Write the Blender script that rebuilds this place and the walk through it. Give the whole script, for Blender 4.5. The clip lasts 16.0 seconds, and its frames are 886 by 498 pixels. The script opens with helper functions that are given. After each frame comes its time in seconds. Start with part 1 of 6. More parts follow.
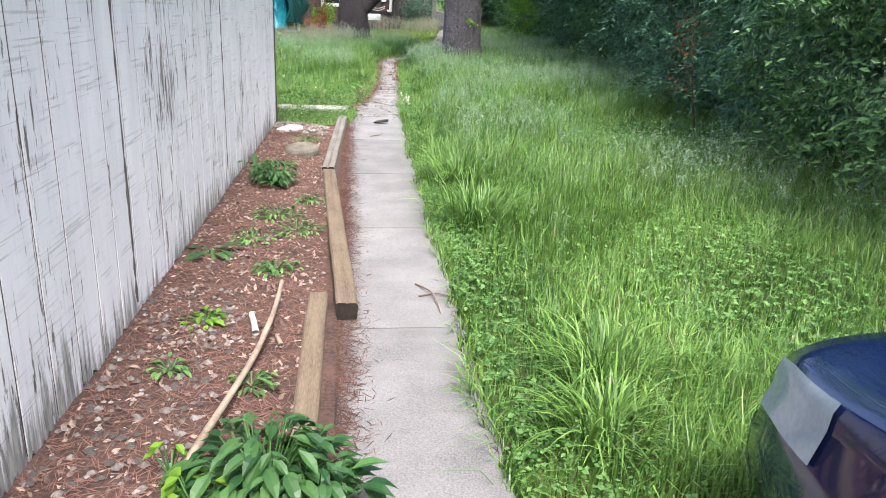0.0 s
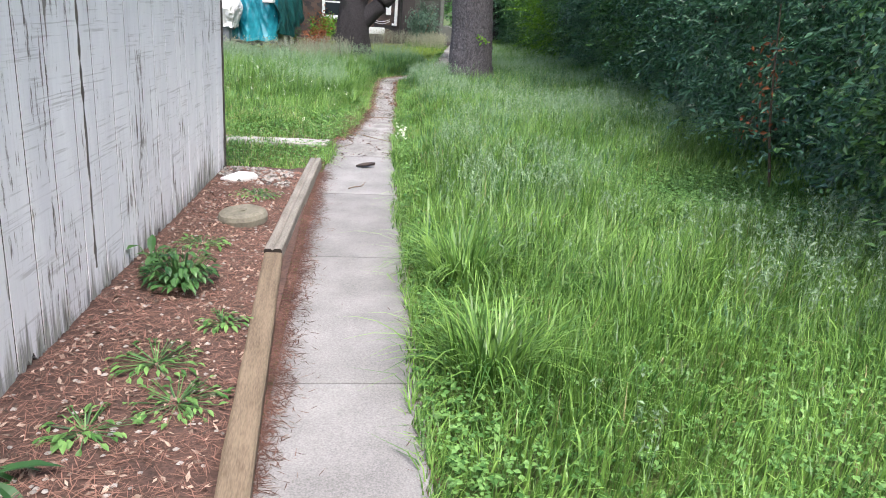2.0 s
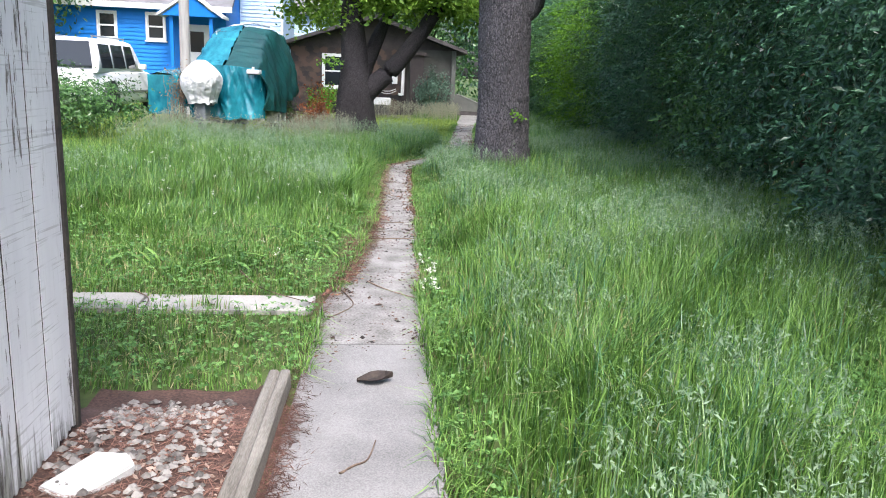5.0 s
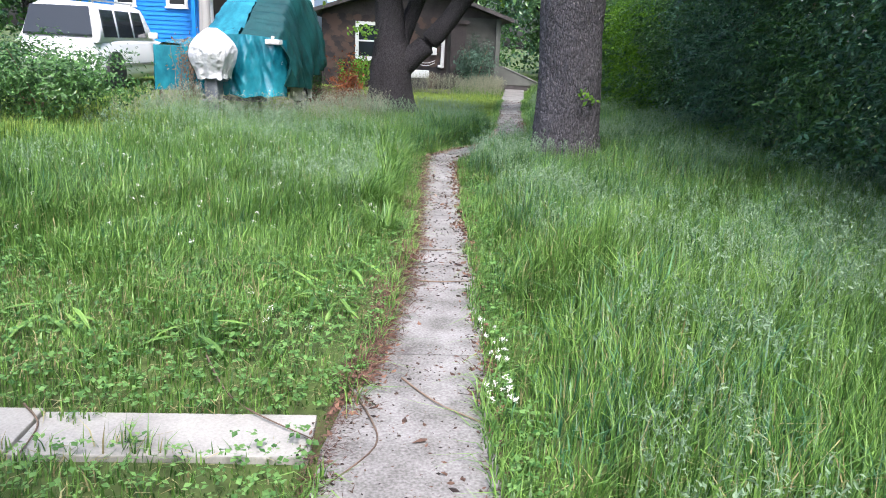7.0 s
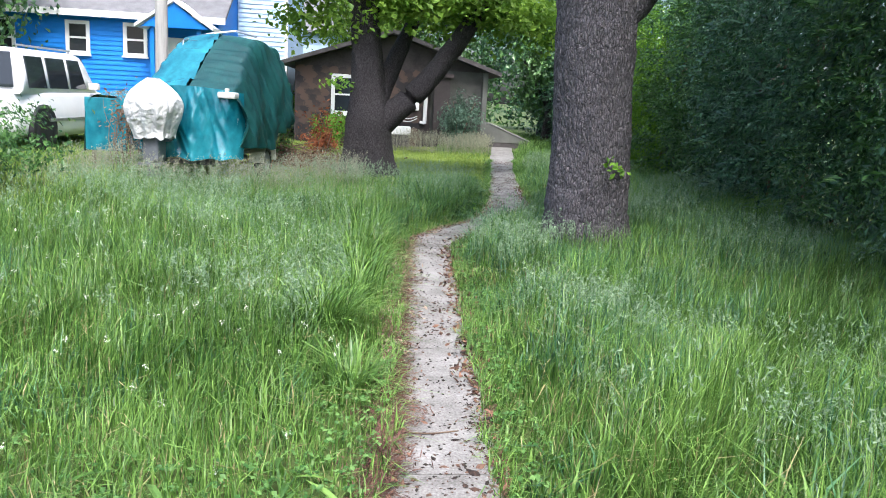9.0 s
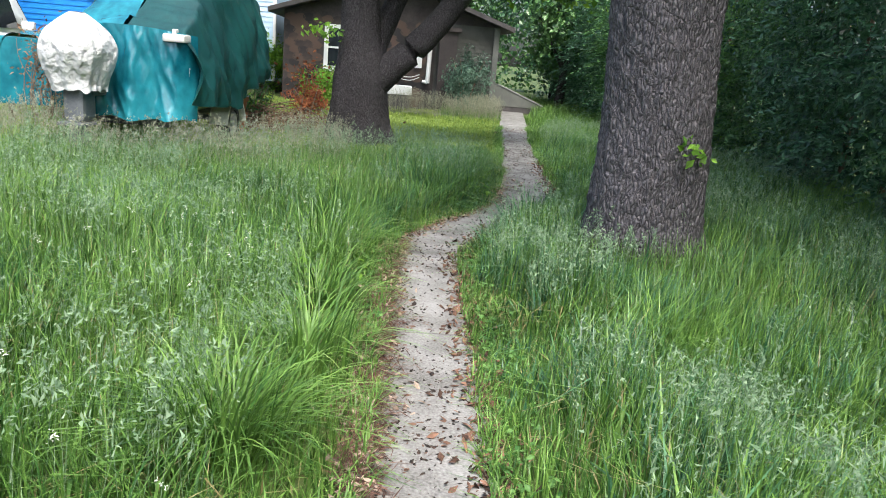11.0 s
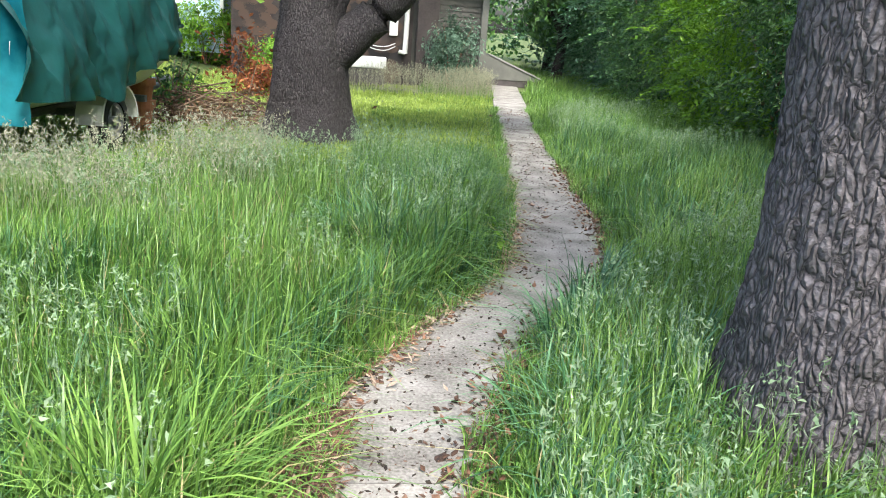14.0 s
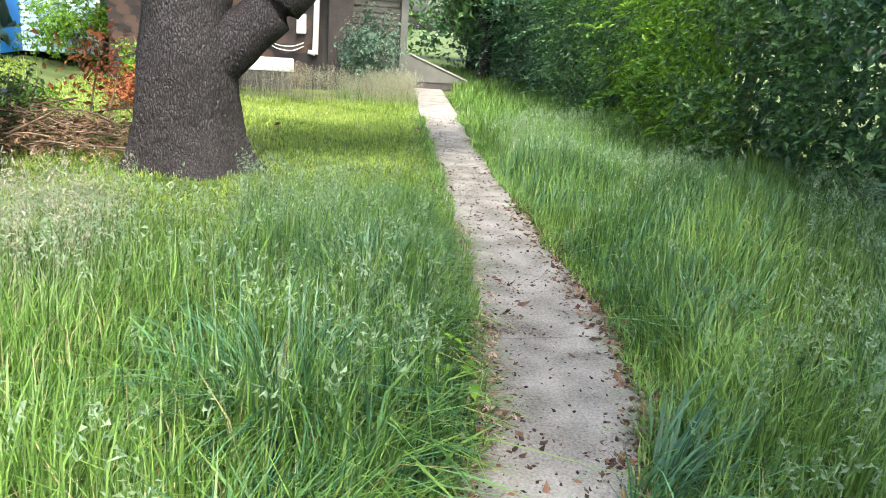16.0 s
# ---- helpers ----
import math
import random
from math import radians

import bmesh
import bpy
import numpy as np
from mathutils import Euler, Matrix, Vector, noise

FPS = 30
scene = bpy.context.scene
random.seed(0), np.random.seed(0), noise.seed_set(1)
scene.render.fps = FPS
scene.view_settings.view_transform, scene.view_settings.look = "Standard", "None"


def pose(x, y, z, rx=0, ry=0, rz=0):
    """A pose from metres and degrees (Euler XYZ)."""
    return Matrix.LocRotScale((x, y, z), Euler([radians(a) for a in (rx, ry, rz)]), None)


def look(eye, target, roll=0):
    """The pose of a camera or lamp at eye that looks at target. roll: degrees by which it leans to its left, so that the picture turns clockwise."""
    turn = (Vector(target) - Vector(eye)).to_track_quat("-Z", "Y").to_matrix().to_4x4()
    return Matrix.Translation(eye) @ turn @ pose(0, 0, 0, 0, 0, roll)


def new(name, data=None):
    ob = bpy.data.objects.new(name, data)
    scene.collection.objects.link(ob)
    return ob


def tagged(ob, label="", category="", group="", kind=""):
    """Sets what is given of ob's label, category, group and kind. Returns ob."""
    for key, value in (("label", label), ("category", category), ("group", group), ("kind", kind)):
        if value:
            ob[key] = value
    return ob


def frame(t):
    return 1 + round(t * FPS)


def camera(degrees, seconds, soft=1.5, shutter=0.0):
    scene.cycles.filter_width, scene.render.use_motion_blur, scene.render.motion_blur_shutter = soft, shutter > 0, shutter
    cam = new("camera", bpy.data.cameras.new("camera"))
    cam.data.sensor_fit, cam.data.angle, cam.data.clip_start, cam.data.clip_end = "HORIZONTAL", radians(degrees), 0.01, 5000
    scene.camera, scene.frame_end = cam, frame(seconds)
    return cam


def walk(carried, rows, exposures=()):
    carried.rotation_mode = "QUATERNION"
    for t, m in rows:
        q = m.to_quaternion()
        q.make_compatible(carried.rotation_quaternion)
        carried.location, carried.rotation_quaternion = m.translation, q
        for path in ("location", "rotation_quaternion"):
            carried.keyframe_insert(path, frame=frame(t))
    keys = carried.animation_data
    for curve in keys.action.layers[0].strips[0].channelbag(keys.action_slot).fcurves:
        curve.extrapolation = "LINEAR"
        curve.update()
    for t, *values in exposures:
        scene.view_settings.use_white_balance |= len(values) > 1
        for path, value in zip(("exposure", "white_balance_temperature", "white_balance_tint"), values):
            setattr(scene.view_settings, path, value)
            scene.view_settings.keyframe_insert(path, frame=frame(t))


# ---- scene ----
cam = camera(60.5, 16.0, soft=1.0)
METRES, EYE, TILT, LEAN, TURN = 20.0, 1.7, -5.9, -0.8, -7.4
ROWS = [
    (0.0, 0.0, 0.0, 0.0, 0.33, -12.54, -1.46),
    (0.5, 0.0015, 0.0266, 0.0026, 0.37, -11.22, -1.77),
    (1.0, 0.0014, 0.0573, 0.0039, -1.2, -11.04, -2.45),
    (1.5, 0.003, 0.0867, 0.0065, -0.26, -11.14, -2.79),
    (2.0, 0.0008, 0.1197, 0.0099, 0.86, -11.52, -2.7),
    (2.5, -0.0022, 0.1532, 0.0136, 2.35, -10.3, -2.46),
    (3.0, -0.0071, 0.1864, 0.0162, 3.94, -10.27, -2.62),
    (3.5, -0.0113, 0.2206, 0.019, 4.31, -11.19, -2.22),
    (4.0, -0.0167, 0.2517, 0.0233, 4.81, -11.19, -2.94),
    (4.5, -0.0198, 0.2832, 0.029, 0.97, -6.84, -1.79),
    (7.0, -0.0378, 0.4329, 0.0465, 3.77, -9.14, -2.19),
    (7.5, -0.0403, 0.4644, 0.0509, 4.75, -9.99, -2.5),
    (8.0, -0.0428, 0.496, 0.0563, 4.87, -5.67, -2.4),
    (8.5, -0.0494, 0.5265, 0.0587, 2.78, -4.92, -1.77),
    (11.0, -0.0597, 0.6861, 0.0686, 2.36, -8.07, -4.18),
    (11.5, -0.0629, 0.7168, 0.0712, 2.36, -8.09, -3.98),
    (12.0, -0.066, 0.7501, 0.0749, 1.51, -8.77, -3.72),
    (12.5, -0.0662, 0.7813, 0.0778, 0.78, -8.5, -3.3),
    (13.0, -0.0669, 0.8136, 0.0805, 0.88, -9.21, -3.21),
    (13.5, -0.0663, 0.8456, 0.0832, 0.63, -9.67, -2.94),
    (14.0, -0.0685, 0.8736, 0.0864, 1.0, -10.32, -3.4),
    (14.5, -0.0697, 0.9038, 0.089, -2.19, -10.14, -3.34),
    (15.0, -0.0709, 0.9319, 0.0921, -2.51, -10.15, -3.49),
    (15.5, -0.073, 0.9612, 0.0959, -3.8, -10.32, -3.17),
    (16.0, -0.0733, 0.9898, 0.0991, -5.22, -10.26, -2.63),
]
walk(cam, [(t, pose(0, 0, EYE, TILT, LEAN, TURN) @ pose(METRES * x, METRES * y, METRES * z, 90 + pitch, roll, yaw)) for t, x, y, z, yaw, pitch, roll in ROWS],
     exposures=[(0.0, 1.62, 6050, 12), (3.5, 1.38, 6000, 12), (7.0, 1.38, 5850, 13), (8.5, 1.45, 5850, 12), (11.0, 1.3, 6100, 7), (12.5, 1.5, 6000, 7), (14.5, 2.05, 6450, 7), (16.0, 2.27, 6600, 7)])

# ---- light ----
world = bpy.data.worlds.new("sky")
scene.world = world
world.use_nodes = True
wn = world.node_tree.nodes
sky = wn.new("ShaderNodeTexSky")
sky.sky_type = "NISHITA"
sky.sun_disc = False
SUN_EL, SUN_AZ = 59.0, 170.0          # azimuth clockwise from +y
sky.sun_elevation, sky.sun_rotation = radians(SUN_EL), radians(SUN_AZ)
sky.air_density, sky.dust_density, sky.ozone_density = 1.0, 6.0, 1.0
world.node_tree.links.new(sky.outputs[0], wn["Background"].inputs[0])
wn["Background"].inputs[1].default_value = 0.145
sun_data = bpy.data.lights.new("sun", "SUN")
sun_data.energy, sun_data.angle, sun_data.color = 1.65, radians(14.0), (1.0, 0.95, 0.88)
sun = new("sun", sun_data)
_d = Vector((math.sin(radians(SUN_AZ)) * math.cos(radians(SUN_EL)), math.cos(radians(SUN_AZ)) * math.cos(radians(SUN_EL)), math.sin(radians(SUN_EL))))
sun.matrix_world = look(_d * 60, (0, 0, 0))

rng = np.random.default_rng(7)


# ---- materials ----
def mat(name, c1, c2, scale=4.0, rough=0.8, bump=0.3, stretch=(1, 1, 1), fine=60.0, metal=0.0, spec=0.4, rand=0.0, detail_mix=0.35, dist=0.01):
    """Two colours mixed by a broad and a fine noise, with relief."""
    m = bpy.data.materials.new(name)
    m.use_nodes = True
    n, l = m.node_tree.nodes, m.node_tree.links
    p = n["Principled BSDF"]
    tc, mp = n.new("ShaderNodeTexCoord"), n.new("ShaderNodeMapping")
    mp.inputs["Scale"].default_value = stretch
    l.new(tc.outputs["Object"], mp.inputs[0])
    n1, n2 = n.new("ShaderNodeTexNoise"), n.new("ShaderNodeTexNoise")
    n1.inputs["Scale"].default_value, n1.inputs["Detail"].default_value = scale, 6
    n2.inputs["Scale"].default_value, n2.inputs["Detail"].default_value = fine, 4
    l.new(mp.outputs[0], n1.inputs[0]); l.new(mp.outputs[0], n2.inputs[0])
    mx = n.new("ShaderNodeMix")
    mx.data_type = "FLOAT"
    mx.inputs[0].default_value = detail_mix
    l.new(n1.outputs[0], mx.inputs[2]); l.new(n2.outputs[0], mx.inputs[3])
    fac = mx.outputs[0]
    if rand:
        g, oi = n.new("ShaderNodeNewGeometry"), n.new("ShaderNodeObjectInfo")
        a, b = n.new("ShaderNodeMath"), n.new("ShaderNodeMath")
        a.operation = "ADD"
        l.new(g.outputs["Random Per Island"], a.inputs[0]); l.new(oi.outputs["Random"], a.inputs[1])
        b.operation = "MULTIPLY_ADD"
        b.inputs[1].default_value = rand
        l.new(a.outputs[0], b.inputs[0]); l.new(fac, b.inputs[2])
        c = n.new("ShaderNodeMath")
        c.operation = "SUBTRACT"
        c.inputs[1].default_value = rand
        l.new(b.outputs[0], c.inputs[0])
        fac = c.outputs[0]
    r = n.new("ShaderNodeValToRGB")
    r.color_ramp.elements[0].position, r.color_ramp.elements[1].position = 0.32, 0.68
    r.color_ramp.elements[0].color, r.color_ramp.elements[1].color = (*c1, 1), (*c2, 1)
    l.new(fac, r.inputs[0]); l.new(r.outputs[0], p.inputs["Base Color"])
    p.inputs["Roughness"].default_value, p.inputs["Metallic"].default_value = rough, metal
    p.inputs["Specular IOR Level"].default_value = spec
    if bump:
        bp = n.new("ShaderNodeBump")
        bp.inputs["Strength"].default_value, bp.inputs["Distance"].default_value = bump, dist
        l.new(mx.outputs[0], bp.inputs["Height"]); l.new(bp.outputs[0], p.inputs["Normal"])
    return m


def leaf_mat(name, dark, light, tip=None, rough=0.5, patch=0.35, through_light=0.35, spec=0.3):
    """Leaves and blades: each varies, with broad patches; some light goes through."""
    m = bpy.data.materials.new(name)
    m.use_nodes = True
    n, l = m.node_tree.nodes, m.node_tree.links
    p, out = n["Principled BSDF"], n["Material Output"]
    g, tc, nz = n.new("ShaderNodeNewGeometry"), n.new("ShaderNodeTexCoord"), n.new("ShaderNodeTexNoise")
    nz.inputs["Scale"].default_value, nz.inputs["Detail"].default_value = patch, 4
    l.new(tc.outputs["Object"], nz.inputs[0])
    a = n.new("ShaderNodeMath")
    a.operation = "MULTIPLY_ADD"
    a.inputs[1].default_value = 2.2
    a.inputs[2].default_value = -0.85
    l.new(nz.outputs[0], a.inputs[0])
    b = n.new("ShaderNodeMix")
    b.data_type = "FLOAT"
    b.inputs[0].default_value = 0.66
    l.new(a.outputs[0], b.inputs[2]); l.new(g.outputs["Random Per Island"], b.inputs[3])
    r = n.new("ShaderNodeValToRGB")
    e = r.color_ramp.elements
    e[0].position, e[1].position = 0.1, 0.8
    e[0].color, e[1].color = (*dark, 1), (*light, 1)
    if tip:
        x = e.new(0.95)
        x.color = (*tip, 1)
    l.new(b.outputs[0], r.inputs[0]); l.new(r.outputs[0], p.inputs["Base Color"])
    p.inputs["Roughness"].default_value = rough
    p.inputs["Specular IOR Level"].default_value = spec
    t, ms = n.new("ShaderNodeBsdfTranslucent"), n.new("ShaderNodeMixShader")
    l.new(r.outputs[0], t.inputs[0])
    ms.inputs[0].default_value = through_light
    l.new(p.outputs[0], ms.inputs[1]); l.new(t.outputs[0], ms.inputs[2]); l.new(ms.outputs[0], out.inputs[0])
    return m


def streaked_paint(name):
    """White paint on rough-sawn plywood, worn off in upright streaks to grey wood."""
    m = bpy.data.materials.new(name)
    m.use_nodes = True
    n, l = m.node_tree.nodes, m.node_tree.links
    p = n["Principled BSDF"]
    g = n.new("ShaderNodeNewGeometry")

    def nz(scale, sx, sy, sz, detail=5, rough=0.6):
        mp, t = n.new("ShaderNodeMapping"), n.new("ShaderNodeTexNoise")
        mp.inputs["Scale"].default_value = (sx, sy, sz)
        t.inputs["Scale"].default_value, t.inputs["Detail"].default_value, t.inputs["Roughness"].default_value = scale, detail, rough
        l.new(g.outputs["Position"], mp.inputs[0]); l.new(mp.outputs[0], t.inputs[0])
        return t.outputs[0]

    def ramp(src, p0, p1, c0=(0, 0, 0), c1=(1, 1, 1)):
        r = n.new("ShaderNodeValToRGB")
        r.color_ramp.elements[0].position, r.color_ramp.elements[1].position = p0, p1
        r.color_ramp.elements[0].color, r.color_ramp.elements[1].color = (*c0, 1), (*c1, 1)
        l.new(src, r.inputs[0])
        return r.outputs[0]

    def math2(op, a, b):
        x = n.new("ShaderNodeMath")
        x.operation = op
        for i, v in enumerate((a, b)):
            if isinstance(v, float):
                x.inputs[i].default_value = v
            else:
                l.new(v, x.inputs[i])
        return x.outputs[0]

    def mixc(f, a, b):
        x = n.new("ShaderNodeMix")
        x.data_type = "RGBA"
        l.new(f, x.inputs[0])
        for i, v in ((6, a), (7, b)):
            if isinstance(v, tuple):
                x.inputs[i].default_value = (*v, 1)
            else:
                l.new(v, x.inputs[i])
        return x.outputs[2]

    streak = nz(1.0, 34, 34, 3.6, 8, 0.72)
    broad = nz(1.0, 1.4, 1.4, 0.5, 3)
    worn = ramp(math2("ADD", math2("MULTIPLY", streak, 0.62), math2("MULTIPLY", broad, 0.38)), 0.572, 0.592)
    thin = ramp(nz(1.0, 60, 60, 4.0, 6, 0.7), 0.55, 0.72)
    saw = nz(1.0, 2.5, 2.5, 95.0, 3, 0.5)                     # faint level saw marks
    sawline = ramp(saw, 0.57, 0.63)
    sawzone = ramp(nz(1.0, 3, 3, 7, 3), 0.44, 0.58)
    paint = mixc(ramp(nz(1.0, 5, 5, 1.0, 5), 0.35, 0.7), (0.72, 0.72, 0.75), (0.85, 0.85, 0.87))
    wood = mixc(ramp(nz(1.0, 45, 45, 2.5, 5), 0.35, 0.65), (0.06, 0.055, 0.05), (0.27, 0.25, 0.23))
    c = mixc(math2("MULTIPLY", thin, 0.35), paint, (0.42, 0.41, 0.40))
    c = mixc(math2("MULTIPLY", math2("MULTIPLY", sawline, sawzone), 0.5), c, (0.36, 0.35, 0.35))
    c = mixc(worn, c, wood)
    # rot and algae at the foot of the boards, in ragged tongues
    sep = n.new("ShaderNodeSeparateXYZ")
    l.new(g.outputs["Position"], sep.inputs[0])
    h = math2("ADD", math2("MULTIPLY", nz(1.0, 22, 22, 1.2, 6, 0.7), 1.1), math2("MULTIPLY", nz(1.0, 1.1, 1.1, 0.1, 2), 0.8))
    foot = ramp(math2("SUBTRACT", h, sep.outputs[2]), 0.66, 0.80)
    c = mixc(math2("MULTIPLY", foot, 0.8), c, mixc(ramp(nz(1.0, 30, 30, 6, 4), 0.4, 0.6), (0.05, 0.047, 0.042), (0.26, 0.27, 0.21)))
    l.new(c, p.inputs["Base Color"])
    p.inputs["Roughness"].default_value = 0.78
    bp = n.new("ShaderNodeBump")
    bp.inputs["Strength"].default_value, bp.inputs["Distance"].default_value = 0.5, 0.004
    l.new(math2("SUBTRACT", math2("ADD", math2("MULTIPLY", thin, -0.3), math2("MULTIPLY", saw, 0.5)), worn), bp.inputs["Height"])
    l.new(bp.outputs[0], p.inputs["Normal"])
    return m


def bark_mat(name, dark, light, sc=1.0):
    m = bpy.data.materials.new(name)
    m.use_nodes = True
    n, l = m.node_tree.nodes, m.node_tree.links
    p = n["Principled BSDF"]
    tc, mp = n.new("ShaderNodeTexCoord"), n.new("ShaderNodeMapping")
    mp.inputs["Scale"].default_value = (36 * sc, 36 * sc, 9.5 * sc)
    l.new(tc.outputs["Object"], mp.inputs[0])
    wob = n.new("ShaderNodeTexNoise")
    wob.inputs["Scale"].default_value, wob.inputs["Detail"].default_value = 6.0, 5
    l.new(tc.outputs["Object"], wob.inputs[0])
    add = n.new("ShaderNodeVectorMath")
    add.operation = "MULTIPLY_ADD"
    add.inputs[1].default_value = (2.2, 2.2, 2.2)
    l.new(wob.outputs["Color"], add.inputs[0]); l.new(mp.outputs[0], add.inputs[2])
    v = n.new("ShaderNodeTexVoronoi")
    v.feature = "DISTANCE_TO_EDGE"
    v.inputs["Scale"].default_value = 1.0
    l.new(add.outputs[0], v.inputs[0])
    nf = n.new("ShaderNodeTexNoise")
    nf.inputs["Scale"].default_value, nf.inputs["Detail"].default_value = 35.0, 6
    l.new(tc.outputs["Object"], nf.inputs[0])
    r = n.new("ShaderNodeValToRGB")
    e = r.color_ramp.elements
    e[0].position, e[1].position = 0.01, 0.07
    e[0].color, e[1].color = (*[c * 0.6 for c in dark], 1), (*dark, 1)
    x = e.new(0.18)
    x.color = (*light, 1)
    l.new(v.outputs["Distance"], r.inputs[0])
    mx = n.new("ShaderNodeMix")
    mx.data_type, mx.blend_type = "RGBA", "OVERLAY"
    mx.inputs[0].default_value = 0.85
    l.new(r.outputs[0], mx.inputs[6]); l.new(nf.outputs[0], mx.inputs[7])
    l.new(mx.outputs[2], p.inputs["Base Color"])
    p.inputs["Roughness"].default_value = 0.9
    p.inputs["Specular IOR Level"].default_value = 0.2
    bp = n.new("ShaderNodeBump")
    bp.inputs["Strength"].default_value, bp.inputs["Distance"].default_value = 1.0, 0.05
    h = n.new("ShaderNodeMath")
    h.operation = "MULTIPLY_ADD"
    h.inputs[1].default_value = 0.35
    cl = n.new("ShaderNodeMath")
    cl.operation = "MINIMUM"
    cl.inputs[1].default_value = 0.3
    l.new(v.outputs["Distance"], cl.inputs[0])
    l.new(nf.outputs[0], h.inputs[0]); l.new(cl.outputs[0], h.inputs[2])
    l.new(h.outputs[0], bp.inputs["Height"]); l.new(bp.outputs[0], p.inputs["Normal"])
    return m


def glass_mat(name, tint=(0.02, 0.025, 0.03)):
    m = bpy.data.materials.new(name)
    m.use_nodes = True
    p = m.node_tree.nodes["Principled BSDF"]
    p.inputs["Base Color"].default_value = (*tint, 1)
    p.inputs["Roughness"].default_value = 0.05
    p.inputs["Specular IOR Level"].default_value = 0.6
    return m


M_SOIL = mat("lawn_soil", (0.035, 0.05, 0.012), (0.09, 0.13, 0.03), 1.5, 0.95, 0.6, fine=25)
M_CONC = mat("concrete", (0.10, 0.097, 0.094), (0.26, 0.252, 0.245), 2.6, 0.92, 0.8, fine=130, rand=0.12, detail_mix=0.55, dist=0.005)
M_CONC3 = mat("stained_concrete", (0.075, 0.068, 0.06), (0.33, 0.32, 0.305), 3.4, 0.92, 0.8, fine=70, rand=0.03, detail_mix=0.45, dist=0.008)
M_CONC2 = mat("pale_concrete", (0.22, 0.21, 0.19), (0.40, 0.385, 0.35), 2.5, 0.9, 0.3, fine=80)
M_MULCH = mat("needle_mulch", (0.028, 0.017, 0.013), (0.12, 0.068, 0.052), 5.0, 0.95, 0.8, fine=70, detail_mix=0.6)
M_NEEDLE = mat("dry_needles", (0.06, 0.029, 0.02), (0.22, 0.118, 0.086), 3.0, 0.8, 0, rand=0.4)
M_CHIP = mat("wood_chips", (0.06, 0.04, 0.03), (0.42, 0.32, 0.25), 6.0, 0.9, 0.3, rand=0.4)
M_PEBBLE = mat("pebbles", (0.07, 0.062, 0.055), (0.30, 0.28, 0.255), 8.0, 0.85, 0.3, rand=0.4)
M_TIMBER = mat("treated_timber", (0.085, 0.06, 0.038), (0.22, 0.17, 0.115), 2.0, 0.85, 0.5, stretch=(9, 1, 9), fine=26, detail_mix=0.5, dist=0.004)
M_TIMBER2 = mat("grey_timber", (0.10, 0.088, 0.072), (0.28, 0.26, 0.225), 2.0, 0.88, 0.5, stretch=(9, 1, 9), fine=26, detail_mix=0.5, dist=0.004)
M_TEND = mat("timber_end", (0.008, 0.006, 0.005), (0.035, 0.026, 0.019), 14, 0.9, 0.4)
M_STICK = mat("bare_stick", (0.20, 0.15, 0.10), (0.42, 0.34, 0.26), 10, 0.8, 0.3)
M_TWIG = mat("dead_twigs", (0.08, 0.055, 0.04), (0.24, 0.17, 0.12), 6, 0.9, 0.3, rand=0.3)
M_STONE = mat("lichen_stone", (0.09, 0.082, 0.06), (0.22, 0.205, 0.16), 7, 0.92, 0.7, fine=60)
M_WSTONE = mat("white_stone", (0.5, 0.5, 0.48), (0.7, 0.69, 0.67), 4, 0.85, 0.2)
M_PAINT = streaked_paint("worn_white_paint")
# dark wood of edges and sill, and painted shade in the siding grooves
M_DARKWOOD_SHADE = mat("dark_edge_wood_and_groove_shade", (0.025, 0.022, 0.02), (0.08, 0.07, 0.06), 10, 0.9, 0.3)
M_BAREWOOD = mat("bare_grey_wood", (0.02, 0.018, 0.016), (0.20, 0.18, 0.16), 3, 0.9, 0.5, stretch=(14, 14, 1), fine=12, detail_mix=0.5)
M_ROOF = mat("grey_shingle", (0.11, 0.11, 0.115), (0.20, 0.20, 0.208), 3, 0.9, 0.4, fine=40)
M_BARK = bark_mat("grey_bark", (0.092, 0.085, 0.091), (0.132, 0.123, 0.132))
M_BARK2 = bark_mat("dark_bark", (0.045, 0.041, 0.044), (0.068, 0.062, 0.066), 1.2)
G_TALL = leaf_mat("tall_grass", (0.036, 0.105, 0.016), (0.235, 0.40, 0.085), (0.50, 0.52, 0.30), 0.4, 0.9, 0.28, 0.45)
G_BLUE = leaf_mat("blue_green_grass", (0.016, 0.075, 0.030), (0.14, 0.30, 0.14), (0.32, 0.45, 0.29), 0.36, 0.9, 0.25, 0.5)
G_STRAW = leaf_mat("straw_grass", (0.20, 0.17, 0.07), (0.46, 0.42, 0.22), (0.60, 0.56, 0.36), 0.6, 0.9, 0.25)
# short grass, its pale yellow also holding sunlight put into the colour
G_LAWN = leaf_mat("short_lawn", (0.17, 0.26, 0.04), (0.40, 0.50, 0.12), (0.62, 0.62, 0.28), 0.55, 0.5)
G_CLOVER = leaf_mat("clover", (0.05, 0.14, 0.03), (0.21, 0.38, 0.11), (0.40, 0.48, 0.20), 0.5, 0.6)
G_SEED = leaf_mat("seed_heads", (0.16, 0.26, 0.14), (0.34, 0.45, 0.29), (0.48, 0.53, 0.40), 0.7, 0.4)
G_SEEDP = leaf_mat("dry_seed_heads", (0.26, 0.27, 0.18), (0.44, 0.44, 0.33), (0.46, 0.42, 0.36), 0.7, 0.4)
L_DARK = leaf_mat("dark_hedge_leaves", (0.016, 0.065, 0.032), (0.13, 0.28, 0.135), (0.32, 0.46, 0.24), 0.3, 0.5, 0.22, 0.6)
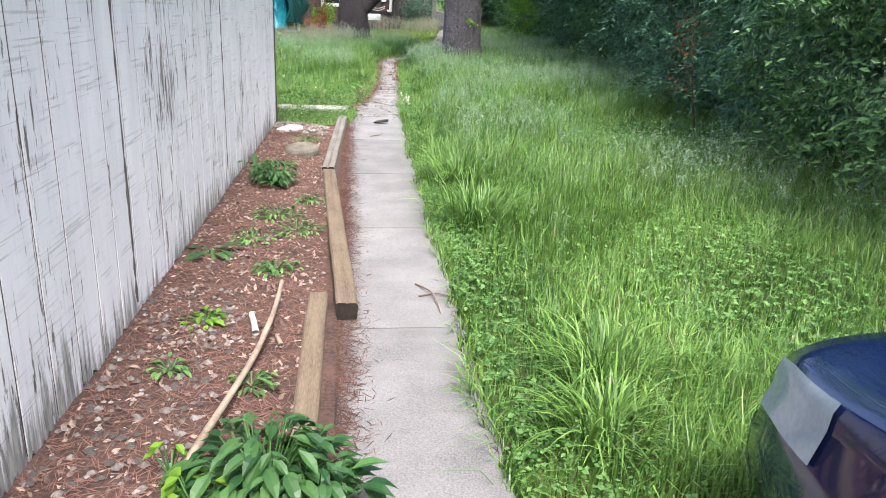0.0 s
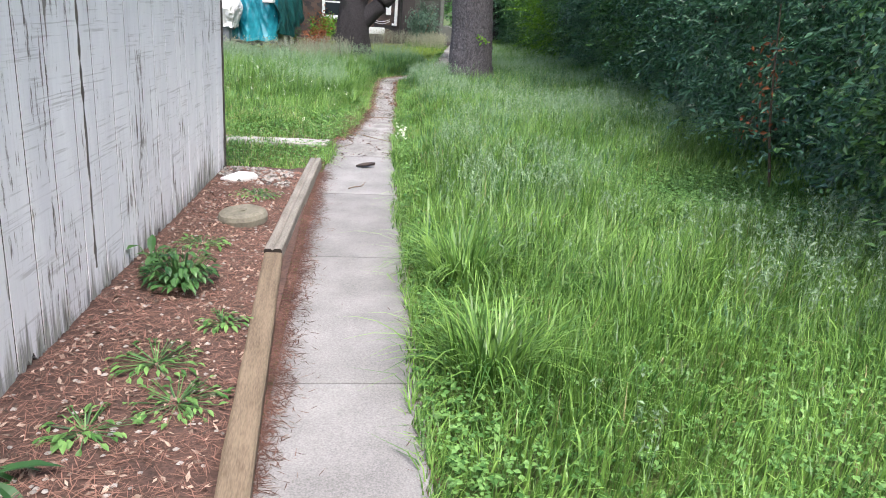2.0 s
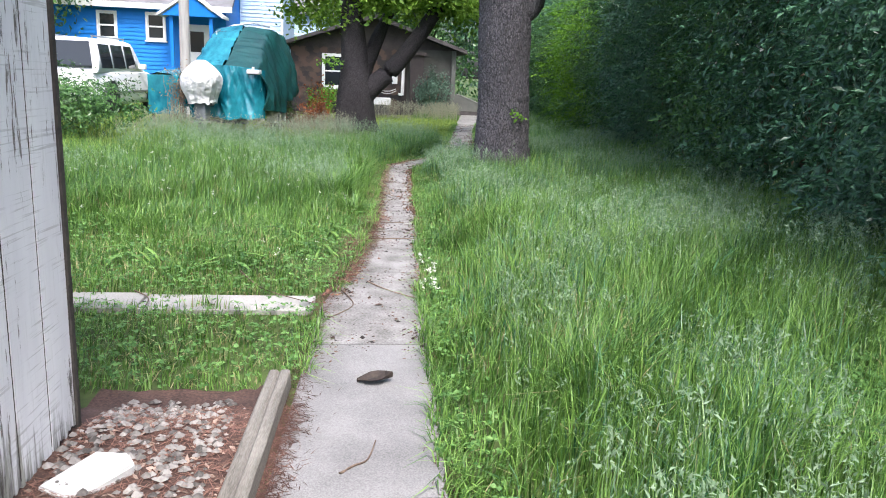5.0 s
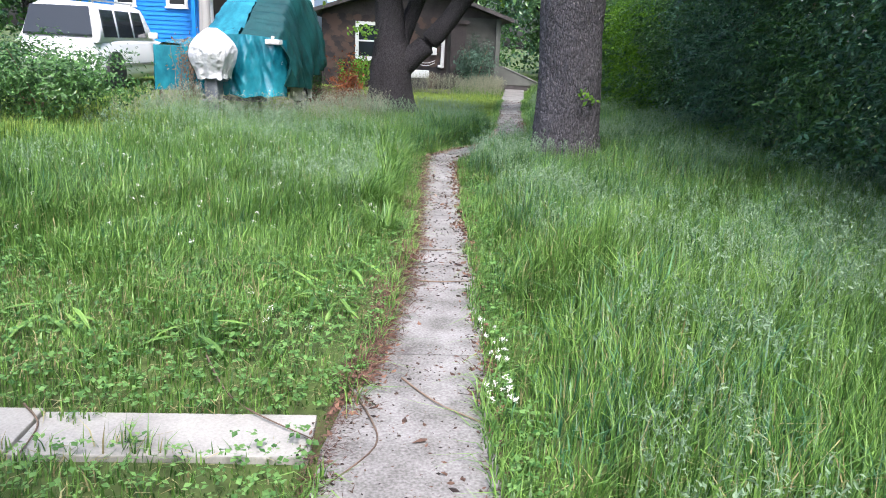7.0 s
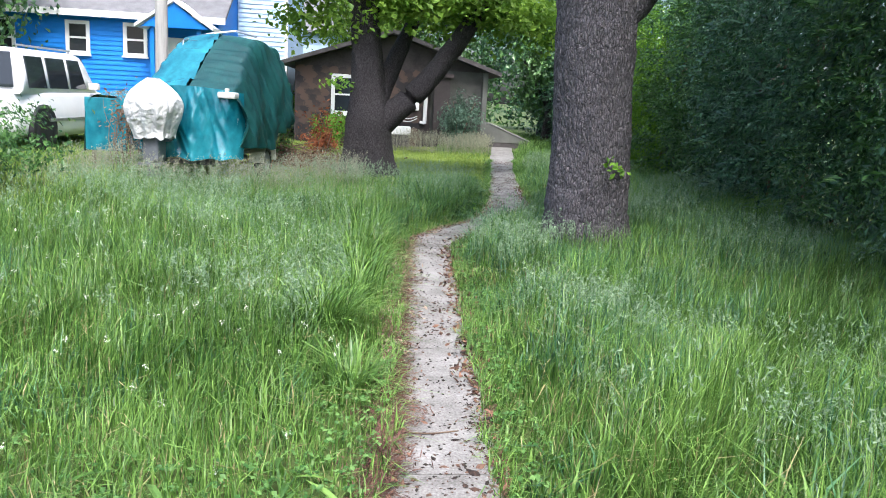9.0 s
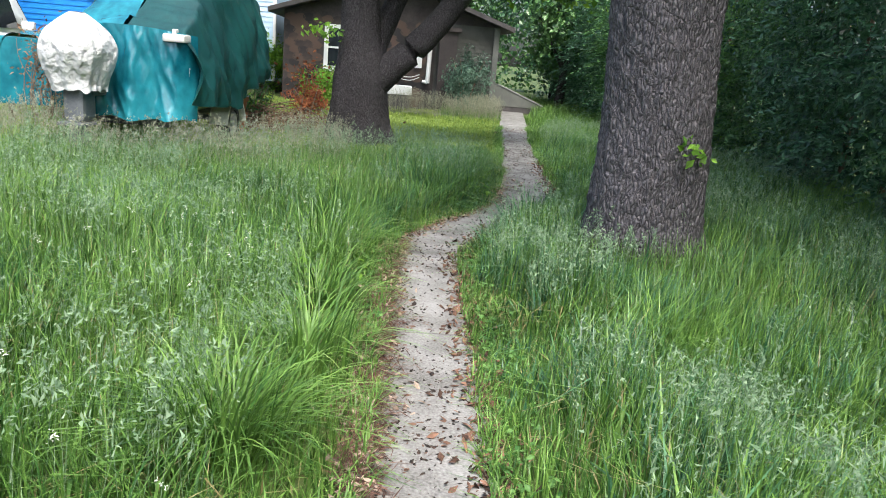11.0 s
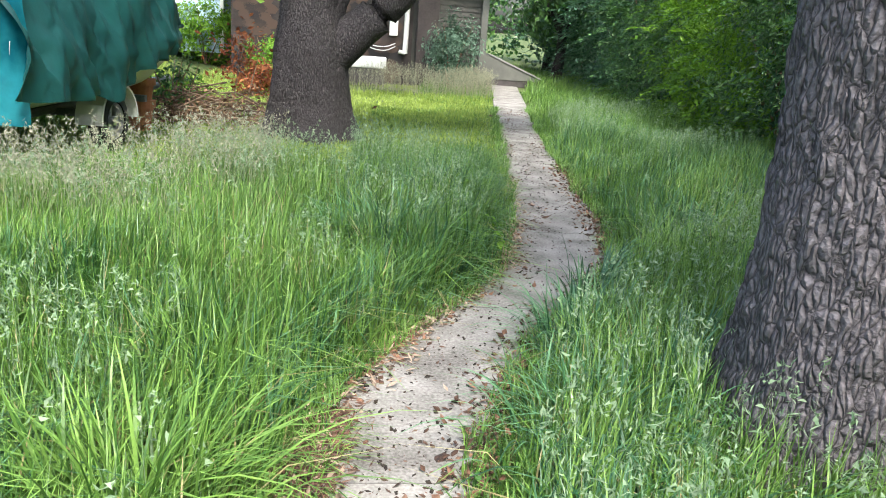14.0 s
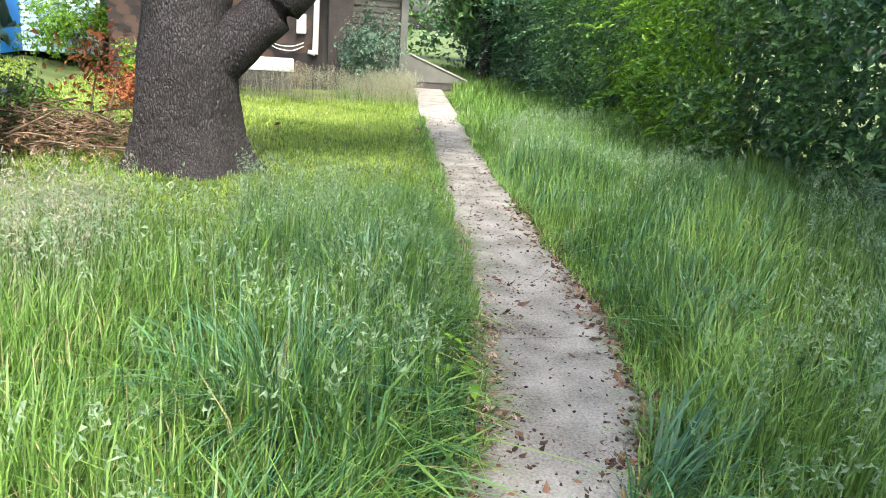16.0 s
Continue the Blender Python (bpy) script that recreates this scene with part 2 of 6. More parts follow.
L_MID = leaf_mat("green_leaves", (0.02, 0.07, 0.02), (0.14, 0.28, 0.075), (0.28, 0.42, 0.13), 0.36, 0.6, 0.25, 0.5)
L_LIME = leaf_mat("lime_leaves", (0.07, 0.17, 0.015), (0.23, 0.42, 0.04), (0.40, 0.54, 0.09), 0.45, 0.6, 0.4)
L_MAPLE = leaf_mat("canopy_leaves", (0.08, 0.17, 0.02), (0.25, 0.40, 0.05), (0.42, 0.52, 0.12), 0.5, 0.6, 0.45)
L_WEED = leaf_mat("weed_leaves", (0.02, 0.07, 0.02), (0.085, 0.19, 0.05), (0.17, 0.28, 0.07), 0.42, 2.0, 0.25, 0.4)
L_RUST = leaf_mat("rust_leaves", (0.16, 0.045, 0.02), (0.40, 0.15, 0.06), None, 0.8, 2.0, 0.2)
L_DEAD = leaf_mat("dead_leaves", (0.09, 0.05, 0.03), (0.33, 0.21, 0.13), None, 0.8, 2.0, 0.15)
L_SPRUCE = leaf_mat("grey_green_leaves", (0.06, 0.12, 0.08), (0.17, 0.27, 0.19), None, 0.6, 1.0, 0.2)
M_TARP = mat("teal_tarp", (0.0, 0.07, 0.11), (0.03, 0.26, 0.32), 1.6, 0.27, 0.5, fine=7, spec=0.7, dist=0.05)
# right side of the boat cover: its shade is put into the colour
M_TARP_SHADED = mat("dark_green_shaded_tarp", (0.006, 0.035, 0.037), (0.012, 0.085, 0.082), 1.5, 0.45, 0.5, fine=9, dist=0.03)
M_CLOTH = mat("white_cover", (0.50, 0.50, 0.50), (0.70, 0.70, 0.70), 4, 0.7, 1.0, fine=8, dist=0.12)
M_HULL = mat("hull_white", (0.55, 0.54, 0.51), (0.74, 0.73, 0.70), 2, 0.35, 0.05)
M_MOTOR = mat("motor_grey", (0.07, 0.08, 0.09), (0.19, 0.20, 0.215), 5, 0.45, 0.05)
M_STEEL = mat("galvanised", (0.35, 0.36, 0.37), (0.55, 0.56, 0.57), 8, 0.4, 0.05, metal=0.8)
M_RUBBER = mat("rubber", (0.012, 0.012, 0.013), (0.03, 0.03, 0.032), 10, 0.8, 0.1)
M_CARW = mat("white_car_paint", (0.72, 0.72, 0.71), (0.80, 0.80, 0.79), 2, 0.25, 0, spec=0.6)
M_CARN = mat("navy_car_paint", (0.004, 0.008, 0.04), (0.006, 0.013, 0.06), 2, 0.04, 0, spec=1.0)
M_LAMP = mat("headlamp_lens", (0.16, 0.21, 0.25), (0.27, 0.33, 0.38), 6, 0.06, 0, spec=0.7)
M_GLASS = glass_mat("dark_glass")
M_TRIM = mat("black_trim", (0.01, 0.01, 0.012), (0.025, 0.025, 0.028), 8, 0.6, 0)
M_BLUE = mat("blue_siding", (0.005, 0.17, 0.60), (0.010, 0.22, 0.72), 2, 0.6, 0.1)
M_PALEBLUE = mat("pale_blue_siding", (0.42, 0.58, 0.74), (0.52, 0.67, 0.80), 2, 0.6, 0.1)
M_WHITE = mat("white_trim", (0.72, 0.72, 0.71), (0.82, 0.82, 0.81), 4, 0.6, 0.05)
M_HOUSE = mat("brown_shingle_wall", (0.035, 0.030, 0.030), (0.075, 0.062, 0.060), 2.5, 0.9, 0.3, fine=20)
M_STONEV = mat("stone_cladding", (0.034, 0.031, 0.032), (0.10, 0.066, 0.053), 1.6, 0.9, 0.4, rand=0.9)
M_GREYWALL = mat("grey_wall", (0.055, 0.056, 0.050), (0.10, 0.10, 0.09), 3, 0.9, 0.2)
M_DARKROOF = mat("dark_roof", (0.05, 0.045, 0.045), (0.11, 0.10, 0.10), 4, 0.9, 0.4)
M_CELLAR = mat("grey_green_paint", (0.10, 0.105, 0.095), (0.16, 0.165, 0.15), 3, 0.6, 0.05)
M_GALV = mat("pale_grey_paint", (0.28, 0.285, 0.27), (0.38, 0.385, 0.37), 3, 0.5, 0.05)
M_POLE = mat("weathered_pole", (0.26, 0.25, 0.24), (0.42, 0.41, 0.39), 2, 0.9, 0.4, stretch=(8, 8, 0.6))
M_TERRA = mat("terracotta", (0.34, 0.12, 0.06), (0.48, 0.20, 0.11), 5, 0.9, 0.2)
M_PETAL = mat("white_petals", (0.7, 0.7, 0.62), (0.85, 0.85, 0.8), 5, 0.7, 0)


# ---- building helpers ----
def part(name, bm, material, parent=None, label="", smooth=False):
    me = bpy.data.meshes.new(name)
    bm.to_mesh(me)
    bm.free()
    if smooth:
        me.polygons.foreach_set("use_smooth", [True] * len(me.polygons))
    me.materials.append(material)
    ob = new(name, me)
    ob.parent = parent
    if label:
        tagged(ob, label)
    return ob


def thing(name, m, label, category, group="", kind=""):
    ob = new(name)
    ob.empty_display_size = 0.1
    ob.matrix_world = m
    return tagged(ob, label, category, group, kind)


def arrays(name, verts, quads, tris, material, parent=None, smooth=False):
    """A mesh from number arrays: quads first, then triangles."""
    me = bpy.data.meshes.new(name)
    verts, quads, tris = np.asarray(verts, float).reshape(-1, 3), np.asarray(quads, int).reshape(-1, 4), np.asarray(tris, int).reshape(-1, 3)
    me.vertices.add(len(verts))
    me.vertices.foreach_set("co", verts.ravel())
    me.loops.add(quads.size + tris.size)
    me.loops.foreach_set("vertex_index", np.concatenate([quads.ravel(), tris.ravel()]).astype(np.int32))
    me.polygons.add(len(quads) + len(tris))
    starts = np.concatenate([np.arange(len(quads)) * 4, quads.size + np.arange(len(tris)) * 3])
    me.polygons.foreach_set("loop_start", starts.astype(np.int32))
    me.update(calc_edges=True)
    me.validate()
    me.polygons.foreach_set("use_smooth", [smooth] * len(me.polygons))
    me.materials.append(material)
    ob = new(name, me)
    ob.parent = parent
    return ob


def add_box(bm, x0, x1, y0, y1, z0, z1, bevel=0.0, m=None):
    r = bmesh.ops.create_cube(bm, size=1.0)
    mt = Matrix.Translation(((x0 + x1) / 2, (y0 + y1) / 2, (z0 + z1) / 2)) @ Matrix.Diagonal((x1 - x0, y1 - y0, z1 - z0, 1))
    bmesh.ops.transform(bm, matrix=(m @ mt) if m else mt, verts=r["verts"])
    if bevel:
        ed = list({e for v in r["verts"] for e in v.link_edges})
        bmesh.ops.bevel(bm, geom=ed, offset=bevel, segments=2, affect="EDGES", profile=0.6)
    return bm


def boxb(*a, **k):
    return add_box(bmesh.new(), *a, **k)


def cyl(bm, p0, p1, r0, r1, seg=12):
    p0, p1 = Vector(p0), Vector(p1)
    d = p1 - p0
    m = Matrix.Translation((p0 + p1) / 2) @ d.to_track_quat("Z", "Y").to_matrix().to_4x4()
    bmesh.ops.create_cone(bm, cap_ends=True, segments=seg, radius1=r0, radius2=r1, depth=d.length, matrix=m)
    return bm


def tube(points, radii, seg=12, rough=0.0, freq=3.0, ridge=0.0):
    """A bent, tapered limb as vertex rings, with an uneven skin."""
    pts = [Vector(p) for p in points]
    verts, quads = [], []
    for i, p in enumerate(pts):
        d = (pts[min(i + 1, len(pts) - 1)] - pts[max(i - 1, 0)]).normalized()
        a = d.orthogonal().normalized() if abs(d.z) < 0.9 else Vector((1, 0, 0))
        a = (a - d * a.dot(d)).normalized()
        b = d.cross(a)
        for k in range(seg):
            an = 2 * math.pi * k / seg
            o = a * math.cos(an) + b * math.sin(an)
            r = radii[i]
            if rough:
                q = p + o * r
                r += rough * noise.noise(q * freq) * radii[i] + ridge * abs(noise.noise(Vector((q.x * 16, q.y * 16, q.z * 3.5)))) * 1.0
            verts.append(p + o * r)
    for i in range(len(pts) - 1):
        for k in range(seg):
            k2 = (k + 1) % seg
            quads.append((i * seg + k, i * seg + k2, (i + 1) * seg + k2, (i + 1) * seg + k))
    return verts, quads


def smooth_line(points, n):
    """n points along a smooth curve through the given ones."""
    p = np.array(points, float)
    t = np.linspace(0, len(p) - 1, n)
    out = []
    for v in t:
        i = min(int(v), len(p) - 2)
        f = v - i
        a, b, c, d = p[max(i - 1, 0)], p[i], p[i + 1], p[min(i + 2, len(p) - 1)]
        out.append(0.5 * ((2 * b) + (c - a) * f + (2 * a - 5 * b + 4 * c - d) * f * f + (3 * b - a - 3 * c + d) * f ** 3))
    return np.array(out)


def limb(name, points, r0, r1, material, parent, n=14, seg=10, rough=0.12, ridge=0.0, freq=3.0, power=1.0):
    pts = smooth_line(points, n)
    rad = [r0 + (r1 - r0) * (i / (n - 1)) ** power for i in range(n)]
    v, q = tube(pts, rad, seg, rough, freq, ridge)
    return arrays(name, v, q, [], material, parent, True)


def S(t):
    t = np.clip(t, 0, 1)
    return t * t * (3 - 2 * t)


def gz(x, y):
    """Height of the ground: level along the walk, rising gently towards the drive."""
    return 0.45 * S((-1.8 - np.asarray(x, float)) / 4.2) * S((np.asarray(y, float) - 15) / 10)


# the walk's edges: y, left x, right x
PATH = np.array([(-6, -0.15, 0.55), (2.4, -0.06, 0.60), (5.5, 0.0, 0.66), (9.1, 0.0, 0.75), (11.7, 0.10, 0.86), (13, 0.30, 0.95), (15.1, 0.53, 1.08),
                 (18, 0.65, 1.25), (19.8, 0.76, 1.36), (20.6, 0.86, 1.56), (21.3, 1.22, 1.90), (21.9, 1.58, 2.32), (22.7, 1.99, 2.82), (23.8, 2.26, 3.11),
                 (26.1, 2.65, 3.40), (30, 3.24, 3.95), (35, 4.03, 4.80), (42, 5.15, 5.95)])


def path_left(y):
    return np.interp(y, PATH[:, 0], PATH[:, 1])


def path_right(y):
    return np.interp(y, PATH[:, 0], PATH[:, 2])


def shed_x(y):
    return -1.07 + 0.03 * (np.asarray(y) - 2.2)


def wob(x, y, f, seed=0.0):
    """Cheap smooth variation over the ground, -1 to 1."""
    return (np.sin(x * f + 1.3 + seed) * np.cos(y * f * 0.83 + 0.7 * seed) + 0.6 * np.sin(x * f * 2.1 - y * f * 1.7 + 2 * seed) + 0.4 * np.cos(y * f * 3.1 + x * f * 2.7 + seed)) / 2.0


# ---- ground ----
def make_ground():
    xs = np.concatenate([[-900, -300, -120, -60, -40], np.arange(-25, 25.1, 0.5), [40, 60, 120, 300, 900]])
    ys = np.concatenate([[-900, -300, -100, -40], np.arange(-15, 60.1, 0.5), [75, 100, 200, 400, 900]])
    X, Y = np.meshgrid(xs, ys)
    Z = gz(X, Y) - 0.015 + 0.012 * wob(X, Y, 1.1) * (np.abs(X) < 30)
    v = np.stack([X, Y, Z], -1).reshape(-1, 3)
    nx = len(xs)
    i = (np.arange(len(ys) - 1)[:, None] * nx + np.arange(nx - 1)[None]).ravel()
    tagged(arrays("ground", v, np.stack([i, i + 1, i + 1 + nx, i + nx], 1), [], M_SOIL, None, True), "green lawn soil under long grass", "ground", kind="structure")


make_ground()


# ---- the concrete walk ----
def slab(y0, y1, lefts, rights, z, material, parent, name="slab", n=6, gap=0.011, xside=None):
    """One cast slab with worn, slightly uneven edges and a softened rim."""
    ys = np.linspace(y0 + gap, y1 - gap, n)
    L = [lefts(y) + 0.012 * noise.noise(Vector((y * 4, 1, 0))) for y in ys]
    R = [rights(y) + 0.015 * noise.noise(Vector((y * 4, 9, 0))) for y in ys]
    v, q = [], []
    tilt = 0.002 * noise.noise(Vector((y0 * 3.3, 5, 2)))
    for l, r, y in zip(L, R, ys):
        for x, zz in ((l, -0.08), (l, z - 0.008), (l + 0.012, z), ((l + r) / 2, z + 0.002), (r - 0.012, z), (r, z - 0.008), (r, -0.08)):
            v.append((x, y, zz + tilt * (y - y0)))
    for i in range(n - 1):
        for k in range(6):
            a = i * 7 + k
            q.append((a, a + 1, a + 8, a + 7))
    b = (n - 1) * 7
    t = []
    for o in (0, b):
        for k in range(1, 6):
            f = (o, o + k, o + k + 1)
            t.append(f[::-1] if o == 0 else f)
    return arrays(name, v, q, t, material, parent)


walk_way = thing("path", Matrix(), "narrow worn grey concrete garden path with needles along its edges", "path", kind="structure")
joints = [-6.0] + [3.67 + 1.81 * k for k in range(-4, 22)]
for a, b in zip(joints[:-1], joints[1:]):
    if 1 < b < 12:
        part("joint", boxb(float(path_left(b)) + 0.02, float(path_right(b)) - 0.02, b - 0.007, b + 0.007, -0.02, 0.013), M_TEND, walk_way, "dark soil-filled joint")
    slab(a, b, path_left, path_right, 0.022 + 0.003 * math.sin(7 * b), M_CONC if b < 12 else M_CONC3, walk_way, n=8, gap=0.006 if b < 12 else 0.004)

side_walk = thing("side_path", Matrix(), "pale concrete side path half covered by weeds", "path", kind="structure")
for k in range(6):
    x1 = 0.06 - 1.25 * k
    bm = boxb(x1 - 1.24, x1 - 0.008, 11.62 + 0.02 * k, 12.0 + 0.03 * k, -0.06, 0.02 + 0.003 * (k % 2), bevel=0.008)
    part("slab", bm, M_CONC2, side_walk)


# ---- planting bed beside the shed ----
def bed_z(x, y):
    """Raised mulch, highest against the wall."""
    w = np.clip((x - shed_x(y)) / (-0.12 - shed_x(y)), 0, 1)
    return (0.145 - 0.07 * w) * S((10.1 - y) / 0.6) + 0.012 * wob(x, y, 6)


def make_bed():
    ys = np.arange(-5, 10.3, 0.07)
    us = np.linspace(0, 1, 16)
    v = []
    for y in ys:
        for u in us:
            x = shed_x(y) - 0.15 + u * (0.10 - shed_x(y))
            z = float(bed_z(x, y)) + 0.014 * noise.noise(Vector((x * 14, y * 14, 0)))
            if u > 0.93:
                z = 0.035 if x > -0.02 else 0.05
            v.append((x, y, z))
    n = len(us)
    i = (np.arange(len(ys) - 1)[:, None] * n + np.arange(n - 1)[None]).ravel()
    tagged(arrays("mulch_bed", v, np.stack([i, i + 1, i + 1 + n, i + n], 1), [], M_MULCH, None, True), "reddish-brown pine needle mulch bed along the shed", "planting bed", kind="structure")


make_bed()


def scatter_bits(name, xs, ys, zs, size, asp, material, label, category, flat=0.25):
    """Loose flakes lying about: thin lozenges, turned at random."""
    n = len(xs)
    an, s = rng.uniform(0, 2 * np.pi, n), size * rng.uniform(0.5, 1.4, n)
    a = np.stack([np.cos(an) * s, np.sin(an) * s, rng.normal(0, flat, n) * s], 1)
    b = np.stack([-np.sin(an) * s * asp, np.cos(an) * s * asp, rng.normal(0, flat, n) * s * asp], 1)
    c = np.stack([xs, ys, zs], 1)
    up = np.zeros((n, 3))
    up[:, 2] = s * asp * 0.5
    v = np.stack([c - a, c - b, c + a, c + b, c + up], 1).reshape(-1, 3)
    o = np.arange(n)[:, None] * 5
    t = np.concatenate([o + np.array(f) for f in ((0, 1, 4), (1, 2, 4), (2, 3, 4), (3, 0, 4))], 0)
    return tagged(arrays(name, v, [], t, material), label, category, kind="stuff")


def bed_points(n, y0=-1.0, y1=10.0, u0=0.0, u1=1.0):
    y = rng.uniform(y0, y1, n)
    x = shed_x(y) + 0.02 + rng.uniform(u0, u1, n) * (-0.14 - shed_x(y))
    return x, y, bed_z(x, y) + 0.006


x, y, z = bed_points(26000)
scatter_bits("pine_needles", x, y, z + 0.004, 0.035, 0.045, M_NEEDLE, "reddish dry pine needles over the mulch", "pine needles", 0.15)
x, y, z = bed_points(3600)
scatter_bits("wood_chips", x, y, z, 0.017, 0.5, M_CHIP, "pale wood chips scattered over the mulch", "wood chips", 0.4)
yy = rng.uniform(2.5, 24, 20000)
xx = np.where(rng.random(20000) < 0.72, path_left(yy) + np.abs(rng.normal(0, 0.085, 20000)) - 0.06, path_right(yy) - np.abs(rng.normal(0, 0.05, 20000)) + 0.05)
scatter_bits("path_needles", xx, yy, np.full(20000, 0.027), 0.028, 0.06, M_NEEDLE, "dry needles drifted along the path edges", "pine needles", 0.1)
M_DRYLEAF = mat("dry_leaf", (0.05, 0.026, 0.017), (0.24, 0.13, 0.085), 6, 0.9, 0, rand=0.45)
M_LITTER = mat("litter", (0.018, 0.012, 0.01), (0.15, 0.085, 0.058), 6, 0.9, 0, rand=0.45)
cy = rng.uniform(10.8, 34, 340)
cu = rng.beta(0.45, 0.4, 340)
k = rng.integers(0, 340, 15000)
yy = cy[k] + rng.normal(0, 0.16, 15000)
uu = np.clip(cu[k] + rng.normal(0, 0.09, 15000), -0.12, 1.12)
xx = path_left(yy) + uu * (path_right(yy) - path_left(yy))
scatter_bits("leaf_litter", xx, yy, np.full(15000, 0.027), 0.008 * rng.gamma(1.6, 0.6, 15000), 0.5, M_LITTER, "dark leaf litter and bark crumbs on the path", "leaf litter", 0.3)
yy = rng.uniform(12, 24, 4200)
ed = rng.random(4200) < 0.65
xx = np.where(ed, path_left(yy) - 0.04 + np.abs(rng.normal(0, 0.08, 4200)), path_right(yy) + 0.05 - np.abs(rng.normal(0, 0.06, 4200)))
scatter_bits("brown_leaves", xx, yy, np.full(4200, 0.028), 0.021, 0.5, M_DRYLEAF, "fallen brown leaves along the path edges", "leaf litter", 0.35)


def drift(n, y0, y1, side, width, seed):
    """Places in uneven drifts along one edge of the walk."""
    y = rng.uniform(y0, y1, n)
    k = 0.35 + 0.65 * np.clip(wob(y, y * 0.4, 2.6, seed), 0, 1)
    off = rng.normal(0, 1, n) * width * k
    x = path_left(y) + off + 0.02 if side < 0 else path_right(y) + off - 0.03
    return x, y, 0.03 + rng.uniform(0, 0.012, n)


scatter_bits("needle_drift", *drift(16000, 12.3, 20.5, -1, 0.16, 1.0), 0.03, 0.08, M_NEEDLE, "reddish needles in thick drifts beside the path", "pine needles", 0.3)
scatter_bits("leaf_drift", *drift(1700, 15.5, 27.0, 1, 0.19, 4.0), 0.022, 0.55, M_DRYLEAF, "curled brown leaves drifted along the path", "leaf litter", 0.5)
scatter_bits("bark_flakes", *drift(1500, 16.0, 26.0, -1, 0.16, 6.0), 0.022, 0.4, M_CHIP, "pale bark flakes beside the path", "leaf litter", 0.4)
yy = rng.uniform(14, 30, 1200)
scatter_bits("path_crumbs", path_left(yy) + rng.random(1200) * (path_right(yy) - path_left(yy)), yy, np.full(1200, 0.029), 0.012, 0.6, M_TEND, "dark crumbs of soil and bark on the concrete", "leaf litter", 0.4)


def pebbles(name, x, y, z, r, label):
    """Rounded stones, each an uneven eight-sided lump."""
    n = len(x)
    base = np.array([(1, 0, 0), (0.6, 0.7, 0), (-0.2, 0.9, 0), (-0.9, 0.3, 0), (-0.7, -0.6, 0), (0.3, -0.9, 0), (0.1, 0.1, 0.62), (0, 0, -0.4)])
    s = r * rng.uniform(0.5, 1.5, (n, 1, 1)) * rng.uniform(0.75, 1.25, (n, 8, 3))
    an = rng.uniform(0, 6.28, n)
    v = base[None] * s
    c, sn = np.cos(an)[:, None], np.sin(an)[:, None]
    v = np.stack([v[..., 0] * c - v[..., 1] * sn, v[..., 0] * sn + v[..., 1] * c, v[..., 2]], -1) + np.stack([x, y, z], 1)[:, None]
    o = np.arange(n)[:, None] * 8
    t = np.concatenate([o + np.array((k, (k + 1) % 6, 6)) for k in range(6)] + [o + np.array(((k + 1) % 6, k, 7)) for k in range(6)], 0)
    return tagged(arrays(name, v.reshape(-1, 3), [], t, M_PEBBLE), label, "pebbles", kind="stuff")


yy = rng.uniform(1.5, 10, 12000)
xx = path_left(yy) - 0.05 + np.abs(rng.normal(0, 0.065, 12000)) * (1 + 0.6 * wob(yy, yy, 2.0))
scatter_bits("edge_needles", xx, yy, np.full(12000, 0.029), 0.03, 0.06, M_NEEDLE, "reddish needles drifted between timber and path", "pine needles", 0.12)
x, y, z = bed_points(520, 0.5, 4.0, 0.0, 0.55)
pebbles("pebbles", x, y, z, 0.017, "grey and buff pebbles in the mulch by the shed")
x, y, z = bed_points(900, -1.0, 10.0)
pebbles("small_pebbles", x, y, z, 0.011, "small pale stones scattered through the mulch")
x, y, z = bed_points(420, 9.0, 10.1, 0.0, 0.85)
pebbles("white_gravel", x, y, z + 0.004, 0.019, "pale gravel at the corner of the shed")


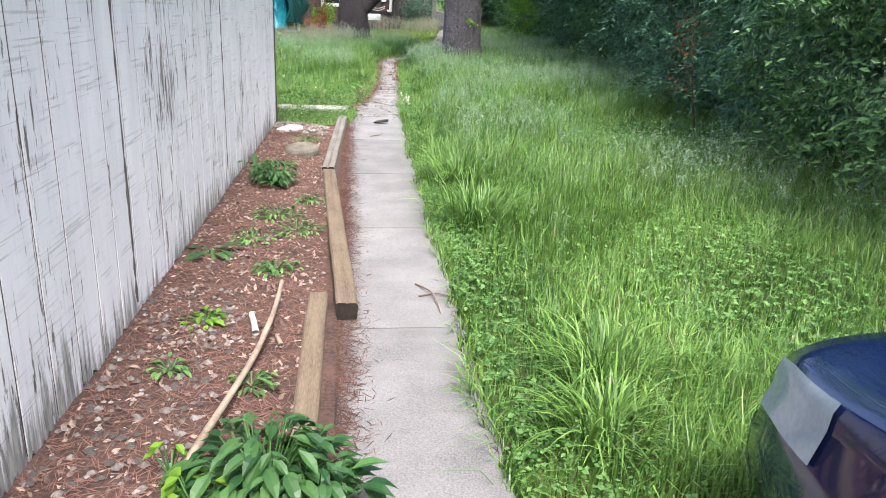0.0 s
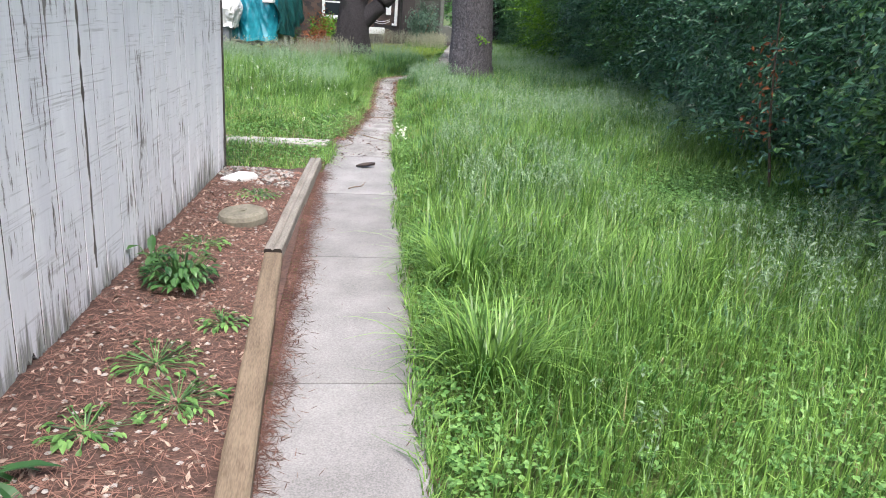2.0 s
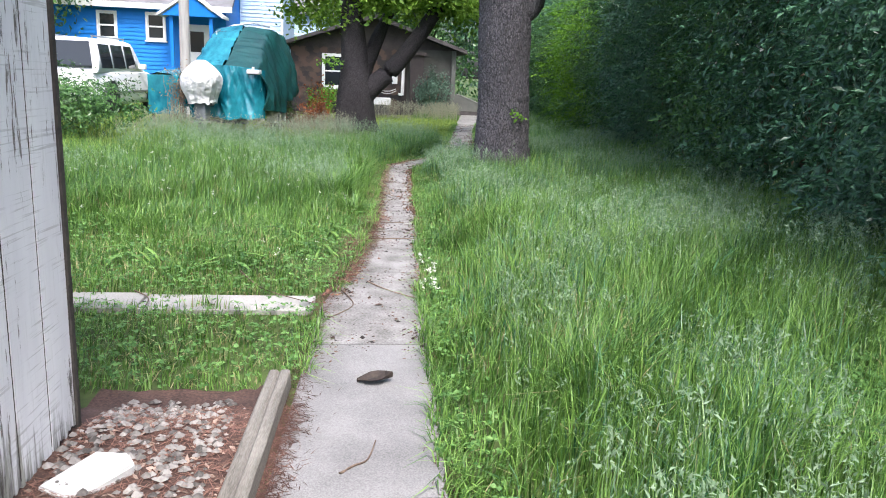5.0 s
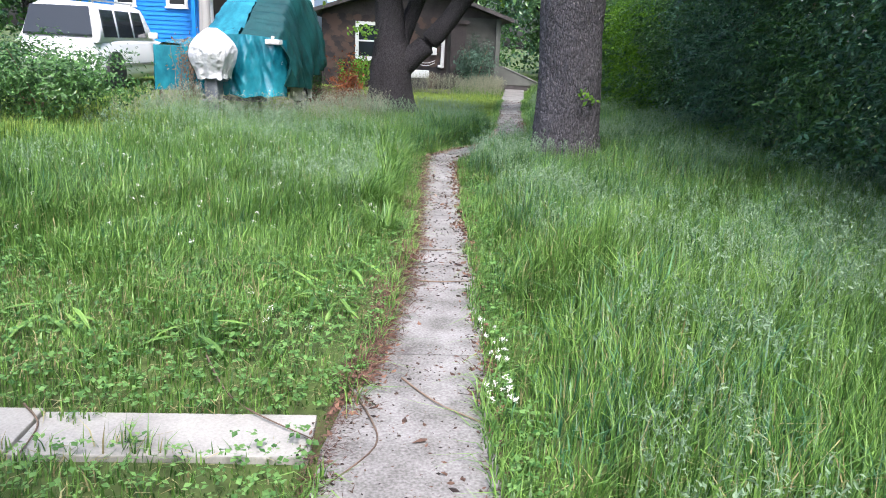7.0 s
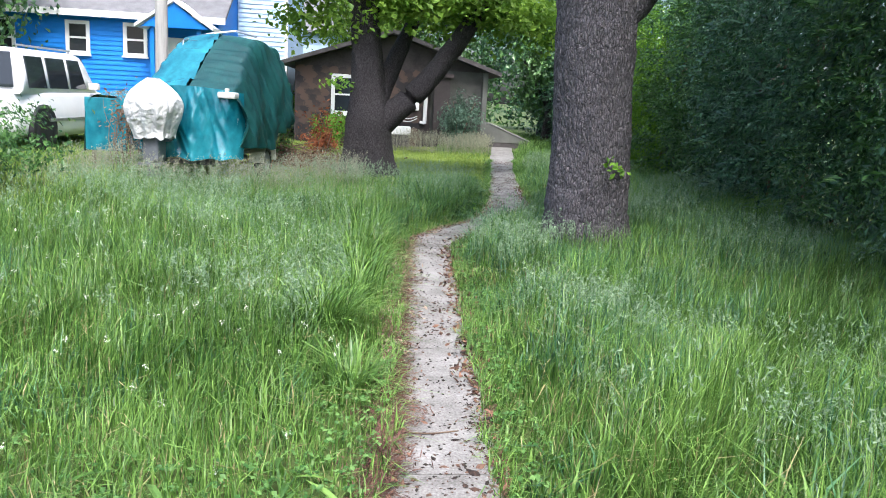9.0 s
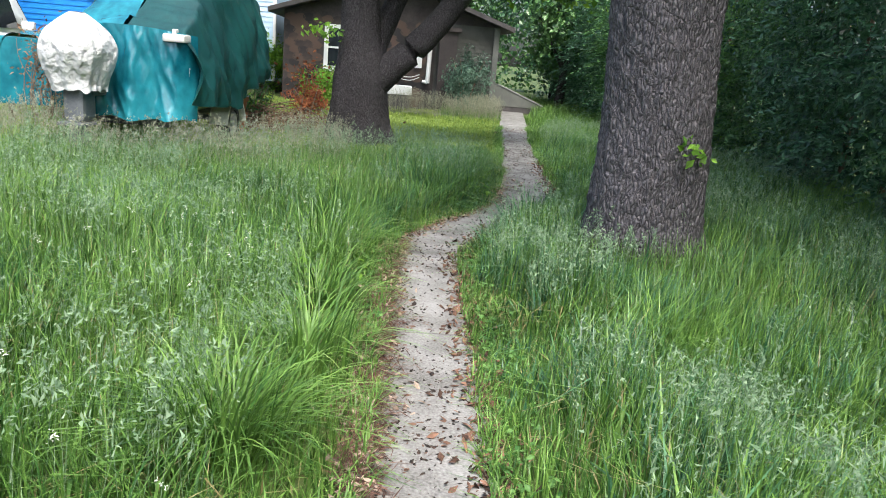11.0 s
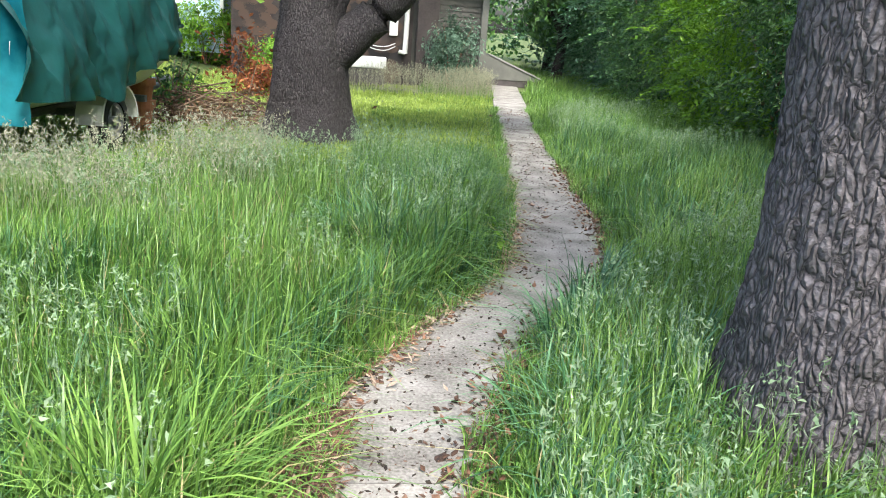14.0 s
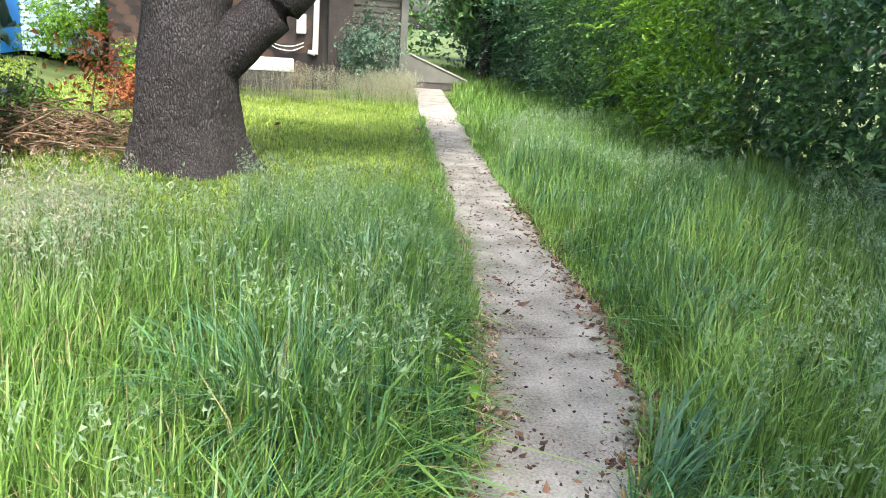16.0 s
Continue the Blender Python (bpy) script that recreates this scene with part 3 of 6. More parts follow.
# ---- shed ----
def make_shed():
    ang = math.degrees(math.atan(0.03))
    shed = thing("shed", pose(float(shed_x(9.55)), 9.55, 0, 0, 0, -ang), "old wooden shed with peeling white painted plank siding", "shed")
    H = 3.0
    # grooved siding boards facing the walk, their feet rotted ragged
    y = 0.0
    k = 0
    random.seed(5)  # uneven board feet
    while y > -13.5:
        w = 0.27 if k % 5 else 0.255
        bm = bmesh.new()
        nb = 14
        bot = []
        rot = 0.03 + 0.05 * max(0, noise.noise(Vector((k * 0.7, 3, 1))) + 0.2)
        for i in range(nb + 1):
            yy = y - 0.007 - (w - 0.014) * i / nb
            z = 0.13 + rot * random.random() ** 1.5
            bot.append((yy, z))
        prof = [(0.0, yv, zv) for yv, zv in bot]
        fr = [bm.verts.new(p) for p in prof] + [bm.verts.new((0, bot[-1][0], H)), bm.verts.new((0, bot[0][0], H))]
        f = bm.faces.new(fr)
        r = bmesh.ops.extrude_face_region(bm, geom=[f])
        bmesh.ops.translate(bm, vec=(-0.018, 0, 0), verts=[e for e in r["geom"] if isinstance(e, bmesh.types.BMVert)])
        bmesh.ops.recalc_face_normals(bm, faces=bm.faces)
        part("siding_board", bm, M_PAINT, shed)
        y -= w
        k += 1
    # long splits where sheets meet
    for yc, z0, z1, w0 in ((-5.91, 0.2, 2.6, 0.011), (-3.35, 0.3, 2.2, 0.012)):
        bm = bmesh.new()
        L, R = [], []
        for i in range(40):
            z = z0 + (z1 - z0) * i / 39
            c = yc + 0.006 * noise.noise(Vector((z * 9, yc, 1)))
            w = w0 * max(0.15, 0.7 + noise.noise(Vector((z * 14, yc * 3, 4))) * 1.8)
            L.append(bm.verts.new((0.003, c - w, z))); R.append(bm.verts.new((0.003, c + w, z)))
        for i in range(39):
            bm.faces.new((L[i], R[i], R[i + 1], L[i + 1]))
        r = bmesh.ops.extrude_face_region(bm, geom=list(bm.faces))
        bmesh.ops.translate(bm, vec=(-0.004, 0, 0), verts=[e for e in r["geom"] if isinstance(e, bmesh.types.BMVert)])
        bmesh.ops.recalc_face_normals(bm, faces=bm.faces)
        part("split_strip", bm, M_BAREWOOD, shed, "dark bare splintered wood along a seam")
    # wall behind the boards, dark for painted groove shade; dark sill and end walls
    part("wall", boxb(-0.12, -0.003, -13.5, -0.02, 0.17, H), M_DARKWOOD_SHADE, shed, "wall behind the boards, dark to stand for shade in the grooves")
    part("sill", boxb(-0.10, -0.03, -13.5, -0.02, 0.0, 0.16), M_DARKWOOD_SHADE, shed, "dark rotted timber sill")
    part("corner_board", boxb(-0.11, 0.012, -0.016, 0.02, 0.11, H, bevel=0.004), M_DARKWOOD_SHADE, shed, "dark bare corner edge")
    bm = bmesh.new()
    for i in range(18):
        add_box(bm, -0.13 - 0.27 * (i + 1) + 0.006, -0.13 - 0.27 * i, -0.02, 0.0, 0.12, H)
    part("end_wall", bm, M_PAINT, shed)
    part("far_wall", boxb(-5.0, -4.9, -13.5, -0.05, 0.0, H), M_PAINT, shed)
    part("back_wall", boxb(-4.9, -0.13, -13.5, -13.4, 0.0, H), M_PAINT, shed)
    bm = bmesh.new()
    for s, x0, x1 in ((1, 0.35, -2.5), (-1, -5.35, -2.5)):
        vs = [bm.verts.new(p) for p in ((x0, 0.3, H - 0.05), (x1, 0.3, H + 1.1), (x1, -13.8, H + 1.1), (x0, -13.8, H - 0.05))]
        f = bm.faces.new(vs)
        r = bmesh.ops.extrude_face_region(bm, geom=[f])
        bmesh.ops.translate(bm, vec=(0, 0, 0.07), verts=[e for e in r["geom"] if isinstance(e, bmesh.types.BMVert)])
    bmesh.ops.recalc_face_normals(bm, faces=bm.faces)
    part("roof", bm, M_ROOF, shed, "grey shingle roof")
    bm = bmesh.new()
    vs = [bm.verts.new(p) for p in ((-0.1, -0.02, H), (-4.9, -0.02, H), (-2.5, -0.02, H + 1.05))]
    bm.faces.new(vs)
    vs2 = [bm.verts.new(p) for p in ((-0.1, -0.08, H), (-4.9, -0.08, H), (-2.5, -0.08, H + 1.05))]
    bm.faces.new(vs2[::-1])
    part("gable", bm, M_PAINT, shed)


make_shed()


# ---- timbers, stones and sticks in the bed ----
def timber(p0, p1, w, h, material, label, roll=0.0, cracked=False):
    """A sawn edging timber with softened arrises, checks along the top and a dark end."""
    p0, p1 = Vector(p0), Vector(p1)
    L = (p1 - p0).length
    ob = thing("edging_timber", Matrix.Translation(p0) @ (p1 - p0).to_track_quat("Y", "Z").to_matrix().to_4x4() @ Matrix.Rotation(radians(roll), 4, "Y"), label, "timber", "timbers edging the bed")
    bm = bmesh.new()
    n = 26
    rows = []
    c = 0.010
    prof = [(-w / 2 + c, 0), (w / 2 - c, 0), (w / 2, c), (w / 2, h - c), (w / 2 - c, h), (0.012, h), (0.0, h - (0.012 if cracked else 0.003)), (-0.012, h), (-w / 2 + c, h), (-w / 2, h - c), (-w / 2, c)]
    for i in range(n + 1):
        y = L * i / n
        dx = 0.006 * noise.noise(Vector((y * 1.5, L, 0)))
        rows.append([bm.verts.new((px + dx + 0.003 * noise.noise(Vector((y * 6, k, L))), y, pz + 0.004 * noise.noise(Vector((y * 5, k * 3, 2))))) for k, (px, pz) in enumerate(prof)])
    for a, b in zip(rows[:-1], rows[1:]):
        for k in range(len(prof)):
            k2 = (k + 1) % len(prof)
            bm.faces.new((a[k], a[k2], b[k2], b[k]))
    bm.faces.new(rows[-1])
    bmesh.ops.recalc_face_normals(bm, faces=bm.faces)
    part("beam", bm, material, ob)
    bm = bmesh.new()
    bm.faces.new([bm.verts.new((px, -0.003, pz)) for px, pz in prof])
    bm.faces.new([bm.verts.new((px, 0.004, pz)) for px, pz in prof][::-1])
    part("end_grain", bm, M_TEND, ob, "dark weathered sawn end")
    return ob


timber((-0.175, 1.9, 0.02), (-0.155, 4.0, 0.03), 0.105, 0.075, M_TIMBER, "short weathered timber lying flat along the mulch")
timber((0.0, 3.78, 0.025), (-0.165, 7.10, 0.01), 0.115, 0.10, M_TIMBER, "long brown treated timber with a dark sawn end beside the path", 3)
timber((-0.165, 7.14, 0.01), (-0.045, 10.25, 0.01), 0.115, 0.11, M_TIMBER2, "grey split timber edging the bed near the corner", -2, True)


def round_stone():
    ob = thing("millstone", pose(-0.45, 7.83, float(bed_z(-0.45, 7.83)) - 0.02, 4, -4, 20), "round grey lichen-covered stone with a hole in its middle", "stone")
    bm = bmesh.new()
    seg = 40
    prof = [(0.028, 0.03), (0.028, 0.098), (0.045, 0.108), (0.15, 0.104), (0.185, 0.09), (0.20, 0.06), (0.195, 0.02), (0.17, 0.0)]
    rows = []
    for k in range(seg):
        a = 2 * math.pi * k / seg
        rr = 0.88 + 0.05 * noise.noise(Vector((math.cos(a) * 1.5, math.sin(a) * 1.5, 4)))
        rows.append([bm.verts.new((r * rr * math.cos(a), r * rr * math.sin(a) * 0.9, z + 0.006 * noise.noise(Vector((r * 12 * math.cos(a), r * 12 * math.sin(a), z * 9))))) for r, z in prof])
    for k in range(seg):
        a, b = rows[k], rows[(k + 1) % seg]
        for i in range(len(prof) - 1):
            bm.faces.new((a[i], b[i], b[i + 1], a[i + 1]))
    bm.faces.new([r[0] for r in rows])
    bmesh.ops.recalc_face_normals(bm, faces=bm.faces)
    part("stone_body", bm, M_STONE, ob)


round_stone()


def flat_stone():
    bm = bmesh.new()
    out = [(-0.11, -0.15), (0.02, -0.17), (0.09, -0.08), (0.13, 0.10), (0.06, 0.16), (-0.07, 0.13)]
    f = bm.faces.new([bm.verts.new((x, y, 0.045)) for x, y in out])
    r = bmesh.ops.extrude_face_region(bm, geom=[f])
    bmesh.ops.translate(bm, vec=(0, 0, -0.05), verts=[e for e in r["geom"] if isinstance(e, bmesh.types.BMVert)])
    bmesh.ops.bevel(bm, geom=list(bm.edges), offset=0.008, segments=2, affect="EDGES")
    bmesh.ops.recalc_face_normals(bm, faces=bm.faces)
    ob = part("flat_stone", bm, M_WSTONE, None)
    ob.matrix_world = pose(-0.66, 9.13, float(bed_z(-0.66, 9.13)) - 0.01, 3, 2, -20)
    tagged(ob, "flat white stone lying at the shed corner", "stone")


flat_stone()


def stick(name, pts, r0, r1, material, label, rough=0.2):
    p = smooth_line(pts, 16)
    v, q = tube(p, list(np.linspace(r0, r1, 16)), 7, rough, 20)
    tagged(arrays(name, v, q, [], material, None, True), label, "stick")


stick("bare_stick", [(-0.56, 2.2, 0.15), (-0.50, 2.5, 0.17), (-0.42, 3.0, 0.155), (-0.37, 3.3, 0.19), (-0.355, 3.6, 0.18), (-0.345, 3.92, 0.20)], 0.016, 0.011, M_STICK, "long bare bent stick lying on the mulch")
stick("broken_stick", [(-0.43, 3.4, 0.135), (-0.45, 3.5, 0.15), (-0.475, 3.62, 0.14)], 0.017, 0.013, mat("pale_stick", (0.42, 0.38, 0.33), (0.68, 0.64, 0.58), 15, 0.8, 0.3), "short pale broken stick on the mulch")
stick("wood_splinter", [(-0.30, 3.28, 0.125), (-0.33, 3.38, 0.13)], 0.012, 0.009, M_STICK, "pale splinter of wood on the mulch")
for pts in ([(0.30, 9.3, 0.03), (0.36, 9.36, 0.034), (0.42, 9.42, 0.03), (0.46, 9.6, 0.03)], [(0.42, 4.3, 0.03), (0.5, 4.1, 0.05), (0.52, 3.85, 0.03)], [(0.42, 4.1, 0.03), (0.53, 4.12, 0.04), (0.62, 4.08, 0.03)],
            [(0.18, 12.3, 0.03), (0.30, 11.95, 0.035), (0.33, 11.7, 0.03), (0.15, 11.4, 0.03)], [(-0.6, 12.6, 0.05), (-0.35, 12.1, 0.04), (0.05, 11.75, 0.035)], [(-1.3, 12.05, 0.03), (-1.15, 11.85, 0.035), (-1.12, 11.6, 0.03)],
            [(0.45, 12.4, 0.03), (0.62, 12.1, 0.04), (0.85, 11.9, 0.03)], [(0.55, 15.0, 0.03), (0.72, 14.95, 0.035), (0.9, 15.0, 0.03)], [(0.55, 14.1, 0.03), (0.75, 14.05, 0.04), (0.95, 14.12, 0.03)]):
    stick("twig", pts, 0.006, 0.003, M_TWIG, "thin dark dead twig on the concrete", 0.1)


def curled_leaf(x, y, s, rz):
    bm = bmesh.new()
    rows = []
    for i in range(6):
        t = i / 5
        w = 0.35 * math.sin(math.pi * min(max(t, 0.04), 0.97)) * s
        rows.append([bm.verts.new(((t - 0.5) * s, w * k, 0.12 * s * abs(k) * (1 + t) + 0.05 * s * t)) for k in (-1, -0.4, 0.4, 1)])
    for a, b in zip(rows[:-1], rows[1:]):
        for k in range(3):
            bm.faces.new((a[k], a[k + 1], b[k + 1], b[k]))
    ob = part("dead_leaf", bm, mat("dark_leaf", (0.02, 0.015, 0.013), (0.06, 0.045, 0.035), 20, 0.8, 0), None)
    ob.matrix_world = pose(x, y, 0.025, 0, 0, rz)
    tagged(ob, "dark curled dead leaf on the concrete path", "leaf")


curled_leaf(0.47, 10.3, 0.2, 5)


# ---- foliage helpers ----
def leaf_cloud(name, centres, normals, size, material, parent, asp=0.5, spread=0.6, droop=0.3):
    """Many small folded leaves at the given places, facing roughly along the normals."""
    n = len(centres)
    d = normals + rng.normal(0, spread, (n, 3))
    d /= np.linalg.norm(d, axis=1, keepdims=True) + 1e-9
    a = rng.normal(0, 1, (n, 3))
    a[:, 2] -= droop
    a -= d * np.sum(a * d, 1, keepdims=True)
    a /= np.linalg.norm(a, axis=1, keepdims=True) + 1e-9
    b = np.cross(d, a)
    s = size * rng.uniform(0.55, 1.35, (n, 1))
    c = centres
    v = np.stack([c - a * s * 0.5, c + b * s * asp * 0.5 + d * s * 0.08, c + a * s * 0.55 - d * s * 0.06, c - b * s * asp * 0.5 + d * s * 0.08], 1).reshape(-1, 3)
    o = np.arange(n)[:, None] * 4
    return arrays(name, v, [], np.concatenate([o + np.array((0, 1, 2)), o + np.array((0, 2, 3))], 0), material, parent)


def clump_points(n, c, r, clumps, cr, shell=0.5):
    """Points in many small clumps spread over the outside of an uneven ellipsoid."""
    u = rng.normal(0, 1, (clumps, 3))
    u /= np.linalg.norm(u, axis=1, keepdims=True)
    k = rng.uniform(shell, 1.05, (clumps, 1))
    cc = np.asarray(c) + u * np.asarray(r) * k
    i = rng.integers(0, clumps, n)
    p = cc[i] + rng.normal(0, 1, (n, 3)) * np.asarray(cr)
    return p, u[i]


# ---- hedge along the boundary ----
HX = np.array([(-6, 4.9), (2, 4.5), (6, 4.4), (11, 5.0), (18, 6.3), (26, 7.1), (31, 7.2), (40, 8.0), (52, 9.5)])


def hedge_x(y):
    return np.interp(y, HX[:, 0], HX[:, 1])


def shrub(y0, y1, height, size, material, n, label, deep=2.2):
    """One big shrub of the boundary: stems within, leaves in tiers over an uneven face."""
    ym = (y0 + y1) / 2
    xm = float(hedge_x(ym))
    ob = thing("hedge_shrub", Matrix.Translation((xm + 1.2, ym, 0)), label, "shrub", "shrubs along the boundary")
    for k in range(5):
        px, py = rng.uniform(-0.3, 0.9), rng.uniform(y0 - ym, y1 - ym) * 0.7
        limb("stem", [(px, py, -0.05), (px + rng.normal(0, 0.15), py + rng.normal(0, 0.15), height * 0.4), (px + rng.normal(0, 0.5), py + rng.normal(0, 0.4), height * 0.85)], 0.05, 0.012, M_TWIG, ob, 8, 6)
    # face of the shrub: bulging clumps, thick near the front, thinner behind
    nc = int(34 * (y1 - y0) * height / 3.5)
    cy, cz = rng.uniform(y0 - 0.3, y1 + 0.3, nc), height * rng.uniform(0.02, 1.0, nc) ** 0.9
    bulge = 0.45 * np.sin(cz / height * math.pi) + 0.55 * wob(cy, cz, 1.1, 2.0) + 0.3 * wob(cy, cz, 2.9, 1.0) - np.where(height > 6, -0.8, 0.9) * np.clip(cz / height - 0.75, 0, 1) * 2
    depth = rng.beta(1.0, 2.2, nc) * deep
    cx = hedge_x(cy) - bulge + depth
    i = rng.integers(0, nc, n)
    r = rng.normal(0, 1, (n, 3)) * np.array((0.15, 0.19, 0.13)) * rng.gamma(3, 0.36, (n, 1))
    p = np.stack([cx[i], cy[i], np.maximum(cz[i], 0.12)], 1) + r
    p[:, 2] = np.abs(p[:, 2])
    nrm = np.stack([np.full(n, -0.8), np.zeros(n), np.full(n, 0.6)], 1) + r * 1.5
    p -= np.array((xm + 1.2, ym, 0))
    leaf_cloud("crown", p, nrm, size, material, ob, 0.5, 0.45)
    # leafy sprays that stand out from the face: leaves in two ranks along bowed shoots
    ns, ml = int(26 * (y1 - y0) * height / 3.5), 15
    sy, sz_ = rng.uniform(y0 - 0.2, y1 + 0.2, ns), height * rng.uniform(0.06, 0.95, ns)
    sb = 0.45 * np.sin(sz_ / height * math.pi) + 0.55 * wob(sy, sz_, 1.1, 2.0) + 0.3 * wob(sy, sz_, 2.9, 1.0)
    root = np.stack([hedge_x(sy) - sb + 0.05, sy, sz_], 1)
    out = np.stack([-rng.uniform(0.5, 1.0, ns), rng.normal(-0.15, 0.6, ns), rng.normal(0.25, 0.35, ns)], 1)
    out /= np.linalg.norm(out, axis=1, keepdims=True)
    side = np.cross(out, np.array((0, 0, 1.0)))
    side /= np.linalg.norm(side, axis=1, keepdims=True)
    f = np.linspace(0.1, 1.0, ml)[None, :, None]
    span = rng.uniform(0.35, 0.8, (ns, 1, 1)) * (0.7 + 3.5 * size)
    rank = np.where(np.arange(ml) % 2 == 0, 1.0, -1.0)[None, :, None]
    pc = root[:, None] + out[:, None] * span * f + side[:, None] * rank * size * 0.65
    pc[..., 2] -= (span * 0.45 * f ** 2)[..., 0]
    pc = pc.reshape(-1, 3)
    pc[:, 2] = np.abs(pc[:, 2]) + 0.03
    leaf_cloud("spray", pc - np.array((xm + 1.2, ym, 0)), np.repeat(np.cross(side, out), ml, 0) * 1.0 + np.array((-0.35, 0, 0.3)), size * 1.35, material, ob, 0.48, 0.28, 0.6)
    # larger dark leaves inside, added to block light and stand for inner shade
    k = n // 3
    yi, zi = rng.uniform(y0 - 0.4, y1 + 0.4, k), height * rng.uniform(0.0, 0.97, k)
    xi = hedge_x(yi) + rng.uniform(0.35, 2.0, k) + 0.5 * np.clip(zi / height - 0.6, 0, 1)
    leaf_cloud("inner_shade_foliage", np.stack([xi - xm - 1.2, yi - ym, zi + 0.05], 1), np.tile((-1.0, 0.0, 0.3), (k, 1)), size * 1.9, L_DARK, ob, 0.6, 0.5)
    return ob


for i, (y0, y1, h, sz, m, n, lb) in enumerate((
        (-4.5, 0.5, 4.6, 0.11, L_DARK, 5000, "tall dark green boundary shrub beside the grass"),
        (0.5, 4.5, 4.6, 0.08, L_DARK, 10000, "tall dark green boundary shrub beside the grass"),
        (4.5, 7.8, 4.8, 0.066, L_MID, 24000, "broad boundary shrub with glossy mid-green leaves"),
        (7.8, 10.8, 4.8, 0.066, L_DARK, 25000, "dense boundary shrub with glossy dark green leaves"),
        (10.8, 14.0, 5.4, 0.07, L_DARK, 25000, "dense boundary shrub with glossy dark green leaves"),
        (14.0, 18.0, 6.6, 0.085, L_DARK, 24000, "tall shady boundary shrub with dark leaves"),
        (18.0, 22.0, 7.0, 0.085, L_MID, 24000, "tall shady boundary shrub with dark leaves"),
        (22.0, 26.0, 6.6, 0.085, L_DARK, 22000, "dark leafy boundary shrub over long grass"),
        (26.0, 29.5, 5.2, 0.09, L_MID, 15000, "green boundary shrub over long grass"),
        (29.5, 33.5, 4.6, 0.095, L_LIME, 13000, "bright lime-green boundary shrub catching the light"),
        (33.5, 38.0, 4.8, 0.10, L_MID, 11000, "green boundary shrub near the house"),
        (38.0, 43.0, 5.0, 0.12, L_DARK, 9000, "dark boundary shrub near the house"),
        (43.0, 50.0, 5.5, 0.14, L_DARK, 8000, "dark boundary shrub behind the house corner"))):
    shrub(y0, y1, h, sz, m, n, lb)


def wood_belt():
    """Far trees that close the place behind the hedge and round the garden."""
    for name, pts, mt in (("woods_right", [(13 + rng.uniform(-1.2, 2), y, 0) for y in np.arange(-12, 64, 3.4)], L_DARK),
                          ("woods_behind", [(x, 62 + rng.uniform(-2, 3), 0) for x in np.arange(-3, 22, 3.2)], L_MID)):
        P, N = [], []
        for x, y, _ in pts:
            # the right belt is made taller to cut sky light from that side
            h = rng.uniform(7, 10) if name == "woods_behind" else rng.uniform(10, 13)
            p, u = clump_points(1500, (x, y, h * 0.5), (2.6, 2.6, h * 0.52), 60, (0.5, 0.5, 0.5), 0.6)
            p[:, 2] = np.abs(p[:, 2])
            P.append(p); N.append(u)
        tagged(leaf_cloud(name, np.concatenate(P), np.concatenate(N), 0.34, mt, None, 0.6), "dark green woodland behind the boundary shrubs", "trees", kind="stuff")


wood_belt()

rb = thing("dead_branch", Matrix.Translation((4.55, 9.6, 0.0)), "dead rust-red leafy branch hanging in the hedge", "branch")
limb("branch", [(0.1, 0.1, 0.1), (-0.1, 0.0, 0.9), (-0.25, -0.1, 1.9)], 0.018, 0.006, M_TWIG, rb, 8, 6)
p = np.stack([rng.normal(-0.2, 0.10, 90), rng.normal(0, 0.12, 90), rng.uniform(0.6, 1.6, 90)], 1)
leaf_cloud("dead_foliage", p, np.tile((-1.0, 0.0, 0.3), (90, 1)), 0.065, L_RUST, rb, 0.5, 0.6)


# ---- trees ----
def trunk_mesh(name, pts, rads, material, parent, seg=72, n=110, flare=0.0, ridge=0.02, base=None):
    """A stout trunk with root flare, burls and ridged bark."""
    line = smooth_line(pts, n)
    rr = np.interp(np.linspace(0, 1, n), np.linspace(0, 1, len(rads)), rads)
    v, q = [], []
    for i, (p, r) in enumerate(zip(line, rr)):
        h = p[2]
        for k in range(seg):
            a = 2 * math.pi * k / seg
            rf = r * (1 + flare * math.exp(-max(h, 0) / 0.22) * (0.55 + 0.45 * math.cos(5 * a + 0.8)))
            x, y = math.cos(a), math.sin(a)
            w = 0.07 * noise.noise(Vector((x * 1.4, y * 1.4, h * 1.1))) * r
            b = noise.noise(Vector((x * r * 15, y * r * 15, h * 4.0))) + 0.6 * noise.noise(Vector((x * r * 34, y * r * 34, h * 11)))
            rf += w + ridge * (abs(b) ** 0.7 - 0.5)
            v.append((p[0] + rf * x, p[1] + rf * y, h))
    for i in range(n - 1):
        for k in range(seg):
            k2 = (k + 1) % seg
            q.append((i * seg + k, i * seg + k2, (i + 1) * seg + k2, (i + 1) * seg + k))
    return arrays(name, v, q, [], material, parent, True)


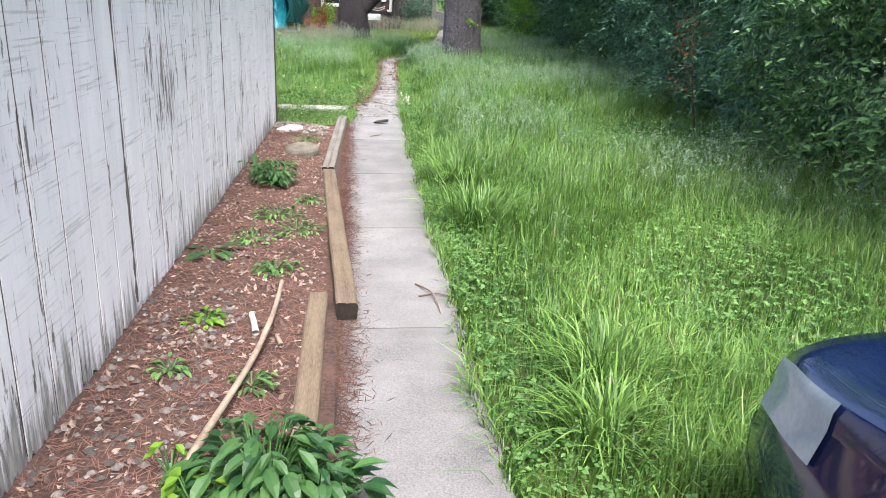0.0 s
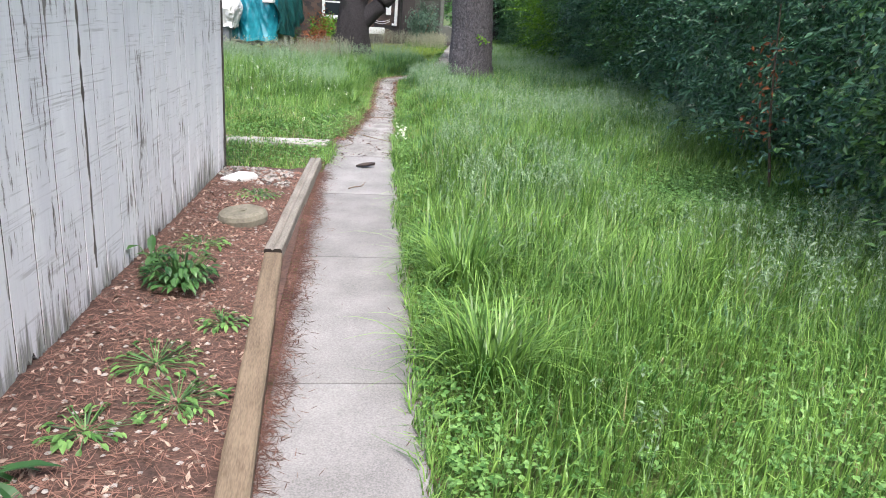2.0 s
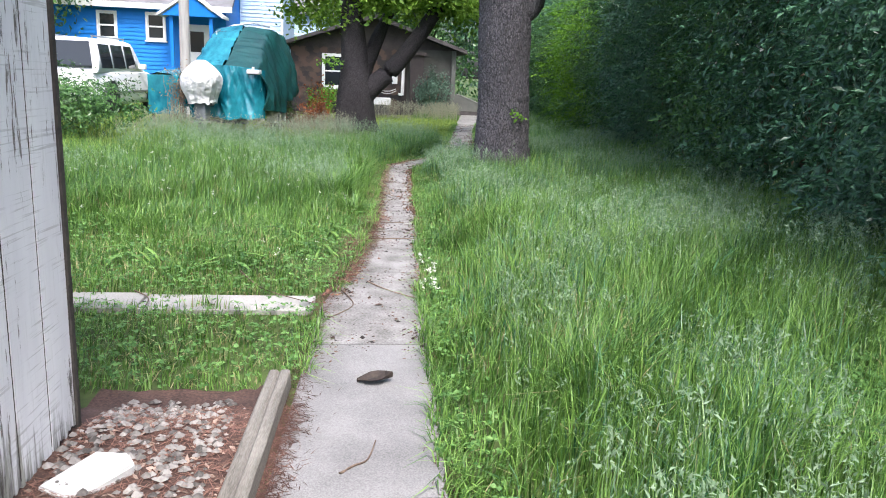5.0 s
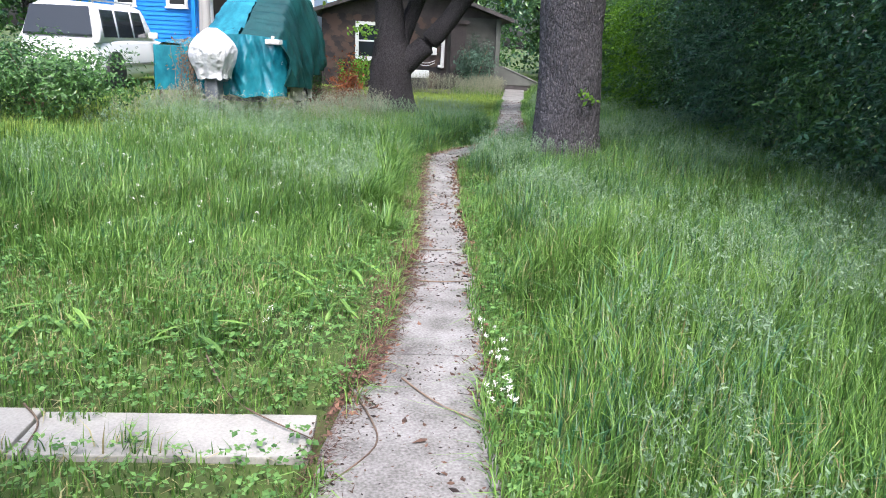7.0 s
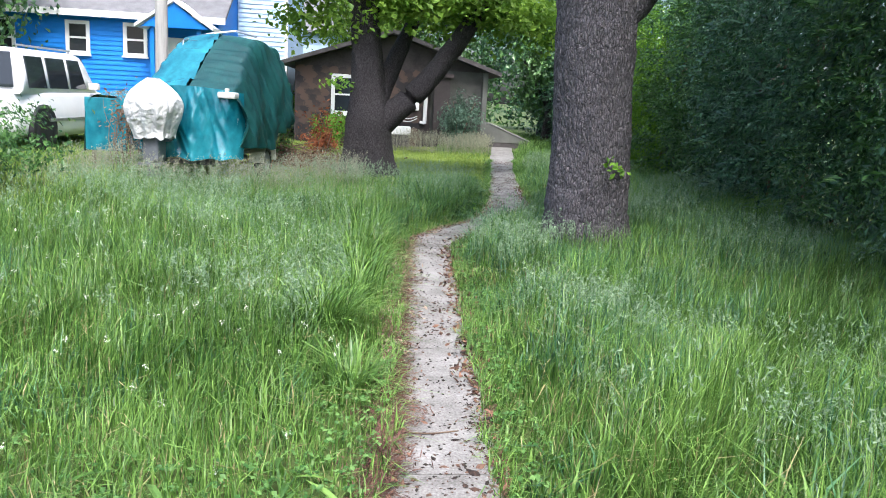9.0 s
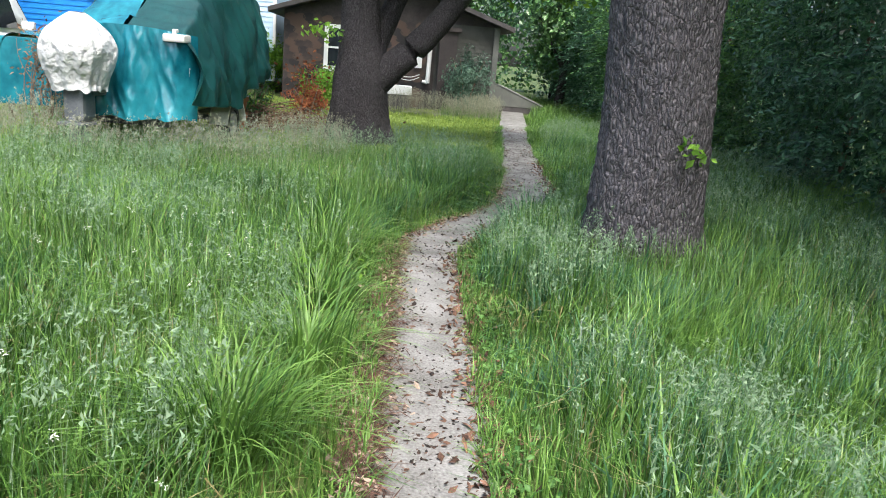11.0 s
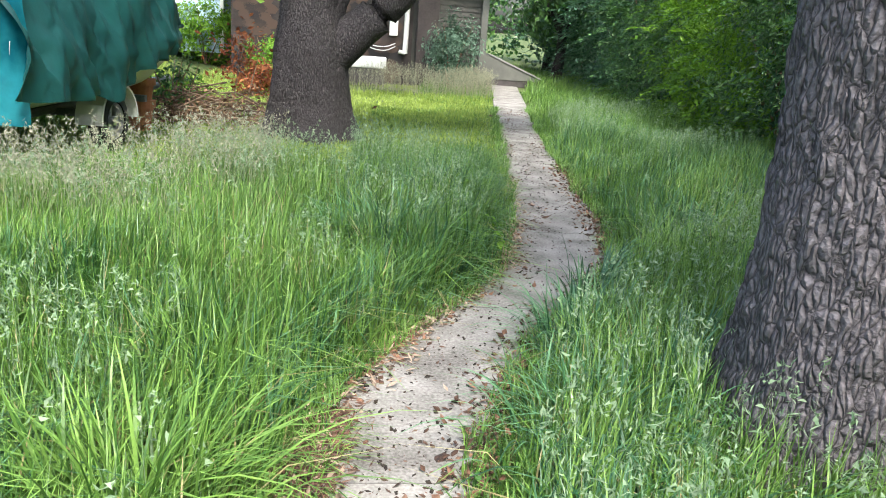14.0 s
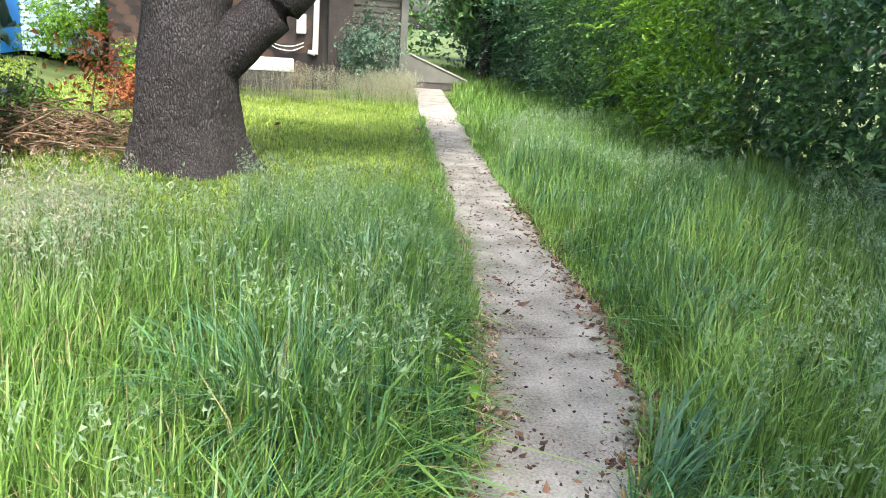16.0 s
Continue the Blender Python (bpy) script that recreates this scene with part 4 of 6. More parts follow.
def make_tree_a():
    t = thing("maple_tree", Matrix.Translation((2.95, 20.25, 0)), "thick tree with rough grey fissured bark standing in long grass", "tree")
    trunk_mesh("trunk", [(0.08, 0, -0.1), (0.06, 0, 0.4), (0.03, 0.0, 1.2), (0.0, 0.02, 2.2), (-0.04, 0.05, 3.4)], [0.58, 0.51, 0.47, 0.46, 0.49], M_BARK, t, 120, 170, 0.28, 0.04)
    limb("limb", [(0.05, 0, 2.7), (0.6, 0.0, 3.3), (1.6, -0.2, 4.2), (3.0, -0.4, 5.4), (4.6, -0.5, 6.4)], 0.30, 0.09, M_BARK, t, 20, 16, 0.15, 0.02)
    limb("limb", [(-0.05, 0.0, 2.9), (-0.15, 0.1, 4.0), (-0.7, 0.3, 5.6), (-1.6, 0.4, 7.4)], 0.36, 0.10, M_BARK, t, 20, 16, 0.15, 0.02)
    limb("limb", [(0.1, 0.1, 3.0), (0.3, 0.6, 4.4), (0.5, 1.6, 6.4), (0.4, 2.4, 8.4)], 0.34, 0.10, M_BARK, t, 20, 16, 0.15, 0.02)
    P, N = [], []
    # second clump is out of view, added to shade the grass on the right
    for c, r, n, k in (((0.3, 0.8, 8.2), (5.0, 5.2, 2.6), 5400, 105), ((3.2, -2.0, 6.8), (3.2, 5.0, 1.7), 3400, 55)):
        p, u = clump_points(n, c, r, k, (0.5, 0.5, 0.35), 0.35)
        keep = p[:, 2] > 4.6
        P.append(p[keep]); N.append(u[keep])
    leaf_cloud("crown", np.concatenate(P), np.concatenate(N) * 0.3 + np.array((0, 0, 0.8)), 0.17, L_MAPLE, t, 0.8, 0.6, 1.0)
    # epicormic sprouts on the bark
    p = np.array([(0.24, -0.50, 1.08), (0.12, -0.53, 1.12)])[rng.integers(0, 2, 26)] + rng.normal(0, 0.05, (26, 3))
    leaf_cloud("sprout", p, np.tile((0.0, -1.0, 0.5), (26, 1)), 0.075, L_LIME, t, 0.65, 0.5)


make_tree_a()


def make_tree_b():
    t = thing("forked_tree", Matrix.Translation((0.28, 28.6, 0)), "dark forked tree with a leaning limb beside the path", "tree")
    trunk_mesh("trunk", [(0.02, 0, -0.1), (0, 0, 0.5), (-0.02, 0, 1.2), (-0.06, 0.02, 2.2), (-0.18, 0.0, 3.6), (-0.2, 0.1, 5.4)], [0.66, 0.56, 0.50, 0.36, 0.31, 0.25], M_BARK2, t, 72, 130, 0.32, 0.03)
    limb("limb", [(0.05, -0.05, 0.95), (0.48, -0.06, 1.35), (1.0, -0.08, 1.85), (1.6, -0.05, 2.6), (2.25, 0.0, 3.6), (2.9, 0.2, 5.2)], 0.36, 0.16, M_BARK2, t, 30, 24, 0.12, 0.02, power=0.6)
    limb("limb", [(0.15, 0.0, 1.6), (0.5, 0.35, 2.5), (0.9, 0.6, 3.4), (1.5, 0.8, 4.8)], 0.24, 0.10, M_BARK2, t, 18, 16, 0.12, 0.02)
    limb("limb", [(-0.2, 0.0, 3.4), (-0.9, -0.2, 4.4), (-2.0, -0.4, 5.4)], 0.16, 0.05, M_BARK2, t, 14, 12)
    # twigs and leaves that hang into view, plus an unseen clump shading the house
    P, N = [], []
    for c, r, n, k in (((0.8, 6.3, 7.0), (4.8, 3.2, 2.2), 7500, 120), ((-1.4, -0.3, 4.5), (1.7, 1.4, 0.8), 2600, 38), ((2.3, 0.0, 3.85), (1.7, 1.2, 0.65), 3200, 46), ((0.5, -0.3, 3.9), (1.3, 0.8, 0.6), 1800, 30),
                       ((-1.15, -0.3, 3.3), (0.9, 0.5, 0.35), 500, 10), ((3.6, 1.0, 3.7), (1.2, 1.0, 0.8), 1300, 22)):
        p, u = clump_points(n, c, r, k, (0.28, 0.28, 0.22), 0.2)
        P.append(p); N.append(u)
    leaf_cloud("crown", np.concatenate(P), np.concatenate(N) * 0.3 + np.array((0, 0, 0.8)), 0.15, L_MAPLE, t, 0.75, 0.6, 1.0)
    p = rng.normal(0, 1, (60, 3)) * np.array((0.16, 0.1, 0.08)) + np.array((-0.72, -0.5, 1.95))
    leaf_cloud("sprout", p, np.tile((0.0, -1.0, 0.8), (60, 1)), 0.10, L_LIME, t, 0.6, 0.5)


make_tree_b()


# ---- vehicles ----
def wheel_parts(parent, x, y, r, w, hub):
    """Tyre with a rounded shoulder and a spoked rim, axle along x."""
    def ring(prof, seg=28):
        bm = bmesh.new()
        rows = []
        for k in range(seg):
            a = 2 * math.pi * k / seg
            rows.append([bm.verts.new((x + px, y + pr * math.cos(a), r + pr * math.sin(a))) for px, pr in prof])
        for k in range(seg):
            a, b = rows[k], rows[(k + 1) % seg]
            for i in range(len(prof) - 1):
                bm.faces.new((a[i], b[i], b[i + 1], a[i + 1]))
        bmesh.ops.recalc_face_normals(bm, faces=bm.faces)
        return bm
    tyre = part("wheel", ring([(-w / 2, r * 0.62), (-w / 2, r * 0.88), (-w * 0.38, r), (w * 0.38, r), (w / 2, r * 0.88), (w / 2, r * 0.62)]), M_RUBBER, parent, smooth=True)
    bm = ring([(-w * 0.3, r * 0.62), (-w * 0.45, r * 0.58), (w * 0.45, r * 0.58), (w * 0.3, r * 0.62)])
    for k in range(5):
        a = 2 * math.pi * k / 5
        cyl(bm, (x, y, r), (x, y + r * 0.58 * math.cos(a), r + r * 0.58 * math.sin(a)), r * 0.1, r * 0.07, 6)
    cyl(bm, (x - w * 0.42, y, r), (x + w * 0.42, y, r), r * 0.16, r * 0.16, 10)
    part("rim", bm, hub, tyre)


def make_car(name, m, length, width, height, paint, label, lamp, roof_front, roof_back, wheel_r, suv):
    """A parked car, nose towards +y: lofted body and cabin, glass, lamps, wheels."""
    car = thing(name, m, label, "car")
    hl, hw = length / 2, width / 2
    hood = height * (0.60 if suv else 0.62)
    belt = height * 0.60
    n = 40
    body = []
    for i in range(n + 1):
        t = i / n
        y = -hl + length * t
        e = (abs(2 * t - 1)) ** 5
        w = hw * (1 - 0.22 * e) * (1.0 if 0 < t < 1 else 0.72)
        top = belt - (0.10 if suv else 0.16) * S((t - 0.72) / 0.25) - 0.05 * S((0.1 - t) / 0.1)
        if t >= 0.97:
            top -= 0.14 * (t - 0.97) / 0.03
        low = 0.22 + 0.1 * e
        ring = []
        for u in np.linspace(0, 1, 15):
            if u < 0.36:
                s = u / 0.36
                p = (w * (0.93 + 0.07 * math.sin(s * math.pi)), low + (top - 0.13 - low) * s)
            else:
                s = (u - 0.36) / 0.64
                a = s * math.pi / 2
                p = (w * 0.93 * (math.cos(a) ** 0.45 if s < 1 else 0.0), top - 0.13 + 0.13 * math.sin(a) ** 0.6 + 0.03 * s)
            ring.append(p)
        body.append((y, ring))

    def loft(rings):
        bm = bmesh.new()
        rows = []
        for y, rg in rings:
            rows.append([bm.verts.new((px, y, pz)) for px, pz in rg] + [bm.verts.new((-px, y, pz)) for px, pz in rg[-2::-1]])
        for a, b in zip(rows[:-1], rows[1:]):
            for k in range(len(a) - 1):
                bm.faces.new((a[k], a[k + 1], b[k + 1], b[k]))
            bm.faces.new((a[-1], a[0], b[0], b[-1]))
        bm.faces.new(rows[0]); bm.faces.new(rows[-1][::-1])
        bmesh.ops.recalc_face_normals(bm, faces=bm.faces)
        return bm
    part("body", loft(body), paint, car, smooth=True)

    def cabin(sw, off, z0, z1):
        rings = []
        for i in range(25):
            t = i / 24
            y = roof_back + (roof_front - roof_back) * t
            up = min(1.0, S(t / 0.14) * 1.0, S((1 - t) / (0.22 if suv else 0.34)))
            zt = z0 + (z1 - z0) * max(up, 0.02)
            wt = sw * (1 - 0.16 * up)
            rings.append((y, [(sw + off, z0), (sw + off - (sw - wt) * 0.5, z0 + (zt - z0) * 0.5), (wt + off, zt - 0.06 * up), (wt * 0.8, zt), (0.0, zt + 0.02)]))
        return loft(rings)
    part("cabin", cabin(hw * 0.9, 0.0, belt - 0.08, height), paint, car, smooth=True)
    # side glass, set just proud, in three panes
    for s in (-1, 1):
        for a, b in ((0.10, 0.30), (0.33, 0.56), (0.59, 0.80)):
            bm = bmesh.new()
            y0, y1 = (roof_back + (roof_front - roof_back) * v for v in (a, b))
            zb, zt = belt + 0.03, height - 0.13
            xb, xt = hw * 0.9 - 0.005, hw * 0.9 * 0.865
            ins = 0.16 if b > 0.75 else 0.0
            f = bm.faces.new([bm.verts.new(p) for p in ((s * (xb + 0.01), y0 + 0.03, zb), (s * (xb + 0.01), y1, zb), (s * (xt + 0.02), y1 - ins, zt), (s * (xt + 0.02), y0 + 0.06, zt))])
            r = bmesh.ops.extrude_face_region(bm, geom=[f])
            bmesh.ops.translate(bm, vec=(-s * 0.05, 0, 0), verts=[e for e in r["geom"] if isinstance(e, bmesh.types.BMVert)])
            bmesh.ops.recalc_face_normals(bm, faces=bm.faces)
            part("side_window", bm, M_GLASS, car, "dark tinted glass")
    for nm, ya, yb in (("windscreen", roof_front - 0.10, roof_front - (0.42 if suv else 0.75)), ("rear_window", roof_back + 0.06, roof_back + 0.22)):
        bm = bmesh.new()
        d = 0.045 if nm == "windscreen" else -0.045
        f = bm.faces.new([bm.verts.new(p) for p in ((-hw * 0.78, ya + d, belt + 0.08), (hw * 0.78, ya + d, belt + 0.08), (hw * 0.66, yb + d, height - 0.08), (-hw * 0.66, yb + d, height - 0.08))])
        r = bmesh.ops.extrude_face_region(bm, geom=[f])
        bmesh.ops.translate(bm, vec=(0, 0, -0.05), verts=[e for e in r["geom"] if isinstance(e, bmesh.types.BMVert)])
        bmesh.ops.recalc_face_normals(bm, faces=bm.faces)
        part(nm, bm, M_GLASS, car, "dark glass")
    for s in (-1, 1):
        # lamp lens wrapped round the corner
        bm = bmesh.new()
        rows = []
        for i in range(9):
            t = i / 8
            tt = 0.972 - 0.085 * t
            k = min(int(tt * n), n - 1)
            fk = tt * n - k
            rg = [(a[0] * (1 - fk) + b[0] * fk, a[1] * (1 - fk) + b[1] * fk) for a, b in zip(body[k][1], body[k + 1][1])]
            rows.append([bm.verts.new((s * (px + 0.006), -hl + length * tt + 0.006, pz + 0.006)) for px, pz in (rg[4], rg[5], rg[6], rg[7])])
        for a, b in zip(rows[:-1], rows[1:]):
            for k in range(3):
                bm.faces.new((a[k], a[k + 1], b[k + 1], b[k]))
        bmesh.ops.recalc_face_normals(bm, faces=bm.faces)
        part("headlight", bm, lamp, car, "grey-blue headlight lens", smooth=True)
        part("side_mirror", boxb(s * hw * 0.92, s * (hw * 0.92 + 0.2), roof_front - 0.62, roof_front - 0.5, belt + 0.02, belt + 0.16, bevel=0.03) if s > 0 else boxb(-(hw * 0.92 + 0.2), -hw * 0.92, roof_front - 0.62, roof_front - 0.5, belt + 0.02, belt + 0.16, bevel=0.03), paint, car)
        part("door_trim", boxb(min(s * (hw - 0.02), s * (hw + 0.012)), max(s * (hw - 0.02), s * (hw + 0.012)), -hl * 0.55, hl * 0.52, 0.5, 0.56, bevel=0.006), M_TRIM if not suv else M_STEEL, car)
        for yw in (-hl * 0.62, hl * 0.62):
            wheel_parts(car, s * (hw - 0.10), yw, wheel_r, 0.22, M_STEEL)
            bm = bmesh.new()
            cyl(bm, (s * (hw - 0.16), yw, wheel_r + 0.02), (s * (hw + 0.004), yw, wheel_r + 0.02), wheel_r * 1.2, wheel_r * 1.2, 28)
            part("wheel_arch", bm, M_TRIM, car)
    part("front_bumper", boxb(-hw * 0.75, hw * 0.75, hl - 0.12, hl + 0.03, 0.28, 0.5, bevel=0.05), paint, car)
    part("rear_bumper", boxb(-hw * 0.75, hw * 0.75, -hl - 0.05, -hl + 0.1, 0.3, 0.55, bevel=0.05), paint, car)
    if suv:
        for s in (-1, 1):
            bm = bmesh.new()
            cyl(bm, (s * hw * 0.62, roof_back + 0.4, height + 0.05), (s * hw * 0.62, roof_front - 0.8, height + 0.05), 0.018, 0.018, 8)
            for yy in (roof_back + 0.45, roof_front - 0.85):
                cyl(bm, (s * hw * 0.62, yy, height - 0.02), (s * hw * 0.62, yy, height + 0.05), 0.02, 0.015, 6)
            part("roof_rail", bm, M_STEEL, car)
    return car


make_car("suv", pose(-6.35, 27.3, float(gz(-6.5, 27.5)), 0, 0, -4), 4.6, 1.82, 1.78, M_CARW, "white sport utility car parked on the grass drive", M_LAMP, 1.15, -2.1, 0.36, True)
make_car("parked_car", pose(1.93, -0.22, 0, 0, 0, 0), 4.4, 1.74, 1.62, M_CARN, "glossy dark navy blue car with a grey-blue headlight", M_LAMP, 0.95, -1.7, 0.31, False)


# ---- covered boat ----
def make_boat():
    ax = -8.0
    bx, by = -3.0, 24.3
    base = pose(bx, by, float(gz(bx, by)), 0, 0, ax)
    boat = thing("boat", base @ pose(0.36, 0, 0.42) @ Matrix.Diagonal((0.76, 1, 1, 1)), "motorboat under a tattered teal tarpaulin on a trailer", "boat")
    L, W = 5.4, 1.05

    def hull_w(u):
        return W * (1 - 0.95 * S((u - 0.55) / 0.47)) + 0.03
    bm = bmesh.new()
    rows = []
    for i in range(19):
        u = i / 18
        w, k = hull_w(u), 0.25 * u ** 3
        rows.append([bm.verts.new(p) for p in ((-w, L * u, 0.75 + 0.25 * u), (-w * 0.96, L * u, 0.4 + k), (-w * 0.6, L * u, 0.12 + k * 1.3), (0, L * u, 0.0 + k * 1.6), (w * 0.6, L * u, 0.12 + k * 1.3), (w * 0.96, L * u, 0.4 + k), (w, L * u, 0.75 + 0.25 * u))])
    for a, b in zip(rows[:-1], rows[1:]):
        for k in range(6):
            bm.faces.new((a[k], a[k + 1], b[k + 1], b[k]))
        bm.faces.new((a[6], a[0], b[0], b[6]))
    bm.faces.new(rows[0]); bm.faces.new(rows[-1])
    bmesh.ops.recalc_face_normals(bm, faces=bm.faces)
    part("hull", bm, M_HULL, boat, "off-white fibreglass hull", True)

    # tarpaulin draped over cabin and gunwales: sections along the boat
    secs = [(-0.12, 1.12, 0.95, 0.30), (0.0, 1.22, 1.0, 0.28), (0.4, 1.46, 0.92, 0.25), (0.8, 1.74, 0.84, 0.22), (1.2, 1.98, 0.78, 0.22), (1.6, 2.12, 0.76, 0.22), (2.5, 2.12, 0.75, 0.42), (3.1, 2.06, 0.72, 0.52), (3.5, 1.85, 0.70, 0.62), (4.2, 1.55, 0.5, 0.72), (4.9, 1.30, 0.3, 0.7), (5.5, 1.12, 0.12, 0.9)]
    fine = smooth_line(secs, 150)

    def drape(side, name, material, lab):
        v, q = [], []
        m = 56
        for u, zt, wt, zb in fine:
            we = hull_w(max(u, 0) / L) + 0.10
            for j in range(m):
                s = j / (m - 1)
                if s < 0.35:
                    x, z = wt * s / 0.35, zt - 0.05 * (s / 0.35) ** 2
                elif s < 0.7:
                    f = (s - 0.35) / 0.35
                    x, z = wt + (we - wt) * f ** 0.8, zt - 0.05 - (zt - 0.05 - 0.80) * f ** 1.15
                else:
                    f = (s - 0.7) / 0.3
                    x, z = we + 0.03 * math.sin(f * 3), 0.80 - (0.80 - zb) * f
                fold = noise.noise(Vector((u * 2.2 + x * 0.8, z * 1.3, 3 + side))) * 0.11 - 0.14 * abs(noise.noise(Vector((u * 2.6 + z, z * 1.2 + x, 7)))) + 0.05
                fold += 0.085 * (0.35 - abs(noise.noise(Vector((u * 5.5 + 2.5 * z, z * 1.1 - u, 11 + side))))) + 0.04 * (0.3 - abs(noise.noise(Vector((u * 12 - 3 * z, z * 4.0, 15)))))
                x += fold * (0.4 + s)
                z += 0.6 * fold * (1 - s) + (0.10 * noise.noise(Vector((u * 3.1, 8, side))) if s > 0.97 else 0)
                v.append((side * x, u + 0.4 * fold, z))
        for i in range(149):
            for j in range(m - 1):
                a = i * m + j
                q.append((a, a + 1, a + m + 1, a + m))
        tagged(arrays(name, v, q, [], material, boat, True), lab)
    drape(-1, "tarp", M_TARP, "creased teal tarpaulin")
    # the +x half gets the darker colour that stands for shade
    drape(1, "tarp", M_TARP_SHADED, "right side of the tarpaulin, its shade put into a dark green")
    # stern curtain
    v, q = [], []
    for i in range(81):
        s = i / 80 * 2 - 1
        for j in range(32):
            f = j / 31
            top = 1.15 + 0.08 * (1 - s * s)
            z = top + (0.06 + 0.10 * noise.noise(Vector((s * 3, 1, 2))) - top) * f
            v.append((s * 1.16, -0.18 - 0.08 * f + 0.34 * s ** 6 + 0.13 * noise.noise(Vector((s * 3.2, z * 1.4, 9))) + 0.09 * abs(noise.noise(Vector((s * 5 + z * 2.5, z * 1.2 - s, 3)))) + 0.03 * abs(noise.noise(Vector((s * 14 - z * 4, z * 3, 5)))), z))
    for i in range(80):
        for j in range(31):
            a = i * 32 + j
            q.append((a, a + 1, a + 33, a + 32))
    tagged(arrays("tarp_curtain", v, q, [], M_TARP, boat, True), "teal tarpaulin hanging over the stern")
    # windscreen rail above, cleat on the quarter
    bm = bmesh.new()
    pts = [(-0.7, 0.9, 1.35), (-0.72, 1.2, 2.0), (-0.65, 2.2, 2.2), (0.0, 2.4, 2.3), (0.6, 2.2, 2.2)]
    for a, b in zip(pts[:-1], pts[1:]):
        cyl(bm, a, b, 0.02, 0.02, 8)
    cyl(bm, (-0.74, 1.6, 1.3), (-0.72, 1.5, 2.05), 0.018, 0.018, 8)
    part("rail", bm, M_STEEL, boat, "bare metal rail")
    bm = boxb(0.72, 1.10, -0.22, 0.02, 1.06, 1.16, bevel=0.03)
    add_box(bm, 0.86, 0.92, -0.16, -0.06, 1.16, 1.22, bevel=0.01)
    part("swim_step", bm, M_HULL, boat, "white stern step showing through a tear")
    # trailer
    tr = thing("boat_trailer", base, "low metal boat trailer with a white mudguard in the weeds", "trailer")
    bm = bmesh.new()
    for s in (-0.55, 0.55):
        cyl(bm, (s, 0.1, 0.40), (s * 0.6, 5.0, 0.42), 0.05, 0.05, 8)
    for yy in (0.4, 1.9, 3.6):
        add_box(bm, -0.75, 0.75, yy - 0.04, yy + 0.04, 0.34, 0.42)
    cyl(bm, (0, 4.6, 0.42), (0, 6.3, 0.42), 0.05, 0.05, 8)
    part("trailer_frame", bm, M_MOTOR, tr)
    for s in (-1, 1):
        wheel_parts(tr, s * 1.05, 1.9, 0.32, 0.18, M_STEEL)
        bm = bmesh.new()
        rows = []
        for k in range(13):
            a = math.pi * k / 12
            rows.append([bm.verts.new((s * 1.05 + dx, 1.9 + 0.44 * math.cos(a), 0.32 + 0.40 * math.sin(a))) for dx in (-0.14, 0.14)])
        for a, b in zip(rows[:-1], rows[1:]):
            bm.faces.new((a[0], a[1], b[1], b[0]))
        r = bmesh.ops.extrude_face_region(bm, geom=list(bm.faces))
        bmesh.ops.scale(bm, vec=(1, 0.94, 0.94), verts=[e for e in r["geom"] if isinstance(e, bmesh.types.BMVert)], space=Matrix.Translation((0, -1.9, -0.32)))
        bmesh.ops.recalc_face_normals(bm, faces=bm.faces)
        part("mudguard", bm, M_HULL, tr, "dirty white mudguard")
    # outboard motor in its white wrap
    mo = thing("outboard_motor", base @ pose(0.04, -0.62, 0), "outboard motor wrapped in a white cloth cover", "outboard motor")
    bm = bmesh.new()
    add_box(bm, -0.13, 0.13, -0.16, 0.16, 0.45, 1.0, bevel=0.05)
    add_box(bm, -0.05, 0.05, -0.2, 0.12, 0.12, 0.5, bevel=0.03)
    add_box(bm, -0.16, 0.16, -0.26, 0.1, 0.40, 0.44, bevel=0.01)
    part("leg", bm, M_MOTOR, mo, "dark grey motor leg")
    bm = boxb(-0.14, 0.14, 0.05, 0.5, 0.75, 1.05, bevel=0.03)
    part("bracket", bm, M_MOTOR, mo)
    v, q = [], []
    for i in range(36):
        f = i / 35
        z = 1.74 - 0.92 * f
        r = 0.44 * math.sin(min(f * 3.2 + 0.2, math.pi / 2)) * (1 - 0.30 * S((f - 0.45) / 0.55))
        for k in range(96):
            a = 2 * math.pi * k / 96
            rr = r * (1 + 0.12 * noise.noise(Vector((math.cos(a) * 1.5, math.sin(a) * 1.5, z * 2.2))) - 0.10 * abs(noise.noise(Vector((math.cos(a) * 3 + z * 2, math.sin(a) * 3, z * 3)))) + (0.04 + 0.16 * f) * noise.noise(Vector((math.cos(a) * 4, math.sin(a) * 4, z * 0.7))) - 0.09 * f ** 0.5 * abs(noise.noise(Vector((math.cos(a) * 6 + 0.8 * z, math.sin(a) * 6, z * 1.1)))))
            sq = 1.0 / max(abs(math.cos(a)), abs(math.sin(a))) ** 0.25
            v.append((rr * sq * math.cos(a) * 0.98, rr * sq * math.sin(a) * 0.9, z + (0.06 * noise.noise(Vector((math.cos(a) * 3, math.sin(a) * 3, 5))) if i == 35 else 0)))
    for i in range(35):
        for k in range(96):
            k2 = (k + 1) % 96
            q.append((i * 96 + k, i * 96 + k2, (i + 1) * 96 + k2, (i + 1) * 96 + k))
    tagged(arrays("cover", v, q, [(0, k, k + 1) for k in range(1, 95)], M_CLOTH, mo, True), "creased white cloth cover")
    bm = bmesh.new()
    bmesh.ops.create_uvsphere(bm, u_segments=20, v_segments=12, radius=1, matrix=Matrix.Translation((0, 0, 1.42)) @ Matrix.Diagonal((0.24, 0.22, 0.2, 1)))
    part("cowl", bm, M_MOTOR, mo, smooth=True)
